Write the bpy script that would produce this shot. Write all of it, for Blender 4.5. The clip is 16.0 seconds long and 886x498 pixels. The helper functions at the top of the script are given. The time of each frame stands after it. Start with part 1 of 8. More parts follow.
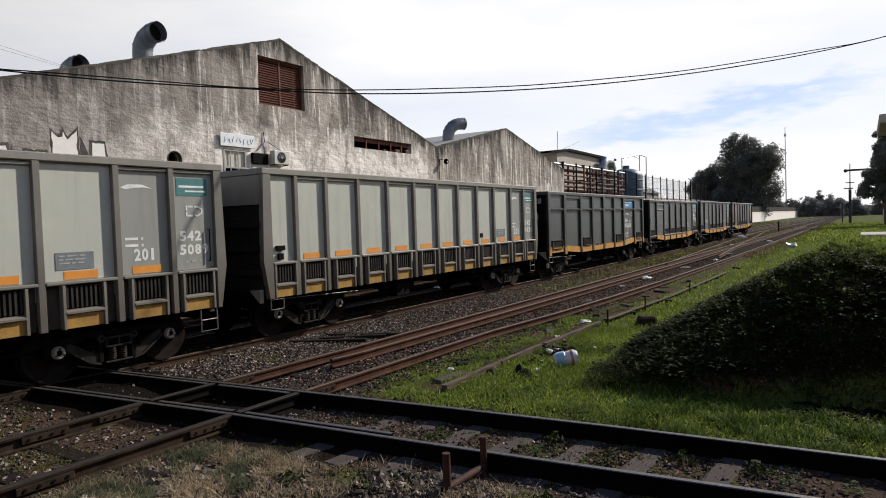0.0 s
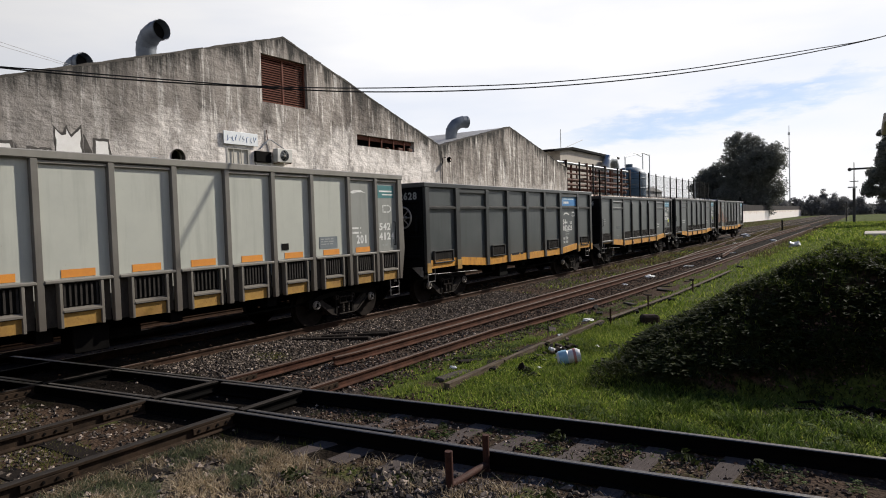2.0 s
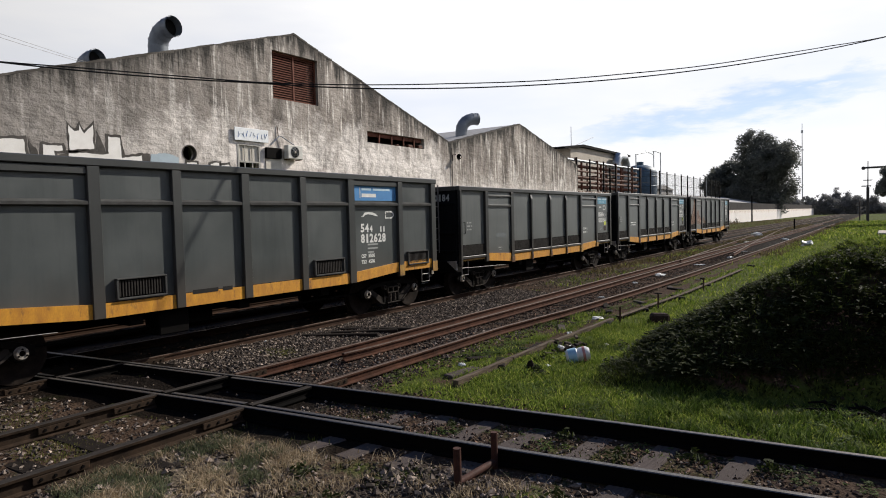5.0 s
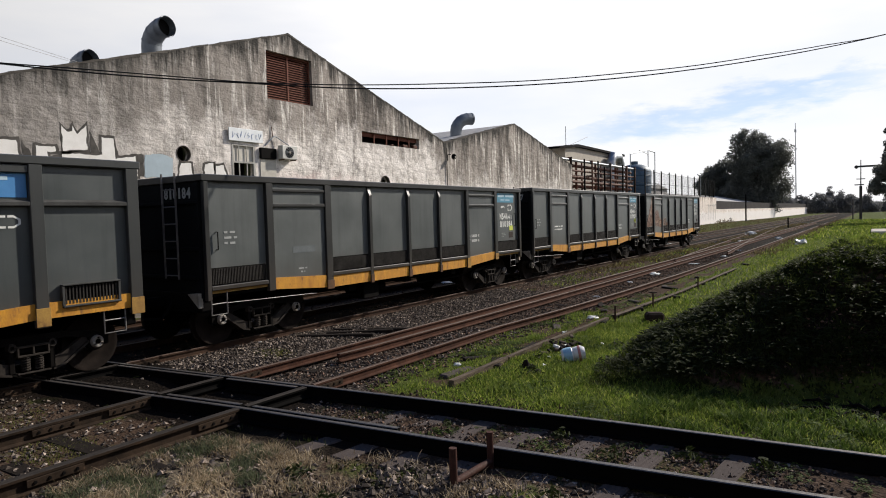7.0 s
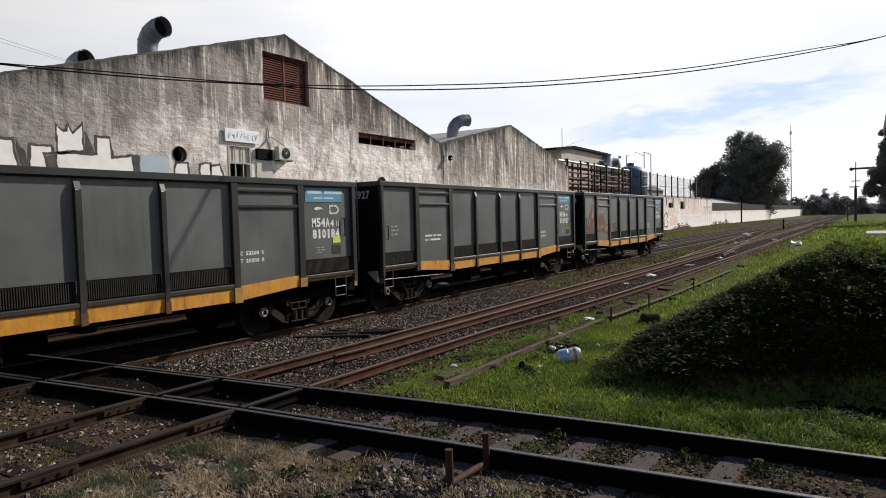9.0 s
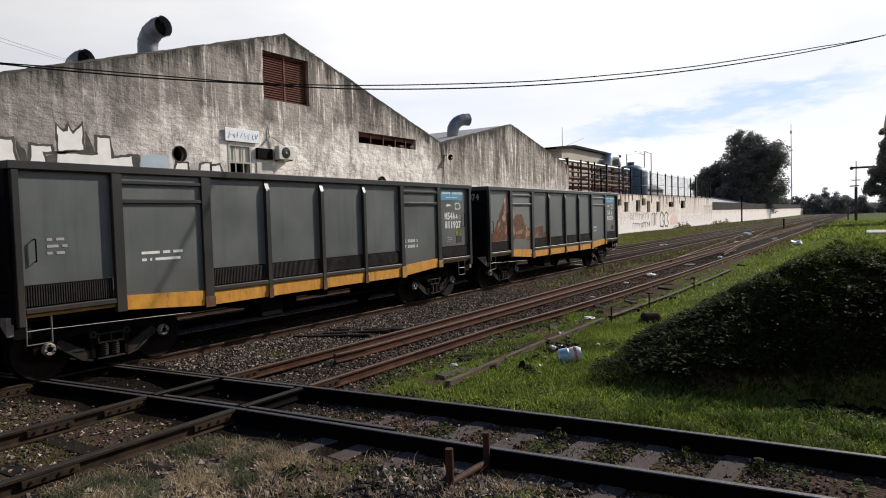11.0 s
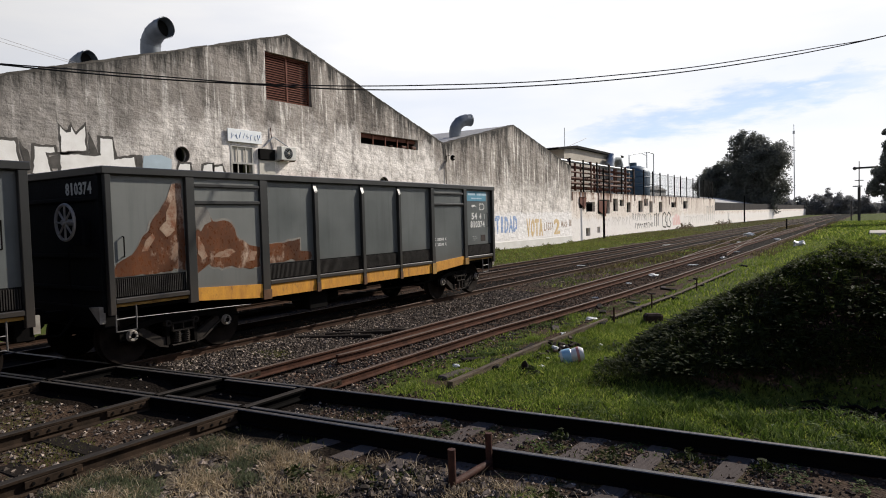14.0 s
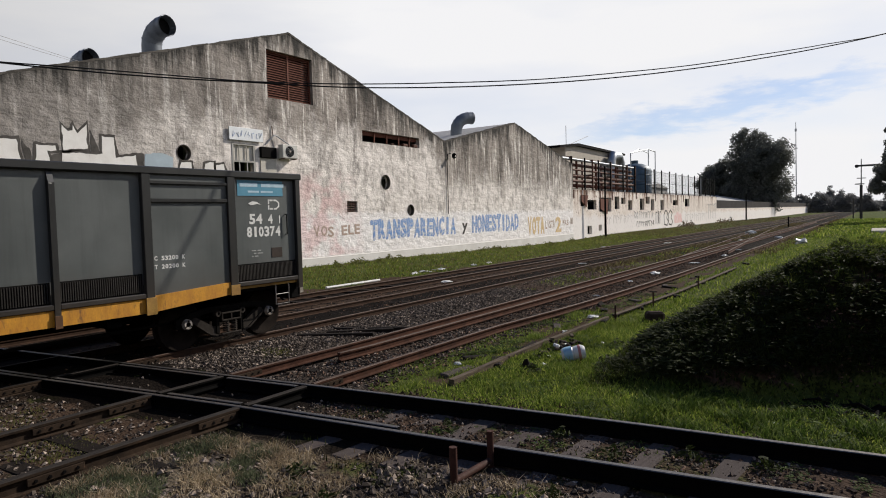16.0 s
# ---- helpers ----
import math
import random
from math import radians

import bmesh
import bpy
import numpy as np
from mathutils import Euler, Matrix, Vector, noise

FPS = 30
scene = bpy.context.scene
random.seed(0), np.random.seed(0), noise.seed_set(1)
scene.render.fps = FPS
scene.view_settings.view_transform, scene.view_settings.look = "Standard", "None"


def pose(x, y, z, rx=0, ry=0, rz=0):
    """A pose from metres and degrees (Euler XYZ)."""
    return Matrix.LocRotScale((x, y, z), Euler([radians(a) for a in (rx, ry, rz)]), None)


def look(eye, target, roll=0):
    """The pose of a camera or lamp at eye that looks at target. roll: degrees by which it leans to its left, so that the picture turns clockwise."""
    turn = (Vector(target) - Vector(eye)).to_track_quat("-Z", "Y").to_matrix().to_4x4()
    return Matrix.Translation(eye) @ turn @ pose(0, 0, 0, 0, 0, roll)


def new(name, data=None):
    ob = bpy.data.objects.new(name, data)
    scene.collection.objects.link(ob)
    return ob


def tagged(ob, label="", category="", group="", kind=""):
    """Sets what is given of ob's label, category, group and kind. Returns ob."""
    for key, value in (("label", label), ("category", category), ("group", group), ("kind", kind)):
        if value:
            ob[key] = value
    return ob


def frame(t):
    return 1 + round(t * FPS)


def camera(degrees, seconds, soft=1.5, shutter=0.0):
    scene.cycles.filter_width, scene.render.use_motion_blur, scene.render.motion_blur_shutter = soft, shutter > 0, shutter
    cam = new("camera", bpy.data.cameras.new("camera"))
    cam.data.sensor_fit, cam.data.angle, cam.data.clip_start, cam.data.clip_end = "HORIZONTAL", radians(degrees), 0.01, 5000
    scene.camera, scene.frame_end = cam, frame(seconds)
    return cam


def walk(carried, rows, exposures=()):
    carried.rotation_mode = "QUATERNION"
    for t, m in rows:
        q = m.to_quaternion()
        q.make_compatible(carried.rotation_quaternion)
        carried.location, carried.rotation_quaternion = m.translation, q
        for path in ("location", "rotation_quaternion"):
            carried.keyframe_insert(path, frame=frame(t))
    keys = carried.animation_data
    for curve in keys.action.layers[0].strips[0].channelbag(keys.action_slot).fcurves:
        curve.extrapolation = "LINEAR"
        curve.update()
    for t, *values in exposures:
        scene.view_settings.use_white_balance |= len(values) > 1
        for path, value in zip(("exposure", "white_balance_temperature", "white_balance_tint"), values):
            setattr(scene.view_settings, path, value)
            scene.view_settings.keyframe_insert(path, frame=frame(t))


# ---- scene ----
EYE = (0.0, 0.0, 2.385)


def aim(yaw, pitch, roll):
    """The camera's pose from its heading, tilt and lean in degrees."""
    a, b = radians(yaw), radians(pitch)
    ahead = Vector((math.cos(b) * math.cos(a), math.cos(b) * math.sin(a), math.sin(b)))
    return look(EYE, Vector(EYE) + ahead * 10, roll)


cam = camera(68.107, 16.0, soft=1.0)
walk(cam, [(t, aim(y, p, r)) for t, y, p, r in (
    (0, 32.758, -2.315, -1.787),
    (0.5, 32.679, -2.301, -1.806),
    (1, 32.818, -2.444, -1.796),
    (1.5, 32.926, -2.431, -1.748),
    (2, 33.006, -2.457, -1.704),
    (2.5, 33.085, -2.669, -1.715),
    (3, 33.336, -2.718, -1.735),
    (3.5, 33.675, -2.722, -1.572),
    (4, 33.979, -2.765, -1.488),
    (6.5, 33.459, -2.613, -1.401),
    (7, 33.416, -2.706, -1.603),
    (7.5, 33.256, -2.609, -1.652),
    (8, 33.177, -2.631, -1.537),
    (8.5, 33.163, -2.541, -1.439),
    (9, 33.092, -2.607, -1.502),
    (11.5, 33.155, -2.694, -1.564),
    (12, 33.473, -2.715, -1.564),
    (12.5, 33.529, -2.724, -1.540),
    (13, 33.298, -2.695, -1.466),
    (13.5, 33.327, -2.603, -1.477),
    (14, 33.311, -2.610, -1.565),
    (14.5, 33.264, -2.568, -1.532),
    (15, 33.180, -2.587, -1.533),
    (15.5, 33.209, -2.661, -1.600),
    (16, 33.438, -2.780, -1.593),
)], [(0, 0.19), (3.5, 0.19), (4.0, 0.24), (13.5, 0.24), (14.3, 0.2), (15.0, 0.03), (16.0, 0.03)])

# ---- world and sun ----
SUN_AZ, SUN_EL = -24.0, 33.0
world = bpy.data.worlds.new("world")
scene.world = world
world.use_nodes = True
wt = world.node_tree
wt.nodes.clear()


def wnode(kind, **values):
    n = wt.nodes.new(kind)
    for k, v in values.items():
        n.inputs[k].default_value = v
    return n


w_out = wnode("ShaderNodeOutputWorld")
w_bg = wnode("ShaderNodeBackground", Strength=0.071)
w_sky = wnode("ShaderNodeTexSky")
w_sky.sky_type, w_sky.sun_disc = "NISHITA", False
w_sky.sun_elevation, w_sky.sun_rotation = radians(SUN_EL), radians(90 - SUN_AZ)
w_sky.air_density, w_sky.dust_density, w_sky.ozone_density = 1.0, 0.1, 4.0
w_co = wnode("ShaderNodeTexCoord")
w_map = wnode("ShaderNodeMapping")
w_map.inputs["Scale"].default_value = (1.3, 1.3, 5.5)
w_map.inputs["Location"].default_value = (0.35, 0.1, 0.25)
w_noise = wnode("ShaderNodeTexNoise", Scale=1.5, Detail=5.0, Roughness=0.5)
w_ramp = wnode("ShaderNodeValToRGB")
w_ramp.color_ramp.elements[0].position, w_ramp.color_ramp.elements[1].position = 0.3, 0.55
w_ramp.color_ramp.elements[0].color = (0.78, 0.78, 0.78, 1)
w_mix = wnode("ShaderNodeMix")
w_mix.data_type = "RGBA"
wt.links.new(w_co.outputs["Generated"], w_map.inputs["Vector"])
wt.links.new(w_map.outputs["Vector"], w_noise.inputs["Vector"])
wt.links.new(w_noise.outputs["Fac"], w_ramp.inputs["Fac"])
# the cloud thins out high overhead, and one long gap in it shows blue
w_sep = wnode("ShaderNodeSeparateXYZ")
wt.links.new(w_co.outputs["Generated"], w_sep.inputs[0])
w_high = wnode("ShaderNodeMapRange")
w_high.inputs["From Min"].default_value, w_high.inputs["From Max"].default_value = 0.62, 0.37
wt.links.new(w_sep.outputs["Z"], w_high.inputs["Value"])
w_fine = wnode("ShaderNodeTexNoise", Scale=9.0, Detail=6.0, Roughness=0.6)
wt.links.new(w_map.outputs["Vector"], w_fine.inputs["Vector"])
w_across = wnode("ShaderNodeVectorMath")
w_across.operation = "DOT_PRODUCT"
w_across.inputs[1].default_value = (0.1651, -0.1132, -0.9798)
wt.links.new(w_co.outputs["Generated"], w_across.inputs[0])
w_ragged = wnode("ShaderNodeMath")
w_ragged.operation = "MULTIPLY_ADD"
w_ragged.inputs[1].default_value = 0.09
wt.links.new(w_fine.outputs["Fac"], w_ragged.inputs[0])
wt.links.new(w_across.outputs["Value"], w_ragged.inputs[2])
w_side = wnode("ShaderNodeMath")
w_side.operation = "SUBTRACT"
w_side.inputs[1].default_value = 0.045
wt.links.new(w_ragged.outputs[0], w_side.inputs[0])
w_dist = wnode("ShaderNodeMath")
w_dist.operation = "ABSOLUTE"
wt.links.new(w_side.outputs[0], w_dist.inputs[0])
w_band = wnode("ShaderNodeMapRange")
w_band.interpolation_type = "SMOOTHSTEP"
w_band.inputs["From Min"].default_value, w_band.inputs["From Max"].default_value = 0.0, 0.032
wt.links.new(w_dist.outputs[0], w_band.inputs["Value"])
w_along = wnode("ShaderNodeVectorMath")
w_along.operation = "DOT_PRODUCT"
w_along.inputs[1].default_value = (0.9726, 0.1835, 0.1427)
wt.links.new(w_co.outputs["Generated"], w_along.inputs[0])
w_ends = wnode("ShaderNodeMapRange")
w_ends.interpolation_type = "SMOOTHSTEP"
w_ends.inputs["From Min"].default_value, w_ends.inputs["From Max"].default_value = 0.996, 0.972
wt.links.new(w_along.outputs["Value"], w_ends.inputs["Value"])
w_gap = wnode("ShaderNodeMath")
w_gap.operation, w_gap.use_clamp = "ADD", True
wt.links.new(w_band.outputs["Result"], w_gap.inputs[0])
wt.links.new(w_ends.outputs["Result"], w_gap.inputs[1])
w_thin = wnode("ShaderNodeMapRange")
w_thin.inputs["To Min"].default_value = 0.52
wt.links.new(w_gap.outputs[0], w_thin.inputs["Value"])
w_wisp = wnode("ShaderNodeMath")
w_wisp.operation, w_wisp.use_clamp = "MULTIPLY_ADD", True
w_wisp.inputs[1].default_value, w_wisp.inputs[2].default_value = 3.0, -1.2
wt.links.new(w_fine.outputs["Fac"], w_wisp.inputs[0])
w_fill = wnode("ShaderNodeMath")
w_fill.operation = "MAXIMUM"
wt.links.new(w_thin.outputs["Result"], w_fill.inputs[0])
wt.links.new(w_wisp.outputs[0], w_fill.inputs[1])
w_lo = wnode("ShaderNodeMath")
w_lo.operation = "MULTIPLY"
wt.links.new(w_fill.outputs[0], w_lo.inputs[0])
wt.links.new(w_high.outputs["Result"], w_lo.inputs[1])
w_cov = wnode("ShaderNodeMath")
w_cov.operation = "MULTIPLY"
wt.links.new(w_lo.outputs[0], w_cov.inputs[0])
wt.links.new(w_ramp.outputs["Color"], w_cov.inputs[1])
wt.links.new(w_cov.outputs[0], w_mix.inputs["Factor"])
# the cloud is brightest on the sun's side and greyer away from it
w_sunward = wnode("ShaderNodeVectorMath")
w_sunward.operation = "DOT_PRODUCT"
w_sunward.inputs[1].default_value = (math.cos(radians(SUN_AZ)), math.sin(radians(SUN_AZ)), 0.0)
wt.links.new(w_co.outputs["Generated"], w_sunward.inputs[0])
w_fall = wnode("ShaderNodeMapRange")
w_fall.inputs["From Min"].default_value, w_fall.inputs["From Max"].default_value = -0.1, 0.42
w_fall.inputs["To Min"].default_value = 0.68
wt.links.new(w_sunward.outputs["Value"], w_fall.inputs["Value"])
w_grey = wnode("ShaderNodeMix")
w_grey.data_type, w_grey.blend_type = "RGBA", "MULTIPLY"
w_grey.inputs["Factor"].default_value = 1.0
w_grey.inputs["A"].default_value = (12.45, 12.4, 12.6, 1.0)
wt.links.new(w_fall.outputs["Result"], w_grey.inputs["B"])
wt.links.new(w_grey.outputs["Result"], w_mix.inputs["B"])
# clean washed air: a purer blue than the dusty model gives
w_pure = wnode("ShaderNodeMix")
w_pure.data_type, w_pure.blend_type = "RGBA", "MULTIPLY"
w_pure.inputs["Factor"].default_value = 1.0
w_pure.inputs["B"].default_value = (0.85, 1.08, 1.4, 1.0)
wt.links.new(w_sky.outputs["Color"], w_pure.inputs["A"])
wt.links.new(w_pure.outputs["Result"], w_mix.inputs["A"])
wt.links.new(w_mix.outputs["Result"], w_bg.inputs["Color"])
wt.links.new(w_bg.outputs["Background"], w_out.inputs["Surface"])

sun_data = bpy.data.lights.new("sun", "SUN")
sun_data.energy, sun_data.angle, sun_data.color = 5.0, radians(1.0), (1.0, 0.93, 0.83)
sun = new("sun", sun_data)
sa, se = radians(SUN_AZ), radians(SUN_EL)
SUN_DIR = Vector((math.cos(se) * math.cos(sa), math.cos(se) * math.sin(sa), math.sin(se)))
sun.matrix_world = look(SUN_DIR * 60, (0, 0, 0))


# ---- mesh building ----
class Build:
    """Collects faces of one mesh."""

    def __init__(self):
        self.v, self.f = [], []

    def add(self, verts, faces):
        n = len(self.v)
        self.v += [tuple(p) for p in verts]
        self.f += [tuple(n + i for i in f) for f in faces]
        return self

    def box(self, x0, x1, y0, y1, z0, z1, c=0.0):
        """A box; c bevels its edges."""
        if c <= 0:
            return self.add([(x, y, z) for z in (z0, z1) for y in (y0, y1) for x in (x0, x1)],
                            [(0, 2, 3, 1), (4, 5, 7, 6), (0, 1, 5, 4), (2, 6, 7, 3), (0, 4, 6, 2), (1, 3, 7, 5)])
        c = min(c, (x1 - x0) * 0.45, (y1 - y0) * 0.45, (z1 - z0) * 0.45)
        verts, index = [], {}
        for sx in (0, 1):
            for sy in (0, 1):
                for sz in (0, 1):
                    for ax in range(3):
                        p = [(x0, x1)[sx], (y0, y1)[sy], (z0, z1)[sz]]
                        for a, s in enumerate((sx, sy, sz)):
                            if a != ax:
                                p[a] += -c if s else c
                        index[(sx, sy, sz, ax)] = len(verts)
                        verts.append(p)
        faces = []
        for ax in range(3):
            b, d = (ax + 1) % 3, (ax + 2) % 3
            for s in (0, 1):
                ring = []
                for i, j in ((0, 0), (1, 0), (1, 1), (0, 1)):
                    k = [0, 0, 0]
                    k[ax], k[b], k[d] = s, i, j
                    ring.append(index[(*k, ax)])
                faces.append(tuple(ring if s else ring[::-1]))
            for i in (0, 1):
                for j in (0, 1):
                    k0, k1 = [0, 0, 0], [0, 0, 0]
                    k0[ax], k1[ax] = 0, 1
                    k0[b] = k1[b] = i
                    k0[d] = k1[d] = j
                    q = [index[(*k0, b)], index[(*k1, b)], index[(*k1, d)], index[(*k0, d)]]
                    faces.append(tuple(q if i == j else q[::-1]))
        for sx in (0, 1):
            for sy in (0, 1):
                for sz in (0, 1):
                    q = [index[(sx, sy, sz, a)] for a in range(3)]
                    faces.append(tuple(q if (sx + sy + sz) % 2 else q[::-1]))
        return self.add(verts, faces)

    def prism(self, outline, a0, a1, axis="y"):
        """A closed outline in the plane across axis, drawn out from a0 to a1."""
        def put(p, a):
            return {"y": (p[0], a, p[1]), "x": (a, p[0], p[1]), "z": (p[0], p[1], a)}[axis]
        n = len(outline)
        return self.add([put(p, a0) for p in outline] + [put(p, a1) for p in outline],
                        [tuple(range(n)), tuple(range(2 * n - 1, n - 1, -1))]
                        + [(i, i + n, (i + 1) % n + n, (i + 1) % n) for i in range(n)])

    def tube(self, points, r, seg=8, caps=True):
        """A round bar along points; r is one radius or one for each point."""
        pts = [Vector(p) for p in points]
        rs = r if isinstance(r, (list, tuple)) else [r] * len(pts)
        verts, faces, side = [], [], None
        for i, p in enumerate(pts):
            d = (pts[min(i + 1, len(pts) - 1)] - pts[max(i - 1, 0)]).normalized()
            if side is None:
                side = d.orthogonal().normalized()
            side = (side - d * side.dot(d)).normalized()
            up = d.cross(side)
            for k in range(seg):
                a = 2 * math.pi * k / seg
                verts.append(p + (side * math.cos(a) + up * math.sin(a)) * rs[i])
        for i in range(len(pts) - 1):
            for k in range(seg):
                a, b = i * seg + k, i * seg + (k + 1) % seg
                faces.append((a, b, b + seg, a + seg))
        if caps:
            faces += [tuple(range(seg - 1, -1, -1)), tuple(range(len(verts) - seg, len(verts)))]
        return self.add(verts, faces)

    def lathe(self, profile, centre, axis="y", seg=20):
        """A turned form: profile of (radius, along)."""
        verts, faces = [], []
        for r, a in profile:
            for k in range(seg):
                t = 2 * math.pi * k / seg
                u, w = r * math.cos(t), r * math.sin(t)
                p = {"y": (u, a, w), "z": (u, w, a), "x": (a, u, w)}[axis]
                verts.append((p[0] + centre[0], p[1] + centre[1], p[2] + centre[2]))
        for i in range(len(profile) - 1):
            for k in range(seg):
                a, b = i * seg + k, i * seg + (k + 1) % seg
                faces.append((a, b, b + seg, a + seg))
        return self.add(verts, faces)

    def mesh(self, name, material, smooth=False):
        me = bpy.data.meshes.new(name)
        me.from_pydata(self.v, [], self.f)
        for m in (material if isinstance(material, (list, tuple)) else [material]):
            me.materials.append(m)
        bm = bmesh.new()
        bm.from_mesh(me)
        if len(bm.faces) < 60000:
            bmesh.ops.recalc_face_normals(bm, faces=bm.faces)
        bm.to_mesh(me)
        bm.free()
        if smooth:
            me.shade_smooth()
            me.set_sharp_from_angle(angle=radians(38))
        return me


def part(name, build, material, parent=None, label="", smooth=False):
    """One mesh object under a thing or a part."""
    ob = new(name, build if isinstance(build, bpy.types.Mesh) else build.mesh(name, material, smooth))
    if parent is not None:
        ob.parent = parent
    if label:
        ob["label"] = label
    return ob


def thing(name, label, category, group="", kind="", at=None):
    ob = new(name)
    ob.empty_display_size = 0.2
    if at is not None:
        ob.matrix_basis = at
    return tagged(ob, label, category, group, kind)


# ---- materials ----
def material(name):
    m = bpy.data.materials.new(name)
    m.use_nodes = True
    nt = m.node_tree
    return m, nt, nt.nodes["Principled BSDF"]


def nd(nt, kind, **values):
    n = nt.nodes.new(kind)
    for k, v in values.items():
        n.inputs[k.replace("_", " ")].default_value = v
    return n


def noise_tex(nt, scale, detail=5.0, stretch=None, rough=0.6, space="Object"):
    co = nd(nt, "ShaderNodeTexCoord")
    src = co.outputs[space]
    if stretch:
        mp = nd(nt, "ShaderNodeMapping")
        mp.inputs["Scale"].default_value = stretch
        nt.links.new(src, mp.inputs["Vector"])
        src = mp.outputs["Vector"]
    n = nd(nt, "ShaderNodeTexNoise", Scale=scale, Detail=detail, Roughness=rough)
    nt.links.new(src, n.inputs["Vector"])
    return n.outputs["Fac"]


def ramp(nt, fac, stops):
    r = nd(nt, "ShaderNodeValToRGB")
    el = r.color_ramp.elements
    while len(el) < len(stops):
        el.new(0.5)
    for e, (p, c) in zip(el, stops):
        e.position = p
        e.color = (*c, 1) if isinstance(c, tuple) else (c, c, c, 1)
    nt.links.new(fac, r.inputs["Fac"])
    return r.outputs["Color"]


def mix(nt, fac, a, b, kind="MIX"):
    m = nd(nt, "ShaderNodeMix")
    m.data_type, m.blend_type = "RGBA", kind
    for key, val in (("Factor", fac), ("A", a), ("B", b)):
        if isinstance(val, bpy.types.NodeSocket):
            nt.links.new(val, m.inputs[key])
        elif key == "Factor":
            m.inputs[key].default_value = val
        else:
            m.inputs[key].default_value = (*val, 1)
    return m.outputs["Result"]


def math_node(nt, op, a, b=0.0, clamp=False):
    m = nd(nt, "ShaderNodeMath")
    m.operation, m.use_clamp = op, clamp
    for i, val in enumerate((a, b)):
        if isinstance(val, bpy.types.NodeSocket):
            nt.links.new(val, m.inputs[i])
        else:
            m.inputs[i].default_value = val
    return m.outputs[0]


def axis_of(nt, axis, space="Object"):
    co = nd(nt, "ShaderNodeTexCoord")
    sp = nd(nt, "ShaderNodeSeparateXYZ")
    nt.links.new(co.outputs[space], sp.inputs[0])
    return sp.outputs["XYZ".index(axis)]


def between(nt, value, lo, hi):
    r = nd(nt, "ShaderNodeMapRange")
    r.inputs["From Min"].default_value, r.inputs["From Max"].default_value = lo, hi
    r.clamp = True
    nt.links.new(value, r.inputs["Value"])
    return r.outputs["Result"]


def bump(nt, bsdf, height, strength=0.3, distance=0.01):
    b = nd(nt, "ShaderNodeBump", Strength=strength, Distance=distance)
    nt.links.new(height, b.inputs["Height"])
    nt.links.new(b.outputs["Normal"], bsdf.inputs["Normal"])


def worn(name, base, dark, rough=0.6, metallic=0.0, scale=3.0, stretch=None, rust=None, rust_from=0.62, spread=0.16, bump_size=60.0, bump_strength=0.15, random=0.0):
    """Paint, timber, stone or metal with a base colour, a darker grime colour and optional rust patches."""
    m, nt, bsdf = material(name)
    big = noise_tex(nt, scale, 6.0, stretch)
    fine = noise_tex(nt, scale * 14, 4.0, stretch)
    col = mix(nt, ramp(nt, big, [(0.3, 0.0), (0.75, 1.0)]), base, dark)
    col = mix(nt, ramp(nt, fine, [(0.35, 0.0), (0.8, 0.6)]), col, dark)
    if rust:
        spots = noise_tex(nt, scale * 1.7, 7.0, stretch, 0.7)
        col = mix(nt, ramp(nt, spots, [(rust_from, 0.0), (rust_from + spread, 1.0)]), col, rust)
    if random:
        info = nd(nt, "ShaderNodeObjectInfo")
        col = mix(nt, math_node(nt, "MULTIPLY", info.outputs["Random"], random), col, tuple(c * 0.45 for c in base))
    nt.links.new(col, bsdf.inputs["Base Color"])
    nt.links.new(ramp(nt, fine, [(0.2, max(rough - 0.15, 0.05)), (0.9, min(rough + 0.2, 1.0))]), bsdf.inputs["Roughness"])
    bsdf.inputs["Metallic"].default_value = metallic
    bsdf.inputs["Specular IOR Level"].default_value = 0.5 if rough < 0.6 else 0.2 if rough < 0.78 else 0.06
    if bump_strength:
        bump(nt, bsdf, noise_tex(nt, bump_size, 4.0), bump_strength, 0.01)
    return m


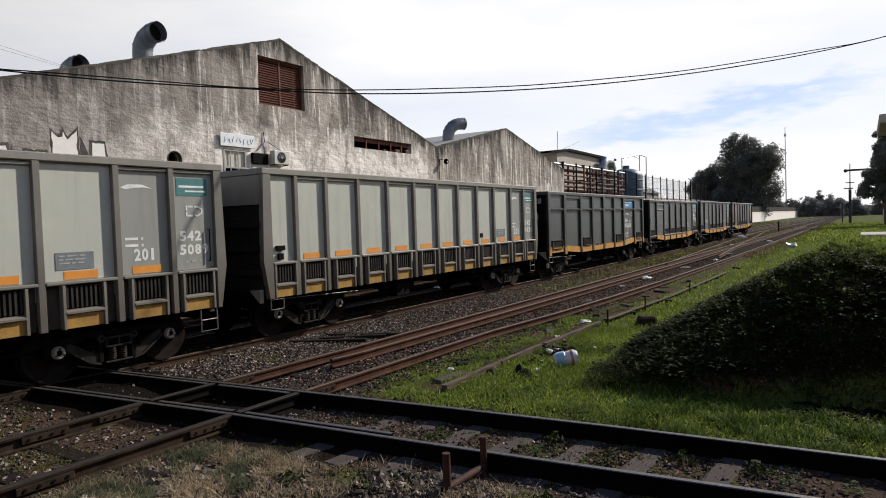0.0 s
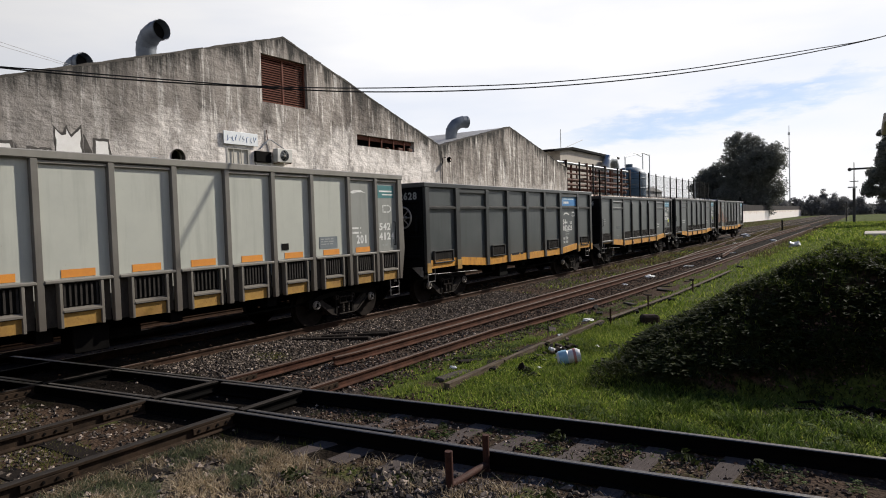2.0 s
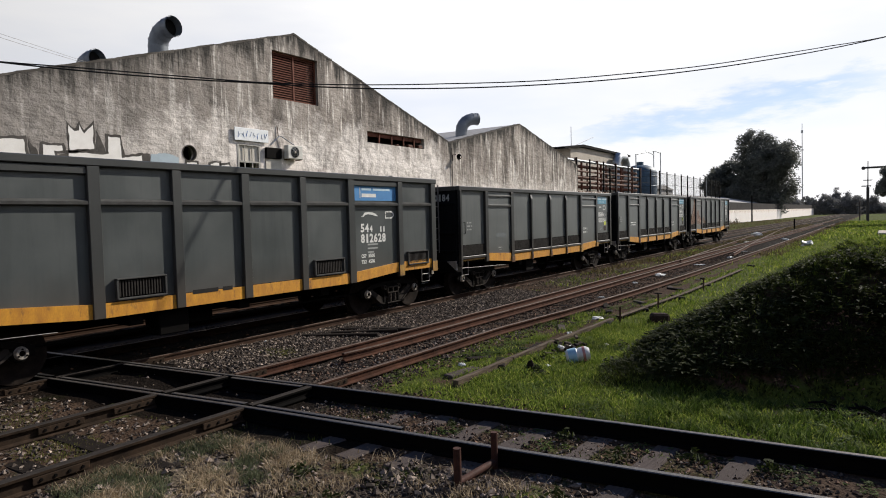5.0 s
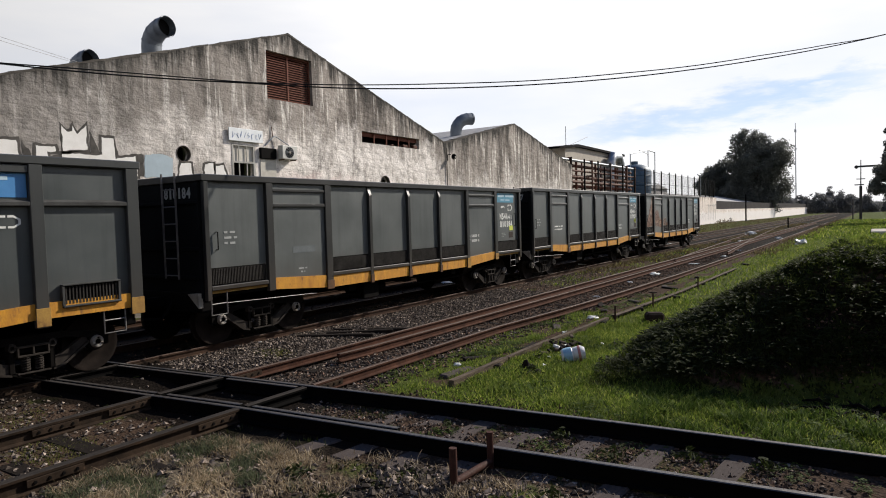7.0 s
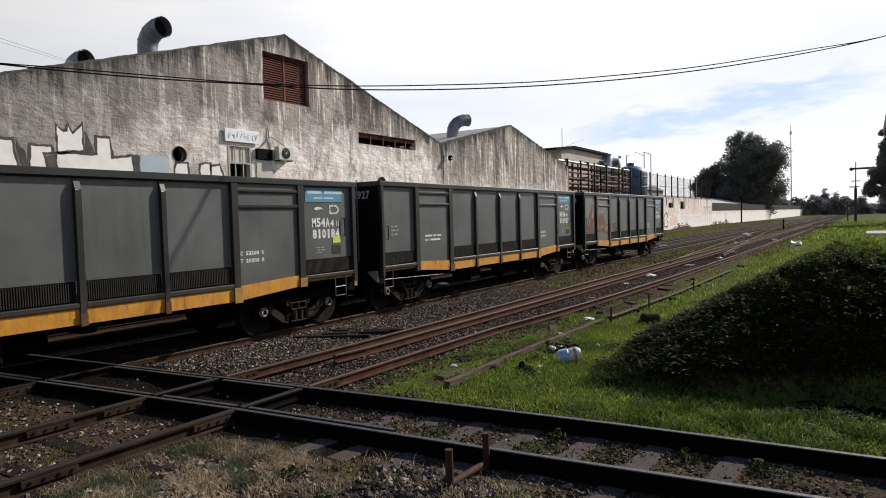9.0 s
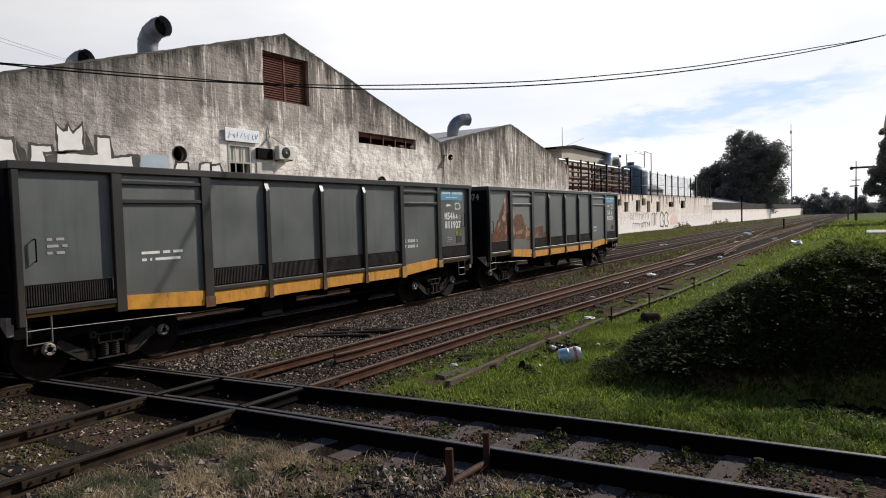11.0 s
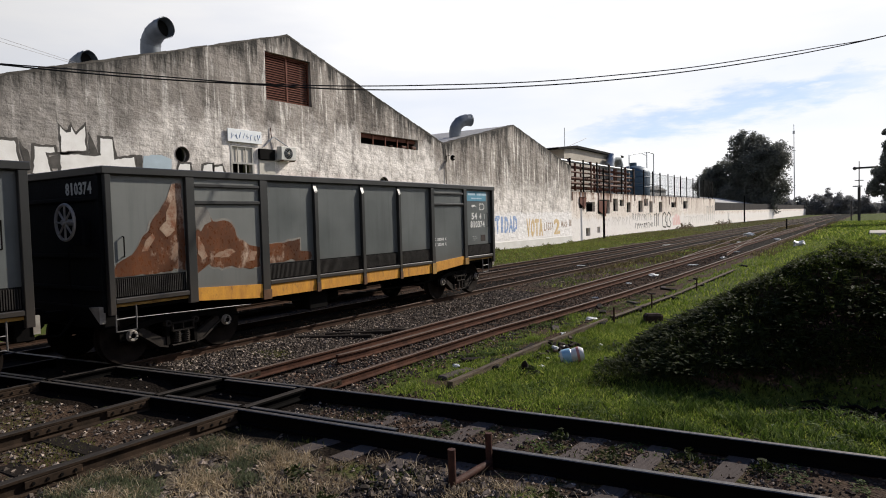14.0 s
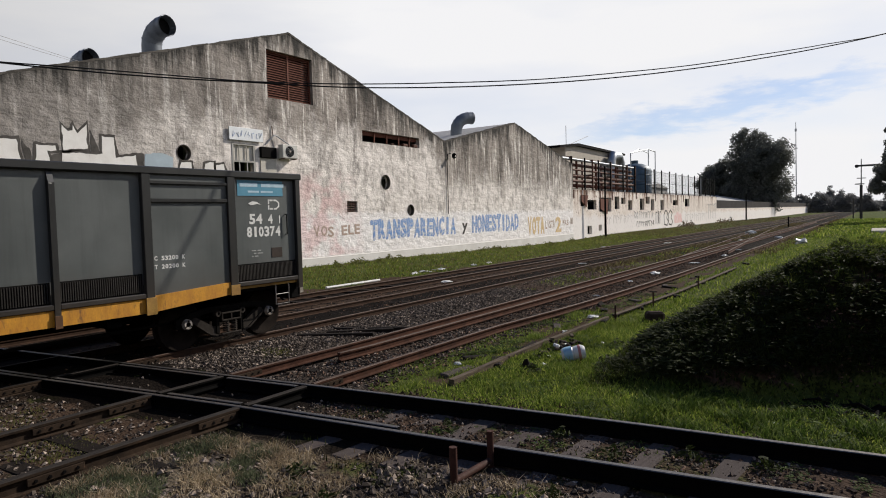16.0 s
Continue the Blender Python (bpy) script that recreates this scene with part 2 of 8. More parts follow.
def concrete_wall():
    """Rain-streaked grey render with old whitewash on its lower part, as far as the washed stretch goes."""
    m, nt, bsdf = material("streaked_concrete")
    x, z = axis_of(nt, "X"), axis_of(nt, "Z")
    streak = noise_tex(nt, 1.0, 7.0, (1.1, 1.0, 0.16), 0.72)
    streak2 = noise_tex(nt, 1.0, 6.0, (3.6, 1.0, 0.22), 0.72)
    blot = noise_tex(nt, 0.55, 6.0, None, 0.65)
    pits = noise_tex(nt, 4.5, 8.0, None, 0.75)
    col = mix(nt, ramp(nt, blot, [(0.32, 0.0), (0.68, 1.0)]), (0.47, 0.422, 0.376), (0.29, 0.256, 0.225))
    col = mix(nt, ramp(nt, streak, [(0.44, 0.0), (0.6, 0.92)]), col, (0.1, 0.087, 0.077))
    col = mix(nt, ramp(nt, streak2, [(0.55, 0.0), (0.61, 0.95)]), col, (0.8, 0.75, 0.69))
    col = mix(nt, ramp(nt, pits, [(0.54, 0.0), (0.74, 0.45)]), col, (0.16, 0.135, 0.115))
    # plaster that has fallen off in patches a hand to an arm wide
    peel = noise_tex(nt, 1.25, 5.0, (1.0, 1.0, 1.35), 0.62)
    shed = ramp(nt, peel, [(0.45, 0.0), (0.54, 1.0)])
    col = mix(nt, math_node(nt, "MULTIPLY", shed, 0.2), col, (0.24, 0.2, 0.17))
    crust = noise_tex(nt, 1.0, 7.0, (5.5, 1.0, 3.6), 0.8)
    col = mix(nt, ramp(nt, crust, [(0.6, 0.0), (0.7, 0.45)]), col, (0.72, 0.67, 0.62))
    col = mix(nt, ramp(nt, crust, [(0.32, 0.45), (0.42, 0.0)]), col, (0.15, 0.125, 0.105))
    # the older bay, towards the end of the hall, is greyer
    old = math_node(nt, "MULTIPLY", between(nt, math_node(nt, "ADD", x, math_node(nt, "MULTIPLY", blot, 8.0)), 30.0, 15.0), 0.86)
    col = mix(nt, old, col, (0.17, 0.155, 0.14))
    # black algae that runs down from the roof line in drips
    line1 = math_node(nt, "SUBTRACT", 11.95, math_node(nt, "MULTIPLY", math_node(nt, "ABSOLUTE", math_node(nt, "SUBTRACT", x, 23.9)), 0.308))
    line2 = math_node(nt, "SUBTRACT", 10.0, math_node(nt, "MULTIPLY", math_node(nt, "ABSOLUTE", math_node(nt, "SUBTRACT", x, 48.8)), 0.226))
    down = math_node(nt, "SUBTRACT", math_node(nt, "MAXIMUM", line1, line2), z)
    drip = math_node(nt, "SUBTRACT", math_node(nt, "MULTIPLY", noise_tex(nt, 1.0, 6.0, (2.2, 1.0, 0.25), 0.75), 5.6), math_node(nt, "ADD", down, 1.9))
    col = mix(nt, between(nt, drip, -0.1, 0.9), col, (0.05, 0.047, 0.043))
    # old cream wash, ragged at its upper edge, lower on the second gable
    edge = math_node(nt, "ADD", math_node(nt, "MULTIPLY", blot, 5.0), math_node(nt, "MULTIPLY", pits, 1.6))
    edge = math_node(nt, "ADD", edge, math_node(nt, "MULTIPLY", streak, 3.0))
    first = math_node(nt, "SUBTRACT", math_node(nt, "ADD", edge, 2.4), math_node(nt, "MULTIPLY", between(nt, x, 36.5, 38.5), 2.0))
    wash = math_node(nt, "MULTIPLY", between(nt, math_node(nt, "SUBTRACT", first, z), -0.4, 1.1), between(nt, x, 9.0, 21.0))
    flake = ramp(nt, noise_tex(nt, 2.0, 7.0, (0.9, 1.0, 0.45), 0.7), [(0.45, 1.0), (0.62, 0.3)])
    col = mix(nt, math_node(nt, "MULTIPLY", wash, flake), col, mix(nt, blot, (0.86, 0.8, 0.745), (0.72, 0.66, 0.61)))
    # newer white band for the slogans
    band = between(nt, math_node(nt, "SUBTRACT", math_node(nt, "ADD", 2.15, math_node(nt, "MULTIPLY", pits, 1.2)), z), -0.12, 0.15)
    thin = ramp(nt, noise_tex(nt, 3.4, 9.0, None, 0.78), [(0.52, 1.0), (0.68, 0.45)])
    wcol = mix(nt, ramp(nt, noise_tex(nt, 0.8, 5.0), [(0.4, 0.0), (0.7, 1.0)]), (0.86, 0.82, 0.8), (0.78, 0.74, 0.72))
    col = mix(nt, math_node(nt, "MULTIPLY", math_node(nt, "MULTIPLY", band, thin), between(nt, x, 15.0, 22.0)), col, wcol)
    pink = math_node(nt, "MULTIPLY", between(nt, math_node(nt, "ABSOLUTE", math_node(nt, "SUBTRACT", x, 26.0)), 3.4, 1.2),
                     math_node(nt, "MULTIPLY", ramp(nt, noise_tex(nt, 0.9, 4.0), [(0.42, 0.0), (0.58, 0.6)]), between(nt, z, 5.2, 4.2)))
    col = mix(nt, pink, col, (0.66, 0.42, 0.41))
    # fresh white skirting
    skirt = between(nt, math_node(nt, "ADD", z, math_node(nt, "MULTIPLY", pits, 0.1)), 0.56, 0.5)
    col = mix(nt, math_node(nt, "MULTIPLY", skirt, 0.9), col, (0.76, 0.74, 0.71))
    nt.links.new(col, bsdf.inputs["Base Color"])
    bsdf.inputs["Roughness"].default_value = 0.92
    bsdf.inputs["Specular IOR Level"].default_value = 0.1
    # courses of blockwork show through the thin render
    co = nd(nt, "ShaderNodeTexCoord")
    mp = nd(nt, "ShaderNodeMapping")
    mp.inputs["Rotation"].default_value = (radians(90), 0, 0)
    nt.links.new(co.outputs["Object"], mp.inputs["Vector"])
    br = nd(nt, "ShaderNodeTexBrick", Scale=1.0, Mortar_Size=0.03, Brick_Width=0.8, Row_Height=0.42, Mortar_Smooth=0.6)
    nt.links.new(mp.outputs["Vector"], br.inputs["Vector"])
    h = math_node(nt, "ADD", math_node(nt, "MULTIPLY", blot, 0.6), math_node(nt, "ADD", math_node(nt, "MULTIPLY", pits, 0.45), math_node(nt, "MULTIPLY", crust, 0.3)))
    h = math_node(nt, "SUBTRACT", h, math_node(nt, "MULTIPLY", shed, 0.13))
    lumps = noise_tex(nt, 1.0, 3.0, (1.7, 1.0, 3.1), 0.55)
    h = math_node(nt, "ADD", h, math_node(nt, "MULTIPLY", lumps, 1.6))
    h = math_node(nt, "SUBTRACT", h, math_node(nt, "MULTIPLY", br.outputs["Fac"], 0.05))
    bump(nt, bsdf, h, 0.75, 0.06)
    return m


def yard_wall():
    """Chalky cream plaster with rust runs from the top and faded scrawl."""
    m, nt, bsdf = material("flaking_plaster")
    z = axis_of(nt, "Z")
    blot = noise_tex(nt, 0.5, 6.0, None, 0.65)
    pits = noise_tex(nt, 4.0, 7.0, None, 0.75)
    runs = noise_tex(nt, 1.0, 5.0, (1.6, 1.0, 0.05), 0.6)
    col = mix(nt, ramp(nt, blot, [(0.35, 0.0), (0.7, 1.0)]), (0.84, 0.77, 0.7), (0.68, 0.59, 0.52))
    col = mix(nt, math_node(nt, "MULTIPLY", ramp(nt, runs, [(0.5, 0.0), (0.62, 1.0)]), between(nt, z, 2.2, 4.6)), col, (0.2, 0.1, 0.06))
    col = mix(nt, ramp(nt, pits, [(0.54, 0.0), (0.64, 0.9)]), col, (0.24, 0.155, 0.115))
    drip = between(nt, math_node(nt, "ADD", z, math_node(nt, "MULTIPLY", runs, 2.2)), 5.55, 5.95)
    col = mix(nt, math_node(nt, "MULTIPLY", drip, 0.85), col, (0.13, 0.075, 0.05))
    low = between(nt, math_node(nt, "ADD", z, math_node(nt, "MULTIPLY", blot, 1.6)), 3.1, 2.6)
    col = mix(nt, math_node(nt, "MULTIPLY", low, 0.75), col, (0.82, 0.78, 0.76))
    nt.links.new(col, bsdf.inputs["Base Color"])
    bsdf.inputs["Roughness"].default_value = 0.92
    bsdf.inputs["Specular IOR Level"].default_value = 0.1
    bump(nt, bsdf, pits, 0.5, 0.04)
    return m


def ground_material():
    """Trodden earth, cinders and turf, mixed by the sheet's attributes turf, dry and stone, plus one for oil and
    painted shade.
    """
    m, nt, bsdf = material("railway_ground")
    def attr(name):
        a = nd(nt, "ShaderNodeAttribute")
        a.attribute_name = name
        return a.outputs["Fac"]
    n1, n2, n3 = noise_tex(nt, 0.9, 6.0), noise_tex(nt, 7.0, 6.0, None, 0.7), noise_tex(nt, 45.0, 4.0)
    earth = mix(nt, n2, (0.022, 0.0145, 0.0098), (0.088, 0.057, 0.039))
    vor = nd(nt, "ShaderNodeTexVoronoi", Scale=22.0)
    co = nd(nt, "ShaderNodeTexCoord")
    nt.links.new(co.outputs["Object"], vor.inputs["Vector"])
    sep = nd(nt, "ShaderNodeSeparateColor")
    nt.links.new(vor.outputs["Color"], sep.inputs[0])
    stone = mix(nt, sep.outputs[0], (0.016, 0.012, 0.009), (0.135, 0.104, 0.082))
    stone = mix(nt, ramp(nt, vor.outputs["Distance"], [(0.25, 0.0), (0.6, 0.9)]), stone, (0.02, 0.016, 0.014))
    turf = mix(nt, n1, (0.042, 0.06, 0.011), (0.1, 0.118, 0.025))
    turf = mix(nt, ramp(nt, n2, [(0.35, 0.0), (0.7, 0.6)]), turf, (0.03, 0.035, 0.012))
    dry = mix(nt, n2, (0.04, 0.031, 0.022), (0.2, 0.16, 0.11))
    def soft(a):
        return between(nt, math_node(nt, "ADD", attr(a), math_node(nt, "MULTIPLY", math_node(nt, "SUBTRACT", n2, 0.5), 0.9)), 0.35, 0.65)
    col = mix(nt, soft("stone"), earth, stone)
    col = mix(nt, soft("dry"), col, dry)
    col = mix(nt, soft("turf"), col, turf)
    # oil and brake dust soaked into running lines; painted shade at rail and mound
    col = mix(nt, math_node(nt, "MULTIPLY", soft("oil_shade"), 0.9), col, (0.0052, 0.0038, 0.003))
    nt.links.new(col, bsdf.inputs["Base Color"])
    bsdf.inputs["Roughness"].default_value = 0.95
    bsdf.inputs["Specular IOR Level"].default_value = 0.04
    bump(nt, bsdf, math_node(nt, "ADD", n2, math_node(nt, "MULTIPLY", vor.outputs["Distance"], 0.6)), 0.7, 0.05)
    return m


def leaf(name, a, b, c, glow=0.45):
    """Foliage that varies from blade to blade."""
    m, nt, bsdf = material(name)
    geo = nd(nt, "ShaderNodeNewGeometry")
    col = ramp(nt, geo.outputs["Random Per Island"], [(0.0, a), (0.6, b), (1.0, c)])
    col = mix(nt, ramp(nt, noise_tex(nt, 0.7, 4.0), [(0.35, 0.0), (0.7, 0.6)]), col, tuple(v * 0.5 for v in a))
    nt.links.new(col, bsdf.inputs["Base Color"])
    bsdf.inputs["Roughness"].default_value = 0.7
    bsdf.inputs["Specular IOR Level"].default_value = 0.12
    # thin leaves let light through
    tr = nd(nt, "ShaderNodeBsdfTranslucent")
    nt.links.new(col, tr.inputs["Color"])
    mx = nd(nt, "ShaderNodeMixShader", Fac=glow)
    out = nt.nodes["Material Output"]
    nt.links.new(bsdf.outputs[0], mx.inputs[1])
    nt.links.new(tr.outputs[0], mx.inputs[2])
    nt.links.new(mx.outputs[0], out.inputs["Surface"])
    return m


def stones(name, lo, hi):
    m, nt, bsdf = material(name)
    geo = nd(nt, "ShaderNodeNewGeometry")
    mid = tuple(a * 0.8 + b * 0.2 for a, b in zip(lo, hi))
    col = ramp(nt, geo.outputs["Random Per Island"], [(0.0, lo), (0.62, mid), (1.0, hi)])
    col = mix(nt, ramp(nt, noise_tex(nt, 30.0, 4.0), [(0.4, 0.0), (0.75, 0.7)]), col, (0.06, 0.045, 0.035))
    nt.links.new(col, bsdf.inputs["Base Color"])
    bsdf.inputs["Roughness"].default_value = 0.88
    bsdf.inputs["Specular IOR Level"].default_value = 0.15
    return m


def wagon_paint(name, base, fade, brown_top=1.9):
    """Sheet-steel paint: faded bloom, rain runs and a brown tone that grows towards the bottom."""
    m, nt, bsdf = material(name)
    z = axis_of(nt, "Z")
    run = noise_tex(nt, 1.0, 6.0, (5.0, 5.0, 0.4), 0.65)
    blot = noise_tex(nt, 1.1, 6.0, None, 0.6)
    col = mix(nt, ramp(nt, blot, [(0.3, 0.0), (0.75, 1.0)]), base, fade)
    col = mix(nt, ramp(nt, run, [(0.5, 0.0), (0.75, 0.45)]), col, tuple(c * 0.55 for c in base))
    low_brown = math_node(nt, "MULTIPLY", between(nt, math_node(nt, "ADD", z, math_node(nt, "MULTIPLY", run, 0.8)), brown_top + 0.25, brown_top - 0.7), 0.5)
    col = mix(nt, low_brown, col, (0.07, 0.052, 0.04))
    spots = noise_tex(nt, 9.0, 6.0, None, 0.75)
    col = mix(nt, ramp(nt, spots, [(0.69, 0.0), (0.74, 0.8)]), col, (0.13, 0.06, 0.03))
    nt.links.new(col, bsdf.inputs["Base Color"])
    nt.links.new(ramp(nt, blot, [(0.3, 0.3), (0.8, 0.5)]), bsdf.inputs["Roughness"])
    bsdf.inputs["Specular IOR Level"].default_value = 0.5
    bump(nt, bsdf, noise_tex(nt, 2.2, 3.0), 0.12, 0.02)
    return m


M_CONC = concrete_wall()
M_YARD = yard_wall()
M_GROUND = ground_material()
M_RAIL = worn("rusty_rail_steel", (0.07, 0.041, 0.027), (0.026, 0.016, 0.012), 0.8, 0.0, 5.0, rust=(0.12, 0.062, 0.035))
M_RAIL_RED = worn("red_rusted_rail", (0.098, 0.045, 0.029), (0.034, 0.018, 0.013), 0.85, 0.0, 5.0, rust=(0.165, 0.076, 0.043))
M_RAIL_SPUR = worn("brown_grimed_rail", (0.055, 0.036, 0.024), (0.014, 0.0105, 0.008), 0.85, 0.0, 3.5, rust=(0.125, 0.07, 0.04))
# rail steel blackened to hold the shade on the crossing rails' near sides
M_RAIL_DARK = worn("shade_black_rail_steel", (0.0034, 0.003, 0.0028), (0.0018, 0.0016, 0.0015), 0.9, 0.0, 5.0)
M_TREAD = worn("worn_rail_head", (0.17, 0.155, 0.145), (0.07, 0.062, 0.056), 0.5, 0.7, 4.0, (0.3, 6.0, 6.0))
M_TREAD_RUST = worn("dull_rail_head", (0.112, 0.073, 0.054), (0.05, 0.033, 0.025), 0.7, 0.2, 4.0)
M_TREAD_GREY = worn("grey_rail_head", (0.05, 0.043, 0.038), (0.02, 0.017, 0.015), 0.8, 0.15, 7.0, (1.0, 6.0, 6.0))
M_SLEEPER = worn("weathered_sleeper", (0.125, 0.102, 0.093), (0.045, 0.036, 0.032), 0.9, 0.0, 4.0, (1.0, 9.0, 6.0), random=0.7, bump_strength=0.5)
M_SLEEPER_DK = worn("creosoted_sleeper", (0.028, 0.022, 0.018), (0.01, 0.008, 0.007), 0.9, 0.0, 4.0, random=0.6, bump_strength=0.5)
M_STONE = stones("ballast_stone", (0.014, 0.0115, 0.0095), (0.39, 0.312, 0.252))
M_SOIL = stones("brown_bed_stone", (0.018, 0.0115, 0.0085), (0.23, 0.135, 0.09))
M_GRASS = leaf("grass_blades", (0.06, 0.094, 0.013), (0.165, 0.235, 0.031), (0.42, 0.44, 0.105))
M_DRY = leaf("dry_grass", (0.18, 0.13, 0.078), (0.46, 0.36, 0.23), (0.8, 0.67, 0.48))
# weed green kept dark to hold the shade of the mound face
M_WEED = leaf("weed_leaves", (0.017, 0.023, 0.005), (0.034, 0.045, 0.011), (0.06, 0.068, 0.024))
M_CLOVER = leaf("clover_leaves", (0.03, 0.055, 0.01), (0.085, 0.135, 0.022), (0.2, 0.25, 0.07), 0.35)
# tree leaf colours greyed to include distance haze
M_LEAF = leaf("eucalyptus_leaves", (0.115, 0.12, 0.108), (0.16, 0.167, 0.146), (0.22, 0.225, 0.195))
M_LEAF2 = leaf("hazed_tree_leaves", (0.15, 0.152, 0.152), (0.19, 0.192, 0.19), (0.24, 0.24, 0.235))
M_VERGE = leaf("olive_grass", (0.085, 0.1, 0.025), (0.16, 0.165, 0.045), (0.26, 0.22, 0.09))
M_TUSSOCK = leaf("tussock_blades", (0.09, 0.135, 0.022), (0.16, 0.22, 0.04), (0.28, 0.32, 0.09))
M_TUFT = leaf("grey_green_tufts", (0.07, 0.085, 0.045), (0.13, 0.15, 0.08), (0.22, 0.22, 0.14))
M_BUSH = leaf("brown_scrub_leaves", (0.1, 0.075, 0.05), (0.17, 0.135, 0.09), (0.25, 0.21, 0.14))
M_BROWN_GRASS = leaf("brown_track_grass", (0.06, 0.045, 0.024), (0.115, 0.095, 0.048), (0.2, 0.17, 0.09))
M_BARK = worn("bark", (0.11, 0.085, 0.065), (0.05, 0.04, 0.03), 0.9, 0, 3.0, (4, 4, 0.7), bump_strength=0.6)
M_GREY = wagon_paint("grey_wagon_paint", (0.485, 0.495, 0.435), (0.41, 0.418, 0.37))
M_GREY_DARKER = wagon_paint("darker_grey_paint", (0.3, 0.305, 0.28), (0.25, 0.257, 0.235))
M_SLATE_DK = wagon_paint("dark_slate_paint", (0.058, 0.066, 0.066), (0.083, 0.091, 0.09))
M_END_GREY = worn("dark_grey_end", (0.03, 0.0285, 0.0255), (0.012, 0.0115, 0.0105), 0.85, 0, 2.0)
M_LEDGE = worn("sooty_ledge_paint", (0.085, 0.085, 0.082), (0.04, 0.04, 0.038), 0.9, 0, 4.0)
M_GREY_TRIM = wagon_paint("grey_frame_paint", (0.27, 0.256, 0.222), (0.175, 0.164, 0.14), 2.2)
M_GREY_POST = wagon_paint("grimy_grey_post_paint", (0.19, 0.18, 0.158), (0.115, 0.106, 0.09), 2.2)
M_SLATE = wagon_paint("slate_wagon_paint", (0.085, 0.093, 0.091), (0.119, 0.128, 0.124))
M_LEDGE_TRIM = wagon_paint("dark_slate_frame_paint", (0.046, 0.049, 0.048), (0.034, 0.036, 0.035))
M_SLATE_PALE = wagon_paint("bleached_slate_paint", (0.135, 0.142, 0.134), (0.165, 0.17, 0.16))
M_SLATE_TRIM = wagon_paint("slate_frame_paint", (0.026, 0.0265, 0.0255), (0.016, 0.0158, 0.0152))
M_END = worn("dark_end_paint", (0.009, 0.0098, 0.0108), (0.0045, 0.005, 0.0056), 0.88, 0, 2.0, bump_strength=0.05)
M_BLACK = worn("grimy_underframe", (0.006, 0.0052, 0.0048), (0.003, 0.0026, 0.0025), 0.85, 0.0, 5.0, rust=(0.022, 0.014, 0.01), rust_from=0.68)
M_FRAME_IRON = worn("dusty_cast_iron", (0.011, 0.0095, 0.0085), (0.005, 0.0043, 0.0038), 0.8, 0.2, 6.0)
# dusty iron paled to carry sky light on the lower bogie parts
M_LIT_IRON = worn("lit_dusty_iron", (0.05, 0.043, 0.037), (0.018, 0.015, 0.013), 0.8, 0.0, 6.0)
M_WHEEL = worn("wheel_steel", (0.026, 0.0195, 0.016), (0.007, 0.0053, 0.0044), 0.8, 0.1, 6.0)
M_HUB = worn("axle_cap_steel", (0.46, 0.43, 0.39), (0.17, 0.145, 0.12), 0.6, 0.2, 9.0)
M_GRILLE = worn("dark_grille", (0.022, 0.02, 0.019), (0.011, 0.01, 0.009), 0.7, 0.1, 8.0)
M_YELLOW = worn("stained_yellow_paint", (0.68, 0.33, 0.022), (0.34, 0.135, 0.016), 0.55, 0, 2.2, (2.6, 1, 0.9), rust=(0.13, 0.058, 0.024), rust_from=0.57)
M_OCHRE = worn("dirty_yellow_paint", (0.45, 0.27, 0.06), (0.22, 0.12, 0.04), 0.65, 0, 3.0, rust=(0.14, 0.07, 0.03), rust_from=0.58)
M_ORANGE = worn("orange_marking", (0.72, 0.29, 0.035), (0.55, 0.2, 0.03), 0.5, 0, 4.0, bump_strength=0)
M_WHITE = worn("stencil_white", (0.84, 0.84, 0.81), (0.55, 0.55, 0.52), 0.6, 0, 7.0, bump_strength=0)
M_FADED = worn("faded_stencil", (0.42, 0.43, 0.41), (0.26, 0.27, 0.26), 0.6, 0, 7.0, bump_strength=0)
M_TEAL = worn("teal_plate", (0.055, 0.21, 0.21), (0.035, 0.14, 0.15), 0.45, 0, 5.0, bump_strength=0)
M_BLUE = worn("blue_plate", (0.1, 0.3, 0.41), (0.06, 0.21, 0.31), 0.45, 0, 5.0, bump_strength=0)
M_GRIME = worn("grimy_skirt_paint", (0.085, 0.075, 0.064), (0.03, 0.026, 0.022), 0.8, 0.05, 4.0, (2, 1, 0.8))
M_RUST = worn("bare_rusted_steel", (0.21, 0.075, 0.03), (0.04, 0.017, 0.01), 0.32, 0.1, 1.5, (1, 1, 0.55), rust=(0.5, 0.38, 0.29), rust_from=0.54, spread=0.13)
M_RUST_FOOT = worn("rust_stained_paint", (0.15, 0.075, 0.035), (0.06, 0.033, 0.02), 0.7, 0, 5.0)
M_SCORCH = worn("scorched_pale_metal", (0.4, 0.3, 0.22), (0.2, 0.1, 0.055), 0.4, 0.1, 3.0, rust=(0.2, 0.075, 0.035), rust_from=0.5, spread=0.12)
M_SCUFF = worn("scuffed_bare_primer", (0.27, 0.25, 0.215), (0.12, 0.11, 0.1), 0.5, 0.1, 2.5, rust=(0.2, 0.1, 0.05), rust_from=0.58)
M_LOUVRE = worn("oxide_red_louvre", (0.17, 0.058, 0.035), (0.085, 0.034, 0.023), 0.75, 0.1, 4.0, (6, 1, 0.6))
M_SHEET = worn("galvanised_sheet", (0.42, 0.44, 0.46), (0.26, 0.28, 0.3), 0.45, 0.7, 2.0)
M_DUCT = worn("weathered_duct_sheet", (0.17, 0.19, 0.215), (0.1, 0.112, 0.128), 0.5, 0.35, 2.0)
M_ROOF = worn("grey_roof_sheet", (0.4, 0.39, 0.38), (0.24, 0.23, 0.22), 0.7, 0.2, 2.0)
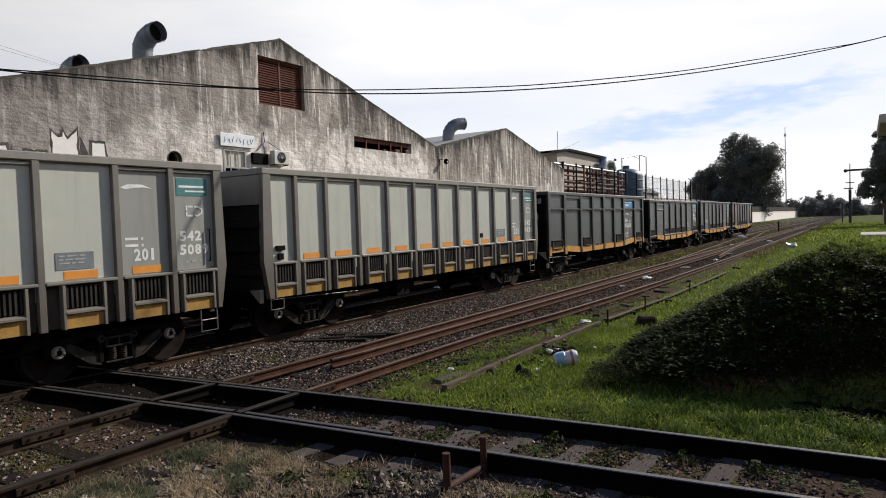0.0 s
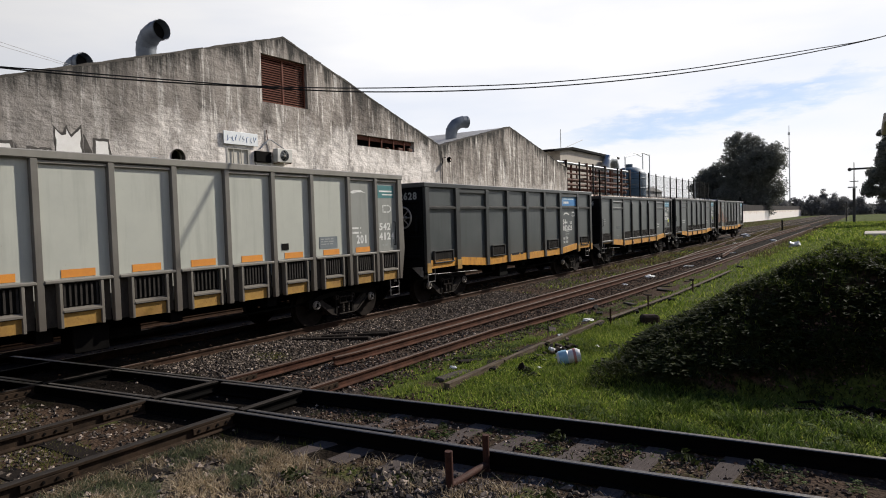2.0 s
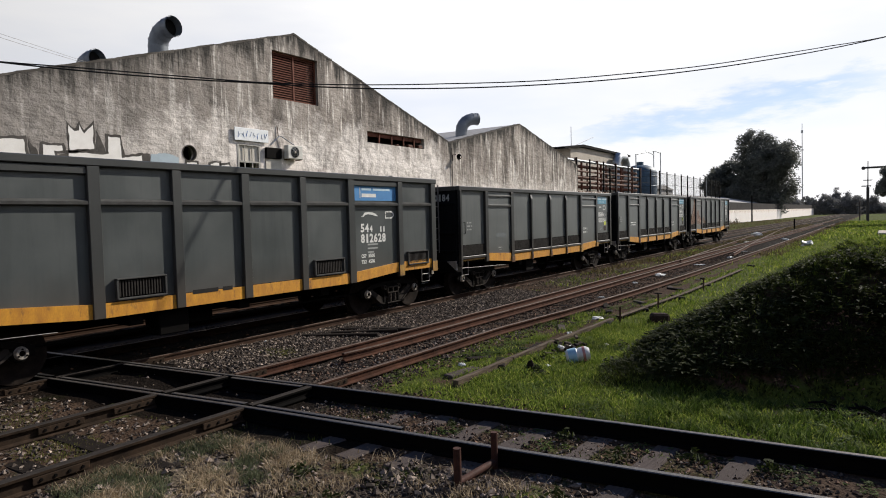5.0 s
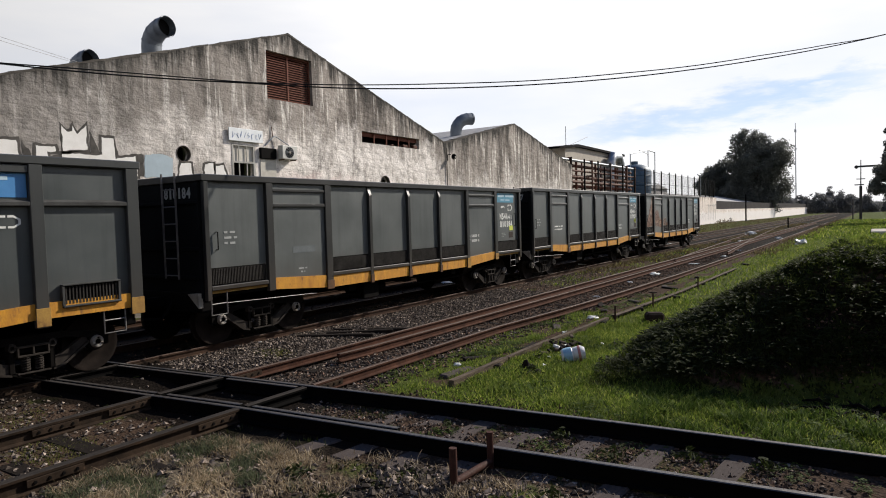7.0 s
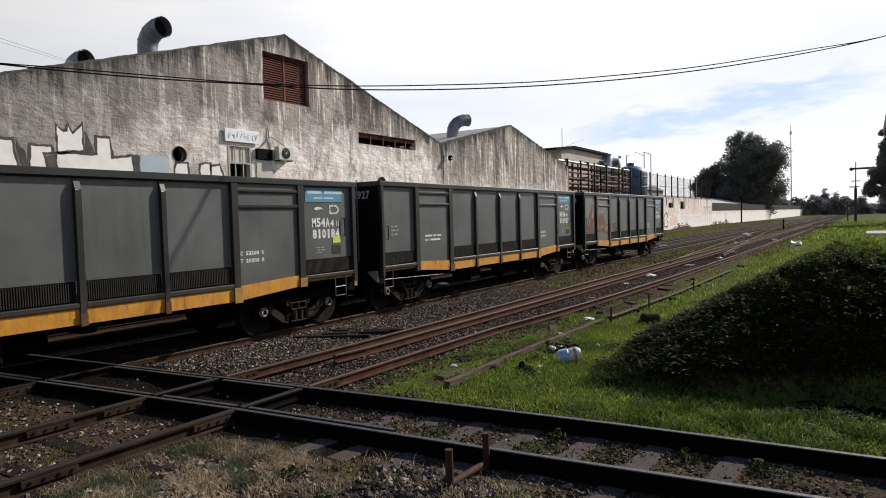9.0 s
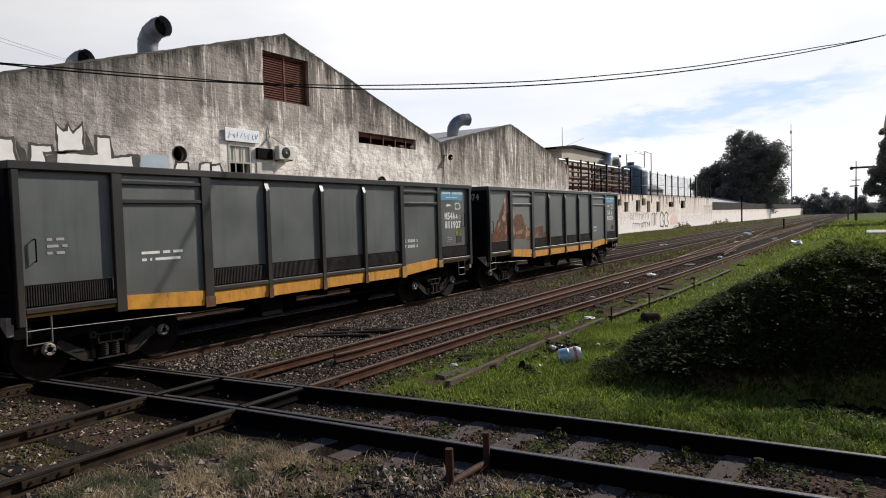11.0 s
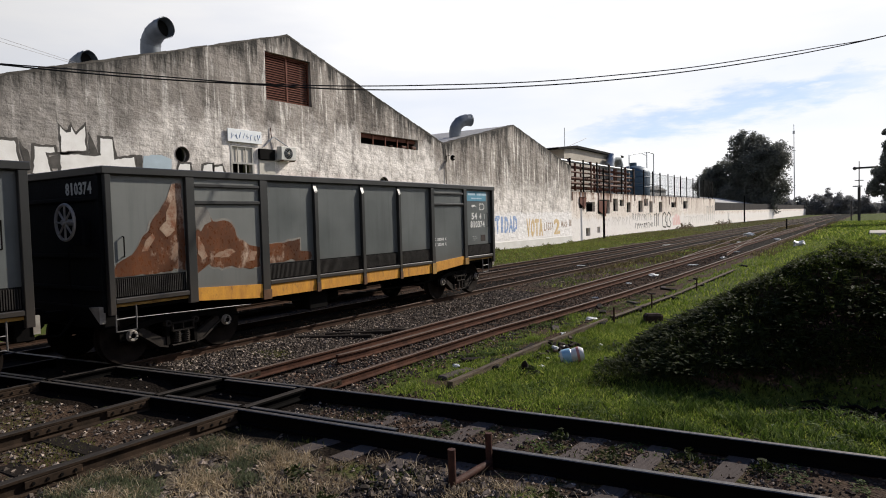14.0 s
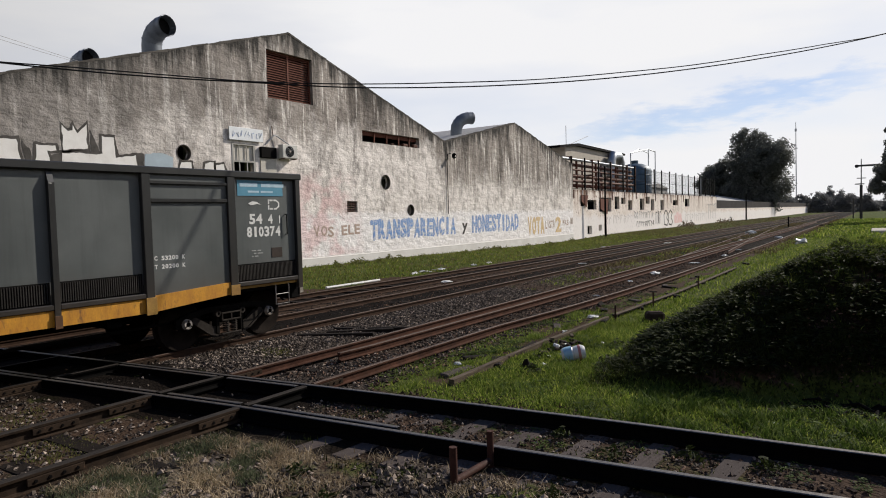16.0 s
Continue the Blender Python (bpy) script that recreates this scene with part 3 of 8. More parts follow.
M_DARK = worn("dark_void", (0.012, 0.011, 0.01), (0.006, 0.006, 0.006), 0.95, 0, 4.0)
M_PIPE = worn("brown_pipework", (0.135, 0.062, 0.042), (0.06, 0.03, 0.022), 0.75, 0.2, 3.0)
M_TANK = worn("blue_tank_paint", (0.035, 0.085, 0.14), (0.02, 0.045, 0.075), 0.55, 0.1, 2.0)
M_CABLE = worn("black_cable", (0.012, 0.012, 0.012), (0.007, 0.007, 0.007), 0.6, 0, 4.0, bump_strength=0)
M_SIGN = worn("pale_sign_paint", (0.8, 0.82, 0.83), (0.64, 0.66, 0.67), 0.6, 0, 3.0)
M_SASH = worn("weathered_window_paint", (0.42, 0.41, 0.38), (0.26, 0.25, 0.23), 0.7, 0, 4.0)
M_PLASTIC = worn("white_casing", (0.62, 0.61, 0.57), (0.4, 0.38, 0.34), 0.5, 0, 4.0)
M_INK_BLUE = worn("blue_wall_paint", (0.09, 0.22, 0.55), (0.26, 0.38, 0.6), 0.85, 0, 3.0, rust=(0.62, 0.62, 0.63), rust_from=0.46, bump_strength=0)
M_INK_BLACK = worn("black_wall_paint", (0.04, 0.037, 0.035), (0.12, 0.11, 0.1), 0.85, 0, 3.0, bump_strength=0)
M_INK_SAND = worn("faded_orange_wall_paint", (0.62, 0.4, 0.14), (0.68, 0.55, 0.38), 0.85, 0, 2.0, rust=(0.74, 0.68, 0.62), rust_from=0.55, bump_strength=0)
M_INK_WHITE = worn("white_wall_paint", (0.84, 0.82, 0.79), (0.66, 0.63, 0.59), 0.85, 0, 2.0, rust=(0.3, 0.27, 0.24), rust_from=0.64, bump_strength=0)
M_CURTAIN = worn("pale_curtain", (0.6, 0.57, 0.51), (0.42, 0.39, 0.34), 0.9, 0, 3.0)
M_CREAM = worn("cream_plaster", (0.5, 0.46, 0.4), (0.38, 0.34, 0.29), 0.9, 0, 1.5)
M_BIN_BLUE = worn("pale_blue_plastic", (0.35, 0.55, 0.65), (0.2, 0.36, 0.5), 0.4, 0, 9.0)
M_LITTER = worn("white_plastic_litter", (0.7, 0.7, 0.68), (0.5, 0.49, 0.47), 0.5, 0, 6.0)
M_FAR = worn("distant_scrub", (0.05, 0.045, 0.044), (0.03, 0.027, 0.027), 0.95, 0, 0.5)


# ---- ground ----
def step(a, b, v):
    t = min(max((v - a) / (b - a), 0.0), 1.0)
    return t * t * (3 - 2 * t)


C_NEAR = [(3.7, 24), (4.93, 12.2), (5.55, 6.9), (5.84, 3.46), (6.12, 0.6), (6.45, -3), (7.3, -12)]
C_FAR = [(5.0, 24), (6.25, 12.2), (6.62, 8.57), (6.8, 6.88), (7.05, 4.5), (7.25, 2.41), (7.42, -0.1), (7.66, -3), (8.5, -12)]


def along(line, y):
    for (x0, y0), (x1, y1) in zip(line, line[1:]):
        if y1 <= y <= y0:
            return x0 + (x1 - x0) * (y - y0) / (y1 - y0)
    return line[-1][0]


def ground_z(x, y):
    """Height of the ground over the rail tops at z = 0."""
    z = -0.19
    z += 0.05 * step(9.2, 9.8, y) * step(16.4, 13.2, y)
    z += 0.03 * noise.noise((x * 0.9, y * 0.9, 0.0)) * step(26, 8, abs(x - 14))
    z += 0.012 * noise.noise((x * 4.0, y * 4.0, 3.0)) * step(40, 20, abs(x - 10))
    # grass bank along the factory wall
    z += step(16.3, 24.0, y) * 0.16 * step(200, 120, x)
    z -= step(18.0, 24.0, y) * 0.22 * step(26.0, 55.0, x) * step(72.0, 60.0, x)
    # earth mound beside the crossing line: a steep near face that rounds over to a flat grassy crest
    if 8.4 < x < 22 and -14 < y < 4.6:
        ragged = 0.22 * noise.noise((y * 0.7, 2.0, 0.0)) + 0.12 * noise.noise((y * 2.3, 4.0, 0.0))
        foot = min(max((3.95 - y + 0.15 * noise.noise((x * 0.9, 7.0, 0.0))) / 3.4, 0.0), 1.0)
        foot = foot * (1.12 - 0.12 * foot * foot)
        u = (x + ragged - 9.35 + 0.15 * step(1.2, 2.6, y) - 0.45 * max(1.3 - y, 0) * step(-3.0, 0.5, y)) / 3.2
        u = min(max(u, 0.0), 1.0)
        rise = (1 - (1 - u) ** 2) * step(0.0, 0.14, u) * step(22.0, 14.5, x) * step(-14.0, -8.0, y)
        lump = 0.16 * noise.noise((x * 0.9, y * 0.9, 5.0)) + 0.13 * noise.noise((x * 2.4, y * 2.4, 9.0)) + 0.06 * noise.noise((x * 5.0, y * 5.0, 1.0))
        z += (1.82 + lump) * foot * rise
    # lane of turf behind the mound
    z += 0.12 * step(5.0, 3.5, y) * step(18, 26, x) * step(90, 60, x)
    return z


def cover(x, y):
    """Shares of turf, dry grass and loose stone on the ground."""
    n = noise.noise((x * 0.55, y * 0.55, 1.0))
    n2 = noise.noise((x * 1.7, y * 1.7, 4.0))
    turf = dry = stone = 0.0
    line = 5.7 + 0.35 * n
    if y > 16.2:
        turf = step(16.3, 17.6, y + 0.6 * n2 + 0.7 * n) * (0.75 + 0.5 * n2 + 0.4 * n)
        if y > 24.8:
            turf = 0.3
    elif y < line and x > 7.45 + 0.12 * n2:
        turf = step(0, 0.35, line - y) * step(7.5, 7.85, x)
    elif y < 6.85 and x > 7.55:
        turf = 0.36 + 0.6 * n * step(60, 20, x) + 0.3 * n2
        turf *= step(60, 30, x)
    elif 8.8 < y < 10.6 and x > 20:
        turf = 0.42 + 0.5 * n
    if 5.2 < x < 7.45 and y < 6.4:
        turf, stone = 0.1 + 0.75 * n + 0.3 * n2, 0.42
    if x <= 5.5 and y < 6.7:
        dry = 0.62 + 0.7 * n
        turf = 0.28 + 0.9 * n2
        stone = 0.45 + 0.5 * noise.noise((x * 1.1, y * 1.1, 8.0)) + 0.4 * step(4.6, 3.8, y)
        dry -= 0.45 * step(4.4, 3.6, y)
    if y >= 6.4 and y <= 13.4:
        stone = max(stone, (0.95 if x < 20 else 0.4) + 0.4 * n)
        if x < 5.3 and y > 6.6:
            stone *= 0.47
            turf = max(turf, 0.3 + 0.5 * n2)
        if 6.9 < y < 8.4:
            stone *= 0.75 if x < 13 else 0.5
    if 13.4 < y < 16.4:
        stone = 0.3 + 0.4 * n
    if x > 45 and y < 5.6:
        turf = 0.9
    if y < -12 or x < -6 or y > 40 or x > 260:
        turf = 0.6
    if 7.5 < x < 10.5 and 4.9 < y < 6.75:
        turf = max(turf, 0.62 + 0.7 * n2 - 0.5 * step(6.2, 6.8, y) - 0.6 * step(9.0, 10.5, x) * step(5.6, 6.0, y))
    if 9.2 < x < 14.5 and y < 4.3 and ground_z(x, y) > 0.0:
        turf = 0.3 + 0.4 * step(1.0, 1.5, ground_z(x, y)) + 0.5 * n + 0.4 * n2
    return min(max(turf, 0), 1), min(max(dry, 0), 1), min(max(stone, 0), 1)


def oil_and_shade(x, y):
    """Share of oil, brake dust and painted shade on the ground."""
    v = max(step(10.75, 11.15, y) * step(13.2, 12.6, y), 0.8 * step(13.8, 14.1, y) * step(16.1, 15.6, y))
    inner = along(C_NEAR, y) - 0.25 < x < along(C_FAR, y) + 0.2
    if inner and y > 5.9:
        v = max(v, 1.5 * step(5.9, 7.2, y))
    beside = along(C_NEAR, y) - x
    if 0 < beside < 0.8 and 3.8 < y < 10.8:
        # rail shadow with some oil, painted as a strip beside the crossing rail
        v = max(v, 1.1 * step(0.72, 0.3, beside + 0.25 * noise.noise((x * 2.0, y * 2.0, 5.0))) * step(4.0, 5.2, y))
    beside = x - along(C_FAR, y)
    if 0 < beside < 0.8 and 6.4 < y < 11.2:
        v = max(v, step(0.75, 0.35, beside + 0.25 * noise.noise((x * 2.0, y * 2.0, 6.0))))
    if x < 6.0 and y > 8.6:
        v = max(v, 0.9 * step(8.6, 10.2, y - 0.25 * x))
    if x > 26 and 6.2 < y < 16.2:
        v = max(v, 0.72 * step(22, 42, x))
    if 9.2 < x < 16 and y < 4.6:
        # shade of the mound's near face, painted as near-black ground
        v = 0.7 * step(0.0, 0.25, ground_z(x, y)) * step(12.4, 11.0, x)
    return v


def spaced(*runs):
    out = []
    for a, b, d in runs:
        out += [a + i * d for i in range(int(round((b - a) / d)))]
    return out + [runs[-1][1]]


def build_ground():
    xs = spaced((-3000, -200, 700), (-200, -20, 30), (-20, 0, 2), (0, 24, 0.16), (24, 60, 0.9), (60, 200, 7), (200, 600, 50), (600, 3000, 600))
    ys = spaced((-3000, -200, 700), (-200, -20, 30), (-20, -4, 1), (-4, 13, 0.16), (13, 26, 0.5), (26, 80, 6), (80, 300, 55), (300, 3000, 675))
    nx = len(xs)
    verts = [(x, y, ground_z(x, y)) for y in ys for x in xs]
    faces = [(j * nx + i, j * nx + i + 1, (j + 1) * nx + i + 1, (j + 1) * nx + i) for j in range(len(ys) - 1) for i in range(nx - 1)]
    me = bpy.data.meshes.new("ground")
    me.from_pydata(verts, [], faces)
    me.materials.append(M_GROUND)
    masks = np.array([(*cover(v[0], v[1]), oil_and_shade(v[0], v[1])) for v in verts], np.float32)
    for k, name in enumerate(("turf", "dry", "stone", "oil_shade")):
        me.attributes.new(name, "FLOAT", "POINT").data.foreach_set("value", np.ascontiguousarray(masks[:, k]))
    me.shade_smooth()
    tagged(new("ground", me), "stony railway earth with turf, dry grass and a shade-darkened mound", "ground", kind="structure")


build_ground()


# ---- tracks ----
def rail_mesh(name, points, tall=0.15, dark=False, mats=None, w=0.036):
    """A flat-bottomed rail along plan points, its head at z = 0."""
    prof = [(-0.065, -tall), (0.065, -tall), (0.065, -tall + 0.012), (0.012, -tall + 0.03), (0.01, -0.045), (w - 0.002, -0.036), (w, -0.008),
            (w - 0.008, 0.0), (0.008 - w, 0.0), (-w, -0.008), (0.002 - w, -0.036), (-0.01, -0.045), (-0.012, -tall + 0.03), (-0.065, -tall + 0.012)]
    verts, faces, n = [], [], len(prof)
    for i, p in enumerate(points):
        a, b = Vector(points[max(i - 1, 0)]), Vector(points[min(i + 1, len(points) - 1)])
        d = (b - a).normalized()
        side = Vector((-d.y, d.x))
        for u, z in prof:
            verts.append((p[0] + side.x * u, p[1] + side.y * u, z))
    for i in range(len(points) - 1):
        for k in range(n):
            faces.append((i * n + k, i * n + (k + 1) % n, (i + 1) * n + (k + 1) % n, (i + 1) * n + k))
    faces += [tuple(range(n)), tuple(range(len(verts) - 1, len(verts) - n - 1, -1))]
    me = Build().add(verts, faces).mesh(name, mats or ([M_RAIL_DARK, M_TREAD] if dark else [M_RAIL, M_TREAD_RUST]))
    for f in me.polygons:
        if f.normal.z > 0.6 and f.center.z > -0.006:
            f.material_index = 1
    return me


def cut_rail(track, y, x0, x1, bend=None, dark=False, old=False):
    """A rail along X, cut where it meets the crossing line."""
    cuts = [along(C_NEAR, y), along(C_FAR, y)]
    ends = [x0, cuts[0] - 0.045, cuts[0] + 0.085, cuts[1] - 0.085, cuts[1] + 0.075]
    near = y + (0.06 if y == 8.48 else 0.0)
    part("rail", rail_mesh("rail", [(ends[0], near), (ends[1], near)], 0.18 if old else 0.15, dark=dark, mats=[M_RAIL_SPUR, M_TREAD_GREY], w=0.05 if old else 0.036), None, track)
    part("rail", rail_mesh("rail", [(ends[2], near), (ends[3], near)], mats=[M_RAIL_DARK, M_TREAD_GREY], w=0.05), None, track, "short dull crossing rail")
    part("rail", rail_mesh("rail", [(ends[4], near)] + (bend or [(ends[4] + 3.0, y), (x1, y)]), dark=dark, mats=[M_RAIL_RED, M_TREAD_RUST] if old else None), None, track)
    # bolted joint plates on both sides of the crossing
    for xa in (ends[1] - 0.62, ends[4] + 0.05) + ((2.95 if y < 7.5 else 3.75,) if old else ()):
        plate = part("joint_plate", Build().box(xa, xa + 0.56, near - 0.05, near - 0.02, -0.125, -0.045, 0.006), M_RAIL_SPUR, track, "rusty bolted joint plate")
        for k in range(4):
            part("bolt", Build().lathe([(0.0, -0.01), (0.017, -0.01), (0.019, 0.0)], (xa + 0.08 + 0.135 * k, near - 0.05, -0.085), "y", 7), M_BLACK, plate)


def sleeper_mesh(length, width, dark):
    me = Build().box(-width / 2, width / 2, -length / 2, length / 2, -0.14, 0.0, 0.015).mesh("sleeper", M_SLEEPER_DK if dark else M_SLEEPER)
    return me


def lay_sleepers(track, places, length, width, dark, top):
    me = sleeper_mesh(length, width, dark)
    for x, y, turn in places:
        ob = part("sleeper", me, None, track)
        ob.matrix_basis = pose(x, y, top + random.uniform(-0.015, 0.01), random.uniform(-0.6, 0.6), random.uniform(-0.6, 0.6), turn + random.uniform(-2, 2))


def track_train():
    t = thing("railway_track", "running line of worn steel rails on dark ballast", "railway track")
    for y in (12.69, 11.01):
        cut_rail(t, y, -60, 320, dark=False)
    lay_sleepers(t, [(x * 0.66 + 8.0, 11.85, 0) for x in range(-12, 75)], 2.7, 0.25, True, -0.152)


def track_far():
    t = thing("railway_track", "second line of rusty rails beside the factory verge", "railway track")
    for y in (15.65, 14.1):
        part("rail", rail_mesh("rail", [(-60, y), (320, y)]), None, t)
    lay_sleepers(t, [(x * 0.7 + 9.0, 14.9, 0) for x in range(0, 60)], 2.6, 0.25, True, -0.15)


def track_siding():
    t = thing("railway_track", "brown rusted siding with a check rail and rotten sleepers", "railway track")
    cut_rail(t, 8.48, -30, 200, old=True)
    cut_rail(t, 6.9, -30, 0, bend=[(12.5, 6.86), (15.5, 6.62), (19.5, 6.43), (25.7, 6.26), (45, 6.1), (120, 6.2)], old=True)
    part("rail", rail_mesh("check_rail", [(8.7, 8.06), (9.5, 7.99), (24, 7.84), (60, 7.75), (120, 7.8)], mats=[M_RAIL_RED, M_TREAD_RUST]), None, t, "inner check rail")
    for pts in ([(34, 8.42), (55, 9.6), (82, 11.0)], [(40, 7.0), (60, 8.45), (100, 10.9)]):
        part("rail", rail_mesh("rail", pts, mats=[M_RAIL_RED, M_TREAD_RUST]), None, t, "crossover rail")
    lay_sleepers(t, [(x * 0.72 + 8.1, 7.65, 0) for x in range(0, 40)], 2.6, 0.25, True, -0.192)
    lay_sleepers(t, [(x * 0.72 - 0.35, 7.6, 0) for x in range(0, 8)], 2.7, 0.25, True, -0.178)
    # rotten sleeper ends and planks strewn towards the old rail
    rng = random.Random(8)
    for k in range(16):
        x = 9.4 + 1.15 * k + rng.uniform(-0.5, 0.5)
        l = rng.uniform(0.35, 0.9)
        ob = part("timber", Build().box(-l / 2, l / 2, -0.09, 0.09, -0.12, 0.02, 0.02), M_SLEEPER_DK if k % 4 else M_SLEEPER, t, "rotten timber end")
        ob.matrix_basis = pose(x, rng.uniform(5.7, 6.45), ground_z(x, 6.1) + rng.uniform(-0.005, 0.03), rng.uniform(-5, 5), rng.uniform(-5, 5), rng.uniform(0, 180))
    # loose point rods and timbers between the lines
    for x, y, a, l in ((10.6, 9.9, 58, 1.7), (11.2, 9.7, 50, 1.5), (11.6, 9.6, 62, 1.9)):
        ob = part("timber", Build().box(-l / 2, l / 2, -0.08, 0.08, -0.08, 0.05, 0.015), M_SLEEPER_DK, t, "dark loose timber")
        ob.matrix_basis = pose(x, y, -0.145, 0, 0, -a)


def track_crossing():
    t = thing("railway_track", "dark crossing line on grey weathered timber sleepers", "railway track")
    part("rail", rail_mesh("rail", C_NEAR, 0.18, True), None, t)
    part("rail", rail_mesh("rail", C_FAR, 0.18, True), None, t)
    # check rail inside the near rail, cut at each line that it meets
    for y0, y1 in ((12.6, 11.12), (10.9, 8.6), (8.37, 7.0), (6.79, 4.55)):
        part("check_rail", rail_mesh("check_rail", [(along(C_NEAR, y) + 0.125, y) for y in (y0, y1)], 0.17, True), None, t, "dark check rail inside the running rail")
    for y0, y1 in ((10.9, 8.6), (8.37, 7.0)):
        part("check_rail", rail_mesh("check_rail", [(along(C_FAR, y) - 0.125, y) for y in (y0, y1)], 0.17, True), None, t, "dark check rail inside the running rail")
    rows = [(along(C_NEAR, y) + 0.64, y, -5.5) for y in (5.25, 4.72, 4.1, 3.45, 2.68, 1.98, 1.2, 0.5, -0.25, -1.0, -1.75, -2.5, -3.2)]
    me = Build().box(-1.22, 1.22, -0.125, 0.125, -0.14, 0.0, 0.015).mesh("sleeper", M_SLEEPER)
    for x, y, a in rows:
        ob = part("sleeper", me, None, t)
        ob.matrix_basis = pose(x + random.uniform(-0.06, 0.06), y, -0.172 + random.uniform(-0.008, 0.006), 0, 0, a + random.uniform(-3, 3))


track_train()
track_far()
track_siding()
track_crossing()


M_OLD_TIMBER = worn("old_split_timber", (0.16, 0.125, 0.09), (0.035, 0.026, 0.02), 0.9, 0.0, 3.0, (0.6, 5.0, 4.0), rust=(0.18, 0.15, 0.11), rust_from=0.58, bump_strength=0.5)


def edging():
    """A low line of old rail and timber blocks along the edge of the turf."""
    t = thing("old_rail", "line of rotten timber beams and old rail in grass", "old rail")
    for (xa, ya), (xb, yb) in (((8.3, 5.4), (10.15, 5.43)), ((10.2, 5.44), (12.0, 5.45)), ((12.1, 5.43), (15.2, 5.36))):
        beam = Build().prism([(xa, ya - 0.055), (xb, yb - 0.045), (xb, yb + 0.05), (xa, ya + 0.045)], -0.2, -0.1 + random.uniform(-0.012, 0.012), "z")
        part("beam", beam, M_OLD_TIMBER, t, "split weathered timber beam")
    part("rail", rail_mesh("rail", [(15.5, 5.3), (21, 5.05), (30, 4.95)], mats=[M_SLEEPER_DK, M_OLD_TIMBER], w=0.065), None, t).matrix_basis = pose(0, 0, -0.09)
    for x, y in ((9.9, 5.5), (11.4, 5.55), (14.9, 5.35), (17.4, 5.25), (20.2, 5.1), (24, 5.1), (28, 5.0), (33, 5.0)):
        ob = part("block", Build().box(-0.34, 0.34, -0.09, 0.09, -0.16, 0.01, 0.02), M_SLEEPER_DK, t)
        ob.matrix_basis = pose(x, y, -0.13, 0, 0, random.uniform(8, 40))
    for x, y in ((15.0, 5.1), (17.8, 5.0), (22.5, 4.85)):
        part("stake", Build().tube([(x, y, -0.25), (x + 0.02, y, 0.2)], 0.022, 6), M_RAIL, t)


edging()


def bracket():
    """Rusty tube bracket that stands in the stones before the crossing line."""
    t = thing("tube_bracket", "rusty steel tube bracket standing in the stones", "bracket")
    part("upright", Build().tube([(5.17, 3.36, -0.36), (5.165, 3.36, 0.19)], 0.039, 12), M_BRACKET, t, smooth=True)
    part("upright", Build().tube([(5.78, 3.30, -0.2), (5.775, 3.30, 0.18)], 0.036, 12), M_BRACKET, t, smooth=True)
    part("crossbar", Build().tube([(5.17, 3.36, -0.15), (5.78, 3.30, -0.13)], 0.037, 12), M_BRACKET, t, smooth=True)
    part("foot", Build().tube([(5.38, 3.33, -0.45), (5.38, 3.335, -0.17)], 0.037, 12), M_BRACKET, t, smooth=True)


M_BRACKET = worn("rust_red_tube", (0.085, 0.036, 0.025), (0.03, 0.015, 0.012), 0.75, 0.1, 9.0)
bracket()


# ---- loose stones and plants ----
def scatter(count, x0, x1, y0, y1, want):
    """Random places in a stretch of the plan where the wanted cover is found."""
    out = []
    for _ in range(count):
        x, y = random.uniform(x0, x1), random.uniform(y0, y1)
        if random.random() < want(x, y):
            out.append((x, y))
    return out


def near_rail(x, y):
    for r in (6.9, 8.48, 11.01, 12.69, 14.1, 15.65):
        if abs(y - r) < 0.06:
            return True
    return abs(x - along(C_NEAR, y)) < 0.09 or abs(x - along(C_FAR, y)) < 0.09


def ballast(name, label, places, lo, hi, mat=None):
    base = np.array([(1, 0, 0), (-1, 0, 0), (0, 1, 0), (0, -1, 0), (0, 0, 1), (0, 0, -1)], float)
    tri = [(0, 2, 4), (2, 1, 4), (1, 3, 4), (3, 0, 4), (2, 0, 5), (1, 2, 5), (3, 1, 5), (0, 3, 5)]
    verts, faces = [], []
    rng = np.random.default_rng(5)
    for x, y in places:
        if near_rail(x, y):
            continue
        s = rng.uniform(lo, hi)
        a = rng.uniform(0, 6.28)
        c, d = math.cos(a), math.sin(a)
        p = base * rng.uniform(0.6, 1.15, (6, 1)) * (1.0, rng.uniform(0.6, 1), rng.uniform(0.5, 0.8)) * s
        p += rng.uniform(-0.3, 0.3, (6, 3)) * s
        z = ground_z(x, y) + s * 0.3
        n = len(verts)
        verts += [(x + q[0] * c - q[1] * d, y + q[0] * d + q[1] * c, z + q[2]) for q in p]
        faces += [(n + i, n + j, n + k) for i, j, k in tri]
    me = bpy.data.meshes.new(name)
    me.from_pydata(verts, [], faces)
    me.materials.append(mat or M_STONE)
    tagged(new(name, me), label, "gravel", kind="stuff")


def stony(x, y):
    t, d, s = cover(x, y)
    return s * (1 - 0.75 * t) * max(1 - 0.93 * oil_and_shade(x, y), 0.03)


ballast("ballast", "grey broken stone ballast between the rails",
        scatter(26000, 2.5, 13, 6.5, 11.2, lambda x, y: stony(x, y) * (0.3 if y < 8.7 and x > 7.4 else 1.0)) + scatter(14000, 13, 30, 8.7, 11.0, stony) + scatter(700, 8, 16, 6.9, 8.5, stony), 0.016, 0.042)
ballast("ballast", "brown dirty ballast under the running lines",
        scatter(7000, 2.5, 13, 11.1, 13.6, stony) + scatter(9000, 13, 40, 10.9, 16.2, lambda x, y: 0.6) + scatter(16000, 7.5, 45, 6.2, 8.8, lambda x, y: 0.8), 0.018, 0.045, M_SOIL)
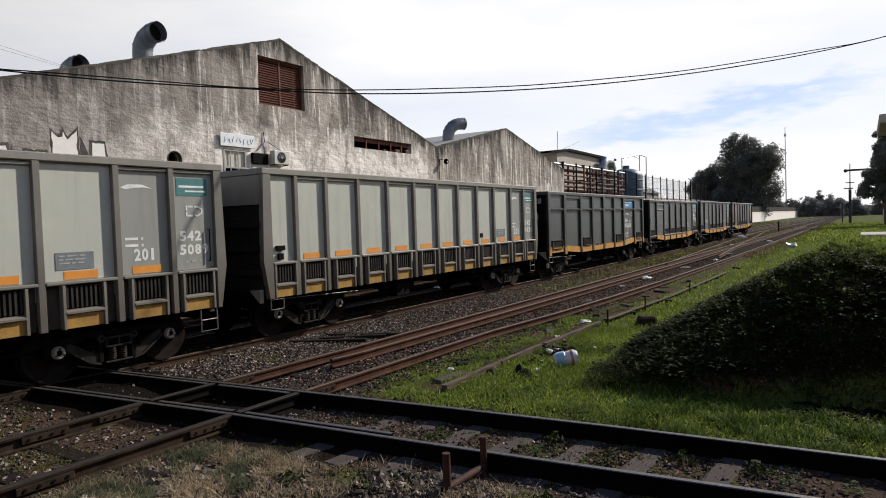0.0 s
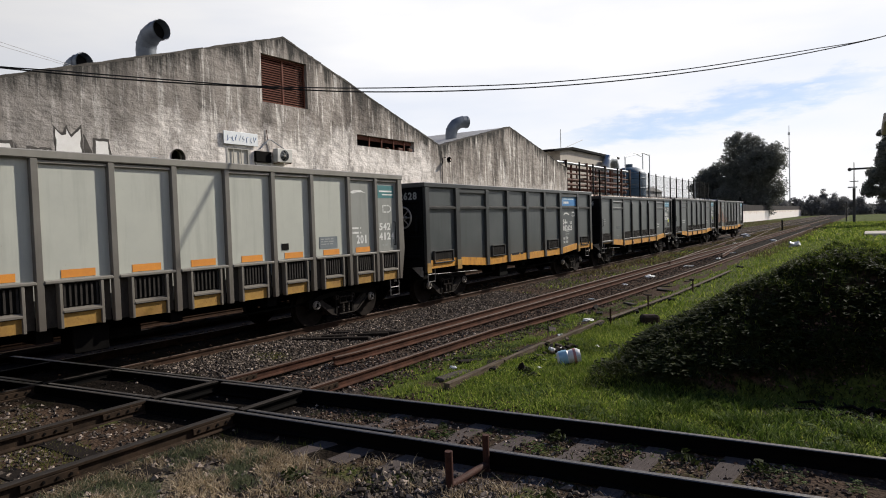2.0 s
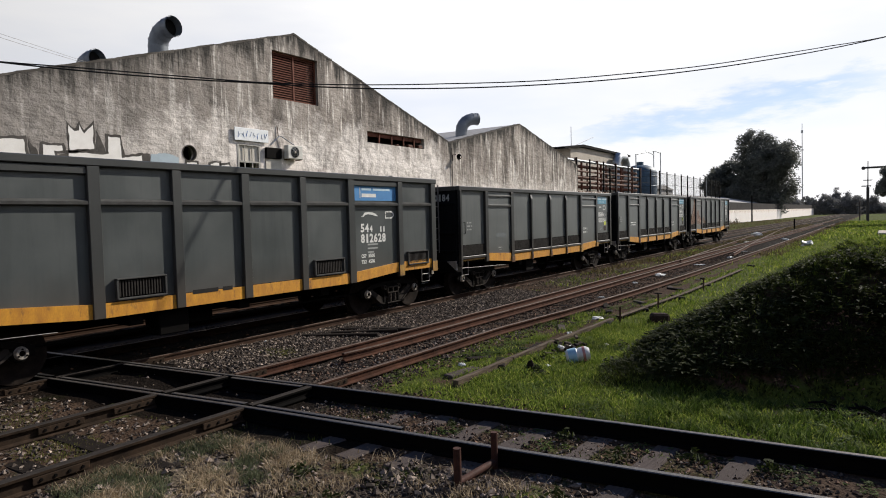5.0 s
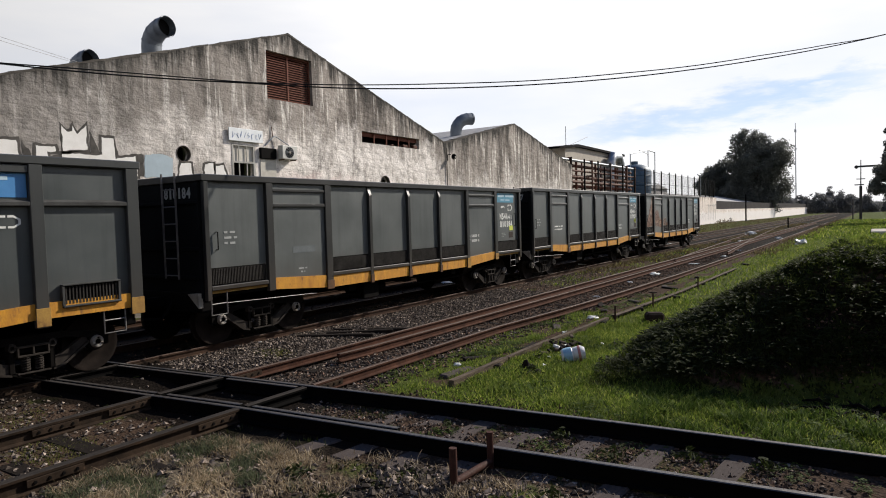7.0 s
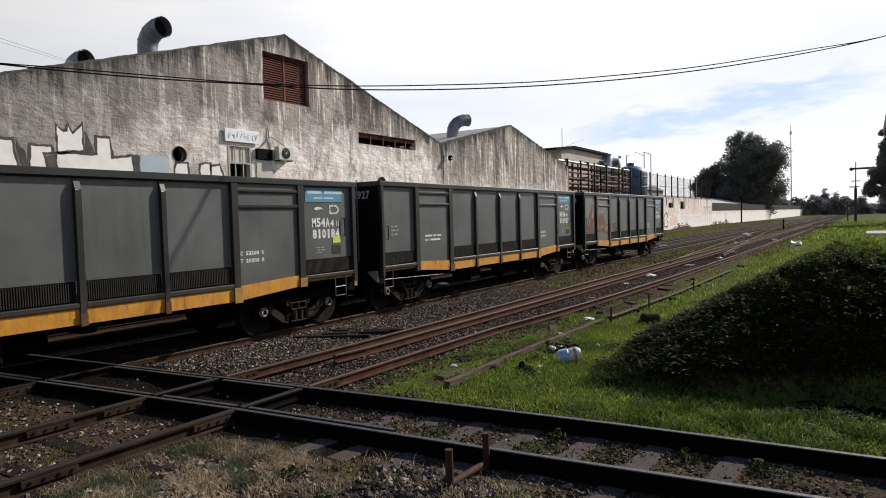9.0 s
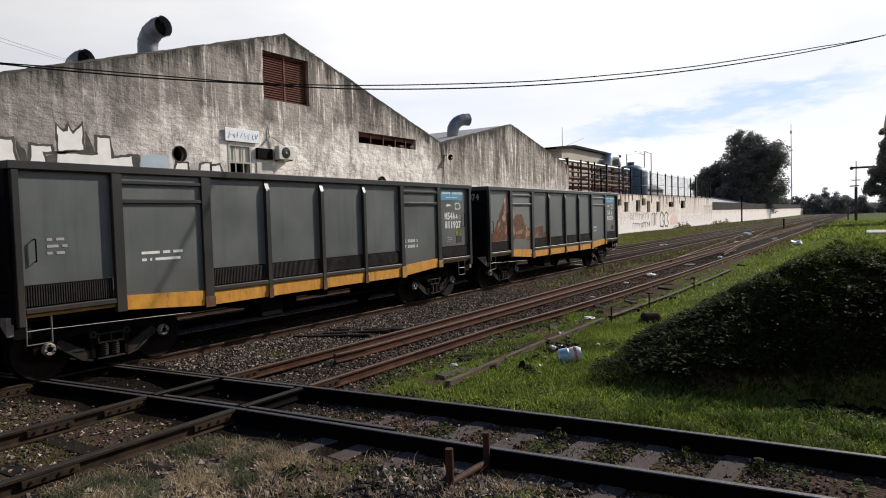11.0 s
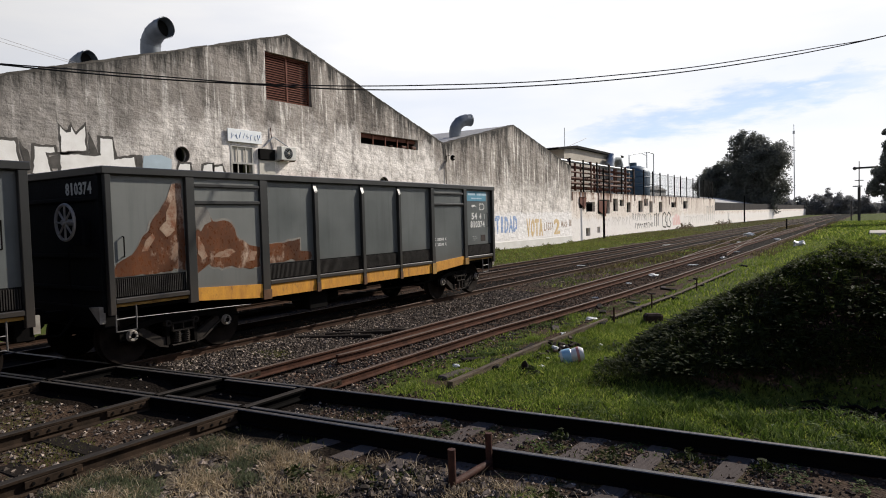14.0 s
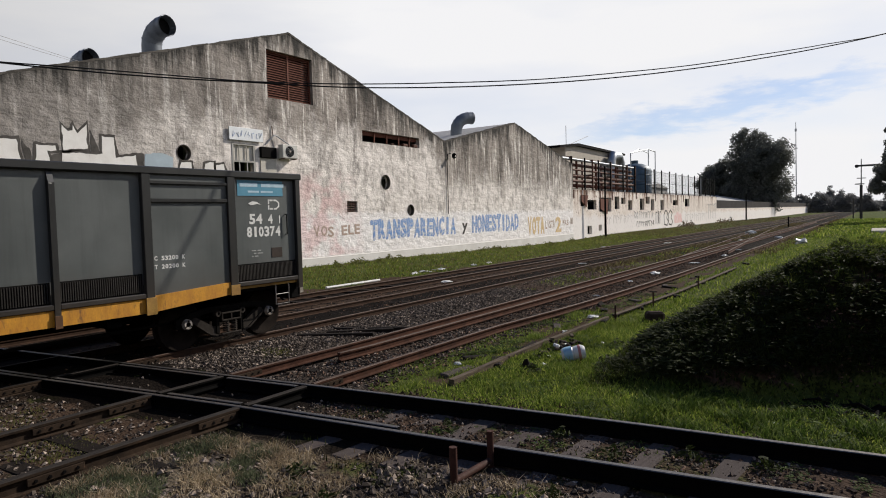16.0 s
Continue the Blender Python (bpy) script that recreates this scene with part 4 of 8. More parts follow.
ballast("gravel", "grey gravel strewn over earth beside the crossing line",
        scatter(16000, 3.4, 7.4, 0.5, 6.6, stony) + scatter(1500, 5.2, 8.4, -1, 2, stony), 0.01, 0.03)


ballast("gravel", "coarse grey stones lying before the crossing rail",
        scatter(1500, 4.3, 5.75, 1.0, 4.3, lambda x, y: 0.75 * step(-0.2, 0.3, noise.noise((x * 1.3, y * 1.3, 71.0)))) + scatter(500, 3.3, 4.6, 4.4, 6.4, lambda x, y: 0.35), 0.026, 0.062)
ballast("leaf_litter", "dark rotting leaves and clinker beside the crossing rails",
        scatter(2600, 5.7, 7.2, 0.0, 6.3, lambda x, y: 0.6) + scatter(2600, 7.5, 8.4, -1.5, 5.8, lambda x, y: 0.6 * step(8.4, 7.6, x)) + scatter(2500, 9.0, 11.0, -2.0, 1.2, lambda x, y: 0.5), 0.014, 0.036, M_SOIL)


def blades(name, label, material, places, tall, wide, lean=0.6):
    rng = np.random.default_rng(9)
    verts, faces = [], []
    for x, y in places:
        if near_rail(x, y):
            continue
        h = tall * rng.uniform(0.45, 1.3)
        a, b = rng.uniform(0, 6.28), rng.uniform(0, 6.28)
        w = wide * rng.uniform(0.7, 1.3)
        dx, dy = math.cos(a) * w, math.sin(a) * w
        l = rng.uniform(0.1, lean) * h
        lx, ly = math.cos(b) * l, math.sin(b) * l
        z = ground_z(x, y) - 0.01
        n = len(verts)
        verts += [(x - dx, y - dy, z), (x + dx, y + dy, z), (x + lx * 0.35 - dx * 0.7, y + ly * 0.35 - dy * 0.7, z + h * 0.6),
                  (x + lx * 0.35 + dx * 0.7, y + ly * 0.35 + dy * 0.7, z + h * 0.6), (x + lx, y + ly, z + h)]
        faces += [(n, n + 1, n + 3, n + 2), (n + 2, n + 3, n + 4)]
    me = bpy.data.meshes.new(name)
    me.from_pydata(verts, [], faces)
    me.materials.append(material)
    tagged(new(name, me), label, "grass", kind="stuff")


def turfy(x, y):
    # keep bright turf off the mound face, where shade is painted
    if 9.2 < x < 11.5 and y < 3.6 and -0.08 < ground_z(x, y) < 1.2:
        return 0.04
    return max(cover(x, y)[0] - 0.25, 0) * 1.35 * (0.55 + 0.9 * max(noise.noise((x * 1.3, y * 1.3, 7.0)) + 0.3, 0))


blades("grass", "short bright green turf beside the tracks", M_GRASS,
       scatter(90000, 7.4, 15, -2, 6.0, turfy) + scatter(24000, 7.4, 20, 3.5, 6.9, turfy), 0.07, 0.007, 1.3)
blades("grass", "taller pale green tussocks in the turf", M_TUSSOCK,
       scatter(40000, 7.5, 16, 0, 6.4, lambda x, y: step(0.25, 0.6, noise.noise((x * 1.5, y * 1.5, 23.0))) * step(0.3, 0.6, cover(x, y)[0])), 0.13, 0.007, 1.2)
blades("grass", "green verge grass along the factory wall and far tracks", M_GRASS,
       scatter(26000, 14, 70, 16.4, 24.6, turfy) + scatter(26000, 15, 60, -3, 6.2, turfy) + scatter(4000, 20, 50, 8.9, 10.5, turfy), 0.11, 0.018, 1.3)
blades("grass", "olive tufts on the factory verge", M_VERGE, scatter(26000, 14, 90, 16.4, 24.6, turfy), 0.15, 0.02, 1.4)
blades("grass", "sunlit far turf beside the line", M_GRASS, scatter(14000, 58, 150, -12, 5.4, lambda x, y: 0.8), 0.22, 0.06, 1.2)
blades("grass", "matted grass on the mound, darkened for its shaded face", M_WEED, scatter(120000, 9.3, 14.0, -3, 3.7, lambda x, y: step(-0.19, -0.05, ground_z(x, y)) * (0.35 if x < 10.6 else 0.25) + 0.6 * step(-0.1, 0.5, noise.noise((x * 1.6, y * 1.6, 2.0)))), 0.075, 0.011, 2.2)
blades("grass", "bright grass along the crest of the mound", M_GRASS, scatter(60000, 10.8, 15.5, -4, 3.6, lambda x, y: step(1.15, 1.75, ground_z(x, y)) * (0.35 + 0.6 * step(-0.2, 0.4, noise.noise((x * 1.9, y * 1.9, 31.0))))), 0.065, 0.008, 1.5)
blades("grass", "sparse green weeds among the stones", M_WEED,
       scatter(16000, 3.2, 7.5, 0.2, 6.7, turfy), 0.07, 0.007)
blades("dry_grass", "straw-coloured dead grass in the foreground", M_DRY,
       scatter(60000, 3.0, 5.7, 0.8, 6.7, lambda x, y: max(cover(x, y)[1] - 0.1, 0) * 1.5 * max(1 - 1.2 * oil_and_shade(x, y), 0) * step(-0.25, 0.35, noise.noise((x * 2.6, y * 2.6, 11.0)))), 0.085, 0.0045, 2.2)
blades("grass", "grey-green tufts beside the old siding", M_TUFT,
       scatter(14000, 3.0, 5.0, 4.6, 6.75, lambda x, y: step(0.05, 0.5, noise.noise((x * 2.4, y * 2.4, 15.0)) + 0.35 * step(5.2, 6.2, y) - 0.1)), 0.085, 0.005, 1.3)
blades("grass", "mossy green growth in the ballast", M_VERGE,
       scatter(9000, 2.6, 5.0, 6.95, 10.6, lambda x, y: step(0.1, 0.5, noise.noise((x * 1.2, y * 1.2, 19.0)))) + scatter(9000, 7.5, 9.5, 8.6, 10.7, lambda x, y: step(0.1, 0.5, noise.noise((x * 1.2, y * 1.2, 19.0)))), 0.04, 0.006, 1.2)


def clumps(name, label, material, places, lo, hi):
    """Rosettes of broad leaves, one mesh for what nobody could count."""
    rng = np.random.default_rng(17)
    verts, faces = [], []
    for x, y in places:
        if near_rail(x, y):
            continue
        z, size = ground_z(x, y), rng.uniform(lo, hi)
        for _ in range(int(rng.integers(6, 11))):
            a, u, e = rng.uniform(0, 6.28), rng.uniform(0.15, 1.0), rng.uniform(0.15, 0.9)
            c, d = math.cos(a), math.sin(a)
            px, py, pz = x + c * u * size, y + d * u * size, z + size * e * (1.15 - 0.7 * u)
            l, w = size * rng.uniform(0.28, 0.5), size * rng.uniform(0.12, 0.24)
            t = rng.uniform(-0.5, 0.7)
            n = len(verts)
            verts += [(px - c * l, py - d * l, pz - t * l * 0.4), (px - d * w, py + c * w, pz + w * 0.35), (px + c * l, py + d * l, pz + t * l * 0.5), (px + d * w, py - c * w, pz + w * 0.35)]
            faces += [(n, n + 1, n + 2), (n, n + 2, n + 3)]
    me = bpy.data.meshes.new(name)
    me.from_pydata(verts, [], faces)
    me.materials.append(material)
    tagged(new(name, me), label, "weeds", kind="stuff")


blades("dry_grass", "brown dead grass between the far tracks", M_BROWN_GRASS,
       scatter(16000, 24, 120, 8.8, 10.7, lambda x, y: step(-0.25, 0.3, noise.noise((x * 0.3, y * 0.6, 3.0)))) + scatter(9000, 60, 190, 16.6, 24.4, lambda x, y: 0.8) + scatter(5000, 40, 150, 4.6, 6.4, lambda x, y: 0.7)
       + scatter(6000, 80, 190, 5.5, 16.0, lambda x, y: step(0.0, 0.4, noise.noise((x * 0.2, y * 0.5, 9.0)))), 0.16, 0.03, 1.3)
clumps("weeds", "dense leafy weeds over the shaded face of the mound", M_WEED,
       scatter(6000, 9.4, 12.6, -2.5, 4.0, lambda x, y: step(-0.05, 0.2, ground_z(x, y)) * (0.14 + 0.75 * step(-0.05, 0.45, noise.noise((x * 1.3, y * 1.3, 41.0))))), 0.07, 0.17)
clumps("weeds", "clover and broad weeds among the turf", M_CLOVER,
       scatter(9000, 7.6, 13.0, 0.0, 6.4, lambda x, y: step(0.3, 0.6, cover(x, y)[0]) * step(0.0, 0.4, noise.noise((x * 1.1, y * 1.1, 53.0))) * (0.1 if x > 9.2 and y < 3.6 else 1.0)) + scatter(5000, 10.8, 14.5, -3.0, 3.4, lambda x, y: 0.4 * step(1.2, 1.7, ground_z(x, y)))
       + scatter(2600, 8.0, 22.0, 5.4, 6.8, lambda x, y: step(0.05, 0.4, noise.noise((x * 1.1, y * 1.1, 53.0)))), 0.03, 0.075)
clumps("weeds", "small weeds between stones and sleepers", M_WEED,
       scatter(2600, 3.2, 7.4, 0.2, 10.5, lambda x, y: 0.5 * step(0.1, 0.5, noise.noise((x * 1.8, y * 1.8, 61.0)))), 0.025, 0.07)
clumps("weeds", "low green weeds crowding the gaps between the sleepers", M_CLOVER,
       scatter(2600, 6.0, 7.25, -1.5, 5.2, lambda x, y: 0.55 * step(-0.05, 0.4, noise.noise((x * 2.2, y * 2.2, 83.0)))), 0.02, 0.055)
clumps("weeds", "dark ragged weeds about the charred branches", M_CLOVER,
       scatter(700, 8.45, 9.6, -0.9, 0.9, lambda x, y: step(0.0, 0.4, noise.noise((x * 2.3, y * 2.3, 91.0)) + 0.1)), 0.04, 0.09)
blades("grass", "longer dark green grass at the edge of the turf", M_CLOVER,
       scatter(16000, 7.7, 9.4, -1.5, 2.8, lambda x, y: step(-0.2, 0.4, noise.noise((x * 1.9, y * 1.9, 91.0)))), 0.12, 0.008, 1.2)


def weeds(name, label, places, size, mat=None):
    """Low leafy clumps."""
    for x, y in places:
        z = ground_z(x, y)
        verts, faces = [Vector((0, 0, -0.02))], []
        for _ in range(46):
            a, u = random.uniform(0, 6.28), random.uniform(0.0, 1.0)
            r = size * u
            p = Vector((math.cos(a) * r, math.sin(a) * r, size * random.uniform(0.05, 0.9) * (1.1 - u)))
            d = Vector((random.uniform(-1, 1), random.uniform(-1, 1), random.uniform(-0.2, 0.8))).normalized() * size * 0.26
            s = d.orthogonal().normalized() * size * 0.09
            n = len(verts)
            verts += [p - d, p - d * 0.3 + s, p + d, p - d * 0.3 - s, p - d + s * 0.12]
            faces += [(n, n + 1, n + 2, n + 3), (0, n, n + 4)]
        b = Build().add(verts, faces)
        ob = tagged(new(name, b.mesh(name, mat or M_WEED)), label, "weed", group="weeds by the crossing")
        ob.matrix_basis = pose(x, y, z)


weeds("weed", "low leafy weed between the sleepers", [(6.9, 3.0), (6.95, 1.6), (6.5, 4.3), (6.6, 2.3), (7.0, 0.9), (4.6, 4.9), (4.3, 4.2), (5.3, 2.4)], 0.16)
weeds("weed", "leafy weed at the foot of the mound, darkened for shade", [(10.4, 3.7), (9.6, 0.5), (9.3, 1.8), (9.9, -0.4), (9.5, 4.6), (12.2, 4.1), (10.6, 5.0)], 0.2)
weeds("weed", "leafy weed on the mound, darkened for its shaded face", [(random.uniform(9.8, 12.2), random.uniform(-1.5, 3.4)) for i in range(60)], 0.15)
weeds("weed", "brown scrub bush against the yard wall", [(101.5, 23.9), (104, 24.0), (106, 23.8), (128, 23.6), (133, 23.8), (140, 23.9)], 0.9, M_BUSH)

rng_verge = random.Random(77)
weeds("weed", "leafy green weed along the factory plinth", [(rng_verge.uniform(24, 62), 24.55 - rng_verge.random() ** 2 * 1.6) for i in range(36)], 0.32, M_VERGE)

# ---- factory ----
WALL_Y = 24.8
PROFILE = [(-12.0, 7.3), (4.0, 5.9), (9.7, 7.42), (23.9, 11.9), (38.1, 7.6), (48.8, 9.98), (60.9, 7.2)]


def roof_at(x):
    for (x0, z0), (x1, z1) in zip(PROFILE, PROFILE[1:]):
        if x0 <= x <= x1:
            return z0 + (z1 - z0) * (x - x0) / (x1 - x0)
    return PROFILE[-1][1]


HOLES = [("rect", 22.4, 25.5, 8.47, 10.82), ("rect", 29.4, 35.1, 6.9, 7.55), ("rect", 20.1, 21.45, 4.0, 6.1),
         ("rect", 27.9, 28.78, 2.82, 3.44), ("round", 17.57, 5.45, 0.36), ("round", 31.45, 4.6, 0.45), ("round", 33.95, 2.9, 0.36)]


def factory_wall():
    """Gabled wall built of columns between its openings, with a coping along the roof line."""
    t = thing("wall_north", "rain-streaked concrete factory gable with flaking whitewash", "wall", kind="structure")
    b = Build()
    cuts = sorted({p[0] for p in PROFILE} | {v for h in HOLES if h[0] == "rect" for v in h[1:3]} | {v for h in HOLES if h[0] == "round" for v in (h[1] - h[3], h[1] + h[3])})
    y0, y1 = WALL_Y, WALL_Y + 0.35

    def slab(xa, xb, bottom, top):
        b.prism([(xa, bottom[0]), (xb, bottom[1]), (xb, top[1]), (xa, top[0])], y0, y1)
    for xa, xb in zip(cuts, cuts[1:]):
        spans = []
        for h in HOLES:
            lo, hi = (h[1], h[2]) if h[0] == "rect" else (h[1] - h[3], h[1] + h[3])
            if lo - 1e-6 <= xa and xb <= hi + 1e-6:
                spans.append((h[3], h[4], None) if h[0] == "rect" else (h[2] - h[3], h[2] + h[3], h))
        z = (-0.4, -0.4)
        for lo, hi, rnd in sorted(spans, key=lambda s: s[0]):
            slab(xa, xb, z, (lo, lo))
            if rnd:
                # fill the square round a circular hole
                n = 10
                for k in range(n):
                    ua, ub = xa + (xb - xa) * k / n, xa + (xb - xa) * (k + 1) / n
                    ha, hb = [math.sqrt(max(rnd[3] ** 2 - (u - rnd[1]) ** 2, 0)) for u in (ua, ub)]
                    slab(ua, ub, (lo, lo), (rnd[2] - ha, rnd[2] - hb))
                    slab(ua, ub, (rnd[2] + ha, rnd[2] + hb), (hi, hi))
            z = (hi, hi)
        slab(xa, xb, z, (roof_at(xa), roof_at(xb)))
    part("wall", b, M_CONC, t)
    cop = Build()
    x = PROFILE[0][0]
    while x < 60.85:
        xb = min(x + random.uniform(0.35, 0.9), 60.9)
        for px, _ in PROFILE:
            if x < px - 1e-6 < xb:
                xb = px
        ta, tb = random.uniform(0.0, 0.045), random.uniform(0.0, 0.045)
        d = random.uniform(0.004, 0.02)
        cop.prism([(x, roof_at(x) - random.uniform(0.02, 0.12)), (xb, roof_at(xb) - random.uniform(0.02, 0.12)), (xb, roof_at(xb) + tb), (x, roof_at(x) + ta)], WALL_Y - d, WALL_Y + 0.4)
        x = xb
    part("coping", cop, M_COPING, t, "sooty uneven concrete coping")
    base = Build().box(-12, 60.9, WALL_Y - 0.06, WALL_Y - 0.002, -0.45, 0.42, 0.02)
    part("plinth", base, M_PLINTH, t, "white-painted plinth")
    # black sheets painted in place of the unlit halls behind the openings
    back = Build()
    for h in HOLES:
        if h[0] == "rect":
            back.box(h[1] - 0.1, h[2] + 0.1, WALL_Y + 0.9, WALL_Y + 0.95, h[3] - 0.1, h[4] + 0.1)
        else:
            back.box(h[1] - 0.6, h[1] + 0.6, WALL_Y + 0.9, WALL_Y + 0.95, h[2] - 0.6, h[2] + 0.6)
    part("dark_sheet", back, M_DARK, t, "black sheet for the unlit hall behind the openings")
    roof = Build()
    for (xa, za), (xb, zb) in zip(PROFILE, PROFILE[1:]):
        roof.prism([(xa, za - 0.12), (xb, zb - 0.12), (xb, zb - 0.02), (xa, za - 0.02)], WALL_Y + 0.4, WALL_Y + 45)
    part("roof", roof, M_ROOF, t, "grey corrugated roof sheets")
    part("wall", Build().box(60.55, 60.9, WALL_Y + 0.35, WALL_Y + 45, -0.4, 7.05), M_CONC, t)
    part("wall", Build().box(-12, -11.65, WALL_Y + 0.35, WALL_Y + 45, -0.4, 7.05), M_CONC, t)
    # joint between the two gables
    part("downpipe", Build().tube([(38.3, WALL_Y - 0.06, 7.2), (38.3, WALL_Y - 0.06, 2.6)], 0.026, 8), M_COPING, t, "rusty downpipe in the valley")
    return t


M_COPING = worn("sooty_coping", (0.15, 0.136, 0.12), (0.05, 0.045, 0.04), 0.95, 0, 1.6, bump_strength=0.6)
M_PLINTH = worn("white_plinth_paint", (0.74, 0.72, 0.69), (0.6, 0.57, 0.53), 0.9, 0, 1.2)
factory = factory_wall()


def louvre():
    t = thing("louvre", "oxide-red slatted ventilation louvre set in the gable", "louvre")
    x0, x1, z0, z1 = 22.4, 25.5, 8.47, 10.82
    y = WALL_Y + 0.17
    part("frame", Build().box(x0, x0 + 0.09, y, y + 0.12, z0, z1).box(x1 - 0.09, x1, y, y + 0.12, z0, z1)
         .box(x0 + 0.09, x1 - 0.09, y, y + 0.12, z0, z0 + 0.09).box(x0 + 0.09, x1 - 0.09, y, y + 0.12, z1 - 0.09, z1)
         .box(23.9, 24.0, y, y + 0.12, z0 + 0.09, z1 - 0.09), M_LOUVRE, t)
    n = 19
    for i in range(n):
        z = z0 + 0.12 + (z1 - z0 - 0.24) * i / (n - 1)
        for a, b in ((x0 + 0.1, 23.89), (24.01, x1 - 0.1)):
            part("slat", Build().prism([(y + 0.0, z - 0.055), (y + 0.015, z - 0.055), (y + 0.11, z + 0.045), (y + 0.095, z + 0.045)], a, b, "x"), M_LOUVRE, t)


def slot_bars():
    t = thing("vent_opening", "long broken slot with rusty bars under the eaves", "opening")
    for x in (30.6, 31.8, 33.0, 34.1):
        part("bar", Build().box(x, x + 0.07, WALL_Y + 0.1, WALL_Y + 0.16, 6.9, 7.55), M_LOUVRE, t)
    part("lintel", Build().box(29.45, 35.05, WALL_Y + 0.2, WALL_Y + 0.3, 7.3, 7.54), M_LOUVRE, t)
    for x, w, h in ((33.4, 0.5, 0.18), (34.5, 0.45, 0.22), (32.2, 0.3, 0.1)):
        part("rubble", Build().box(x, x + w, WALL_Y + 0.02, WALL_Y + 0.26, 6.905, 6.9 + h, 0.04), M_PIPE, t)


def window():
    t = thing("window_1", "barred window with a pale curtain behind the glass", "window", kind="structure")
    x0, x1, z0, z1 = 20.1, 21.45, 4.0, 6.1
    y = WALL_Y - 0.02
    part("frame", Build().box(x0, x0 + 0.1, y, y + 0.1, z0, z1).box(x1 - 0.1, x1, y, y + 0.1, z0, z1)
         .box(x0 + 0.1, x1 - 0.1, y, y + 0.1, z1 - 0.08, z1).box(x0 + 0.1, x1 - 0.1, y, y + 0.1, z0, z0 + 0.08)
         .box(x0 + 0.1, x1 - 0.1, y, y + 0.08, 5.22, 5.3), M_SASH, t)
    for xb in (20.5, 20.95):
        part("bar", Build().box(xb, xb + 0.05, y + 0.01, y + 0.05, z0 + 0.08, 5.219), M_SASH, t)
        part("bar", Build().box(xb, xb + 0.03, y + 0.01, y + 0.05, 5.301, z1 - 0.081), M_SASH, t)
    part("curtain", Build().box(x0 + 0.1, x1 - 0.1, y + 0.085, y + 0.097, 5.3, z1 - 0.081), M_CURTAIN, t, "pale drawn blind")
    s = thing("sign_board", "pale board with faded blue writing above the window", "sign")
    part("board", Build().box(19.9, 21.9, WALL_Y - 0.12, WALL_Y - 0.07, 6.22, 6.82, 0.01), M_SIGN, s)
    part("bracket", Build().box(20.0, 20.06, WALL_Y - 0.07, WALL_Y - 0.003, 6.3, 6.36).box(21.7, 21.76, WALL_Y - 0.07, WALL_Y - 0.003, 6.3, 6.36), M_PIPE, s)
    # worn blue writing that cannot be read
    rng = random.Random(31)
    for i in range(8):
        x = 20.06 + 0.225 * i
        pts = [(x + rng.uniform(0, 0.17), WALL_Y - 0.122, rng.uniform(6.34, 6.72)) for _ in range(rng.randint(3, 5))]
        part("scrawl", Build().tube(pts, 0.014, 5), M_INK_BLUE, s)


def air_conditioner():
    t = thing("air_conditioner", "off-white air conditioner unit on wall brackets", "air conditioner")
    x0, x1, z0, z1 = 22.85, 23.85, 5.52, 6.2
    y0 = WALL_Y - 0.42
    part("casing", Build().box(x0, x1, y0, y0 + 0.34, z0, z1, 0.03), M_PLASTIC, t)
    part("fan_guard", Build().lathe([(0.0, -0.01), (0.27, -0.01), (0.285, 0.02)], (23.32, y0 - 0.008, 5.86), "y", 24), M_DARK, t, "dark round fan opening")
    ring = Build()
    for r in (0.11, 0.18, 0.25):
        ring.tube([(23.32 + r * math.cos(a * 0.2618), y0 - 0.026, 5.86 + r * math.sin(a * 0.2618)) for a in range(25)], 0.006, 4, False)
    part("fan_grille", ring, M_SHEET, t)
    part("hub", Build().lathe([(0, -0.03), (0.06, -0.03), (0.065, 0.0)], (23.32, y0 - 0.008, 5.86), "y", 12), M_HUB, t)
    for x in (x0 + 0.1, x1 - 0.14):
        part("bracket", Build().box(x, x + 0.04, y0, WALL_Y - 0.003, z0 - 0.045, z0 - 0.003), M_PIPE, t)
    c = thing("conduit", "bent pale conduits over the air conditioner", "pipe")
    part("pipe", Build().tube([(22.1, WALL_Y - 0.04, 6.15), (22.6, WALL_Y - 0.1, 6.62), (22.75, WALL_Y - 0.1, 6.62), (23.4, WALL_Y - 0.3, 6.22)], 0.025, 6), M_SHEET, c)
    part("pipe", Build().tube([(22.55, WALL_Y - 0.03, 7.1), (22.58, WALL_Y - 0.06, 6.6)], 0.02, 6), M_PIPE, c)
    d = thing("hatch", "dark timber box beside a pale shutter on the wall", "hatch")
    part("box", Build().box(21.72, 22.7, WALL_Y - 0.16, WALL_Y - 0.003, 5.5, 6.02, 0.02), M_BLACK, d)
    part("shutter", Build().box(21.75, 22.75, WALL_Y - 0.05, WALL_Y - 0.003, 4.2, 5.47, 0.01), M_CURTAIN, d)


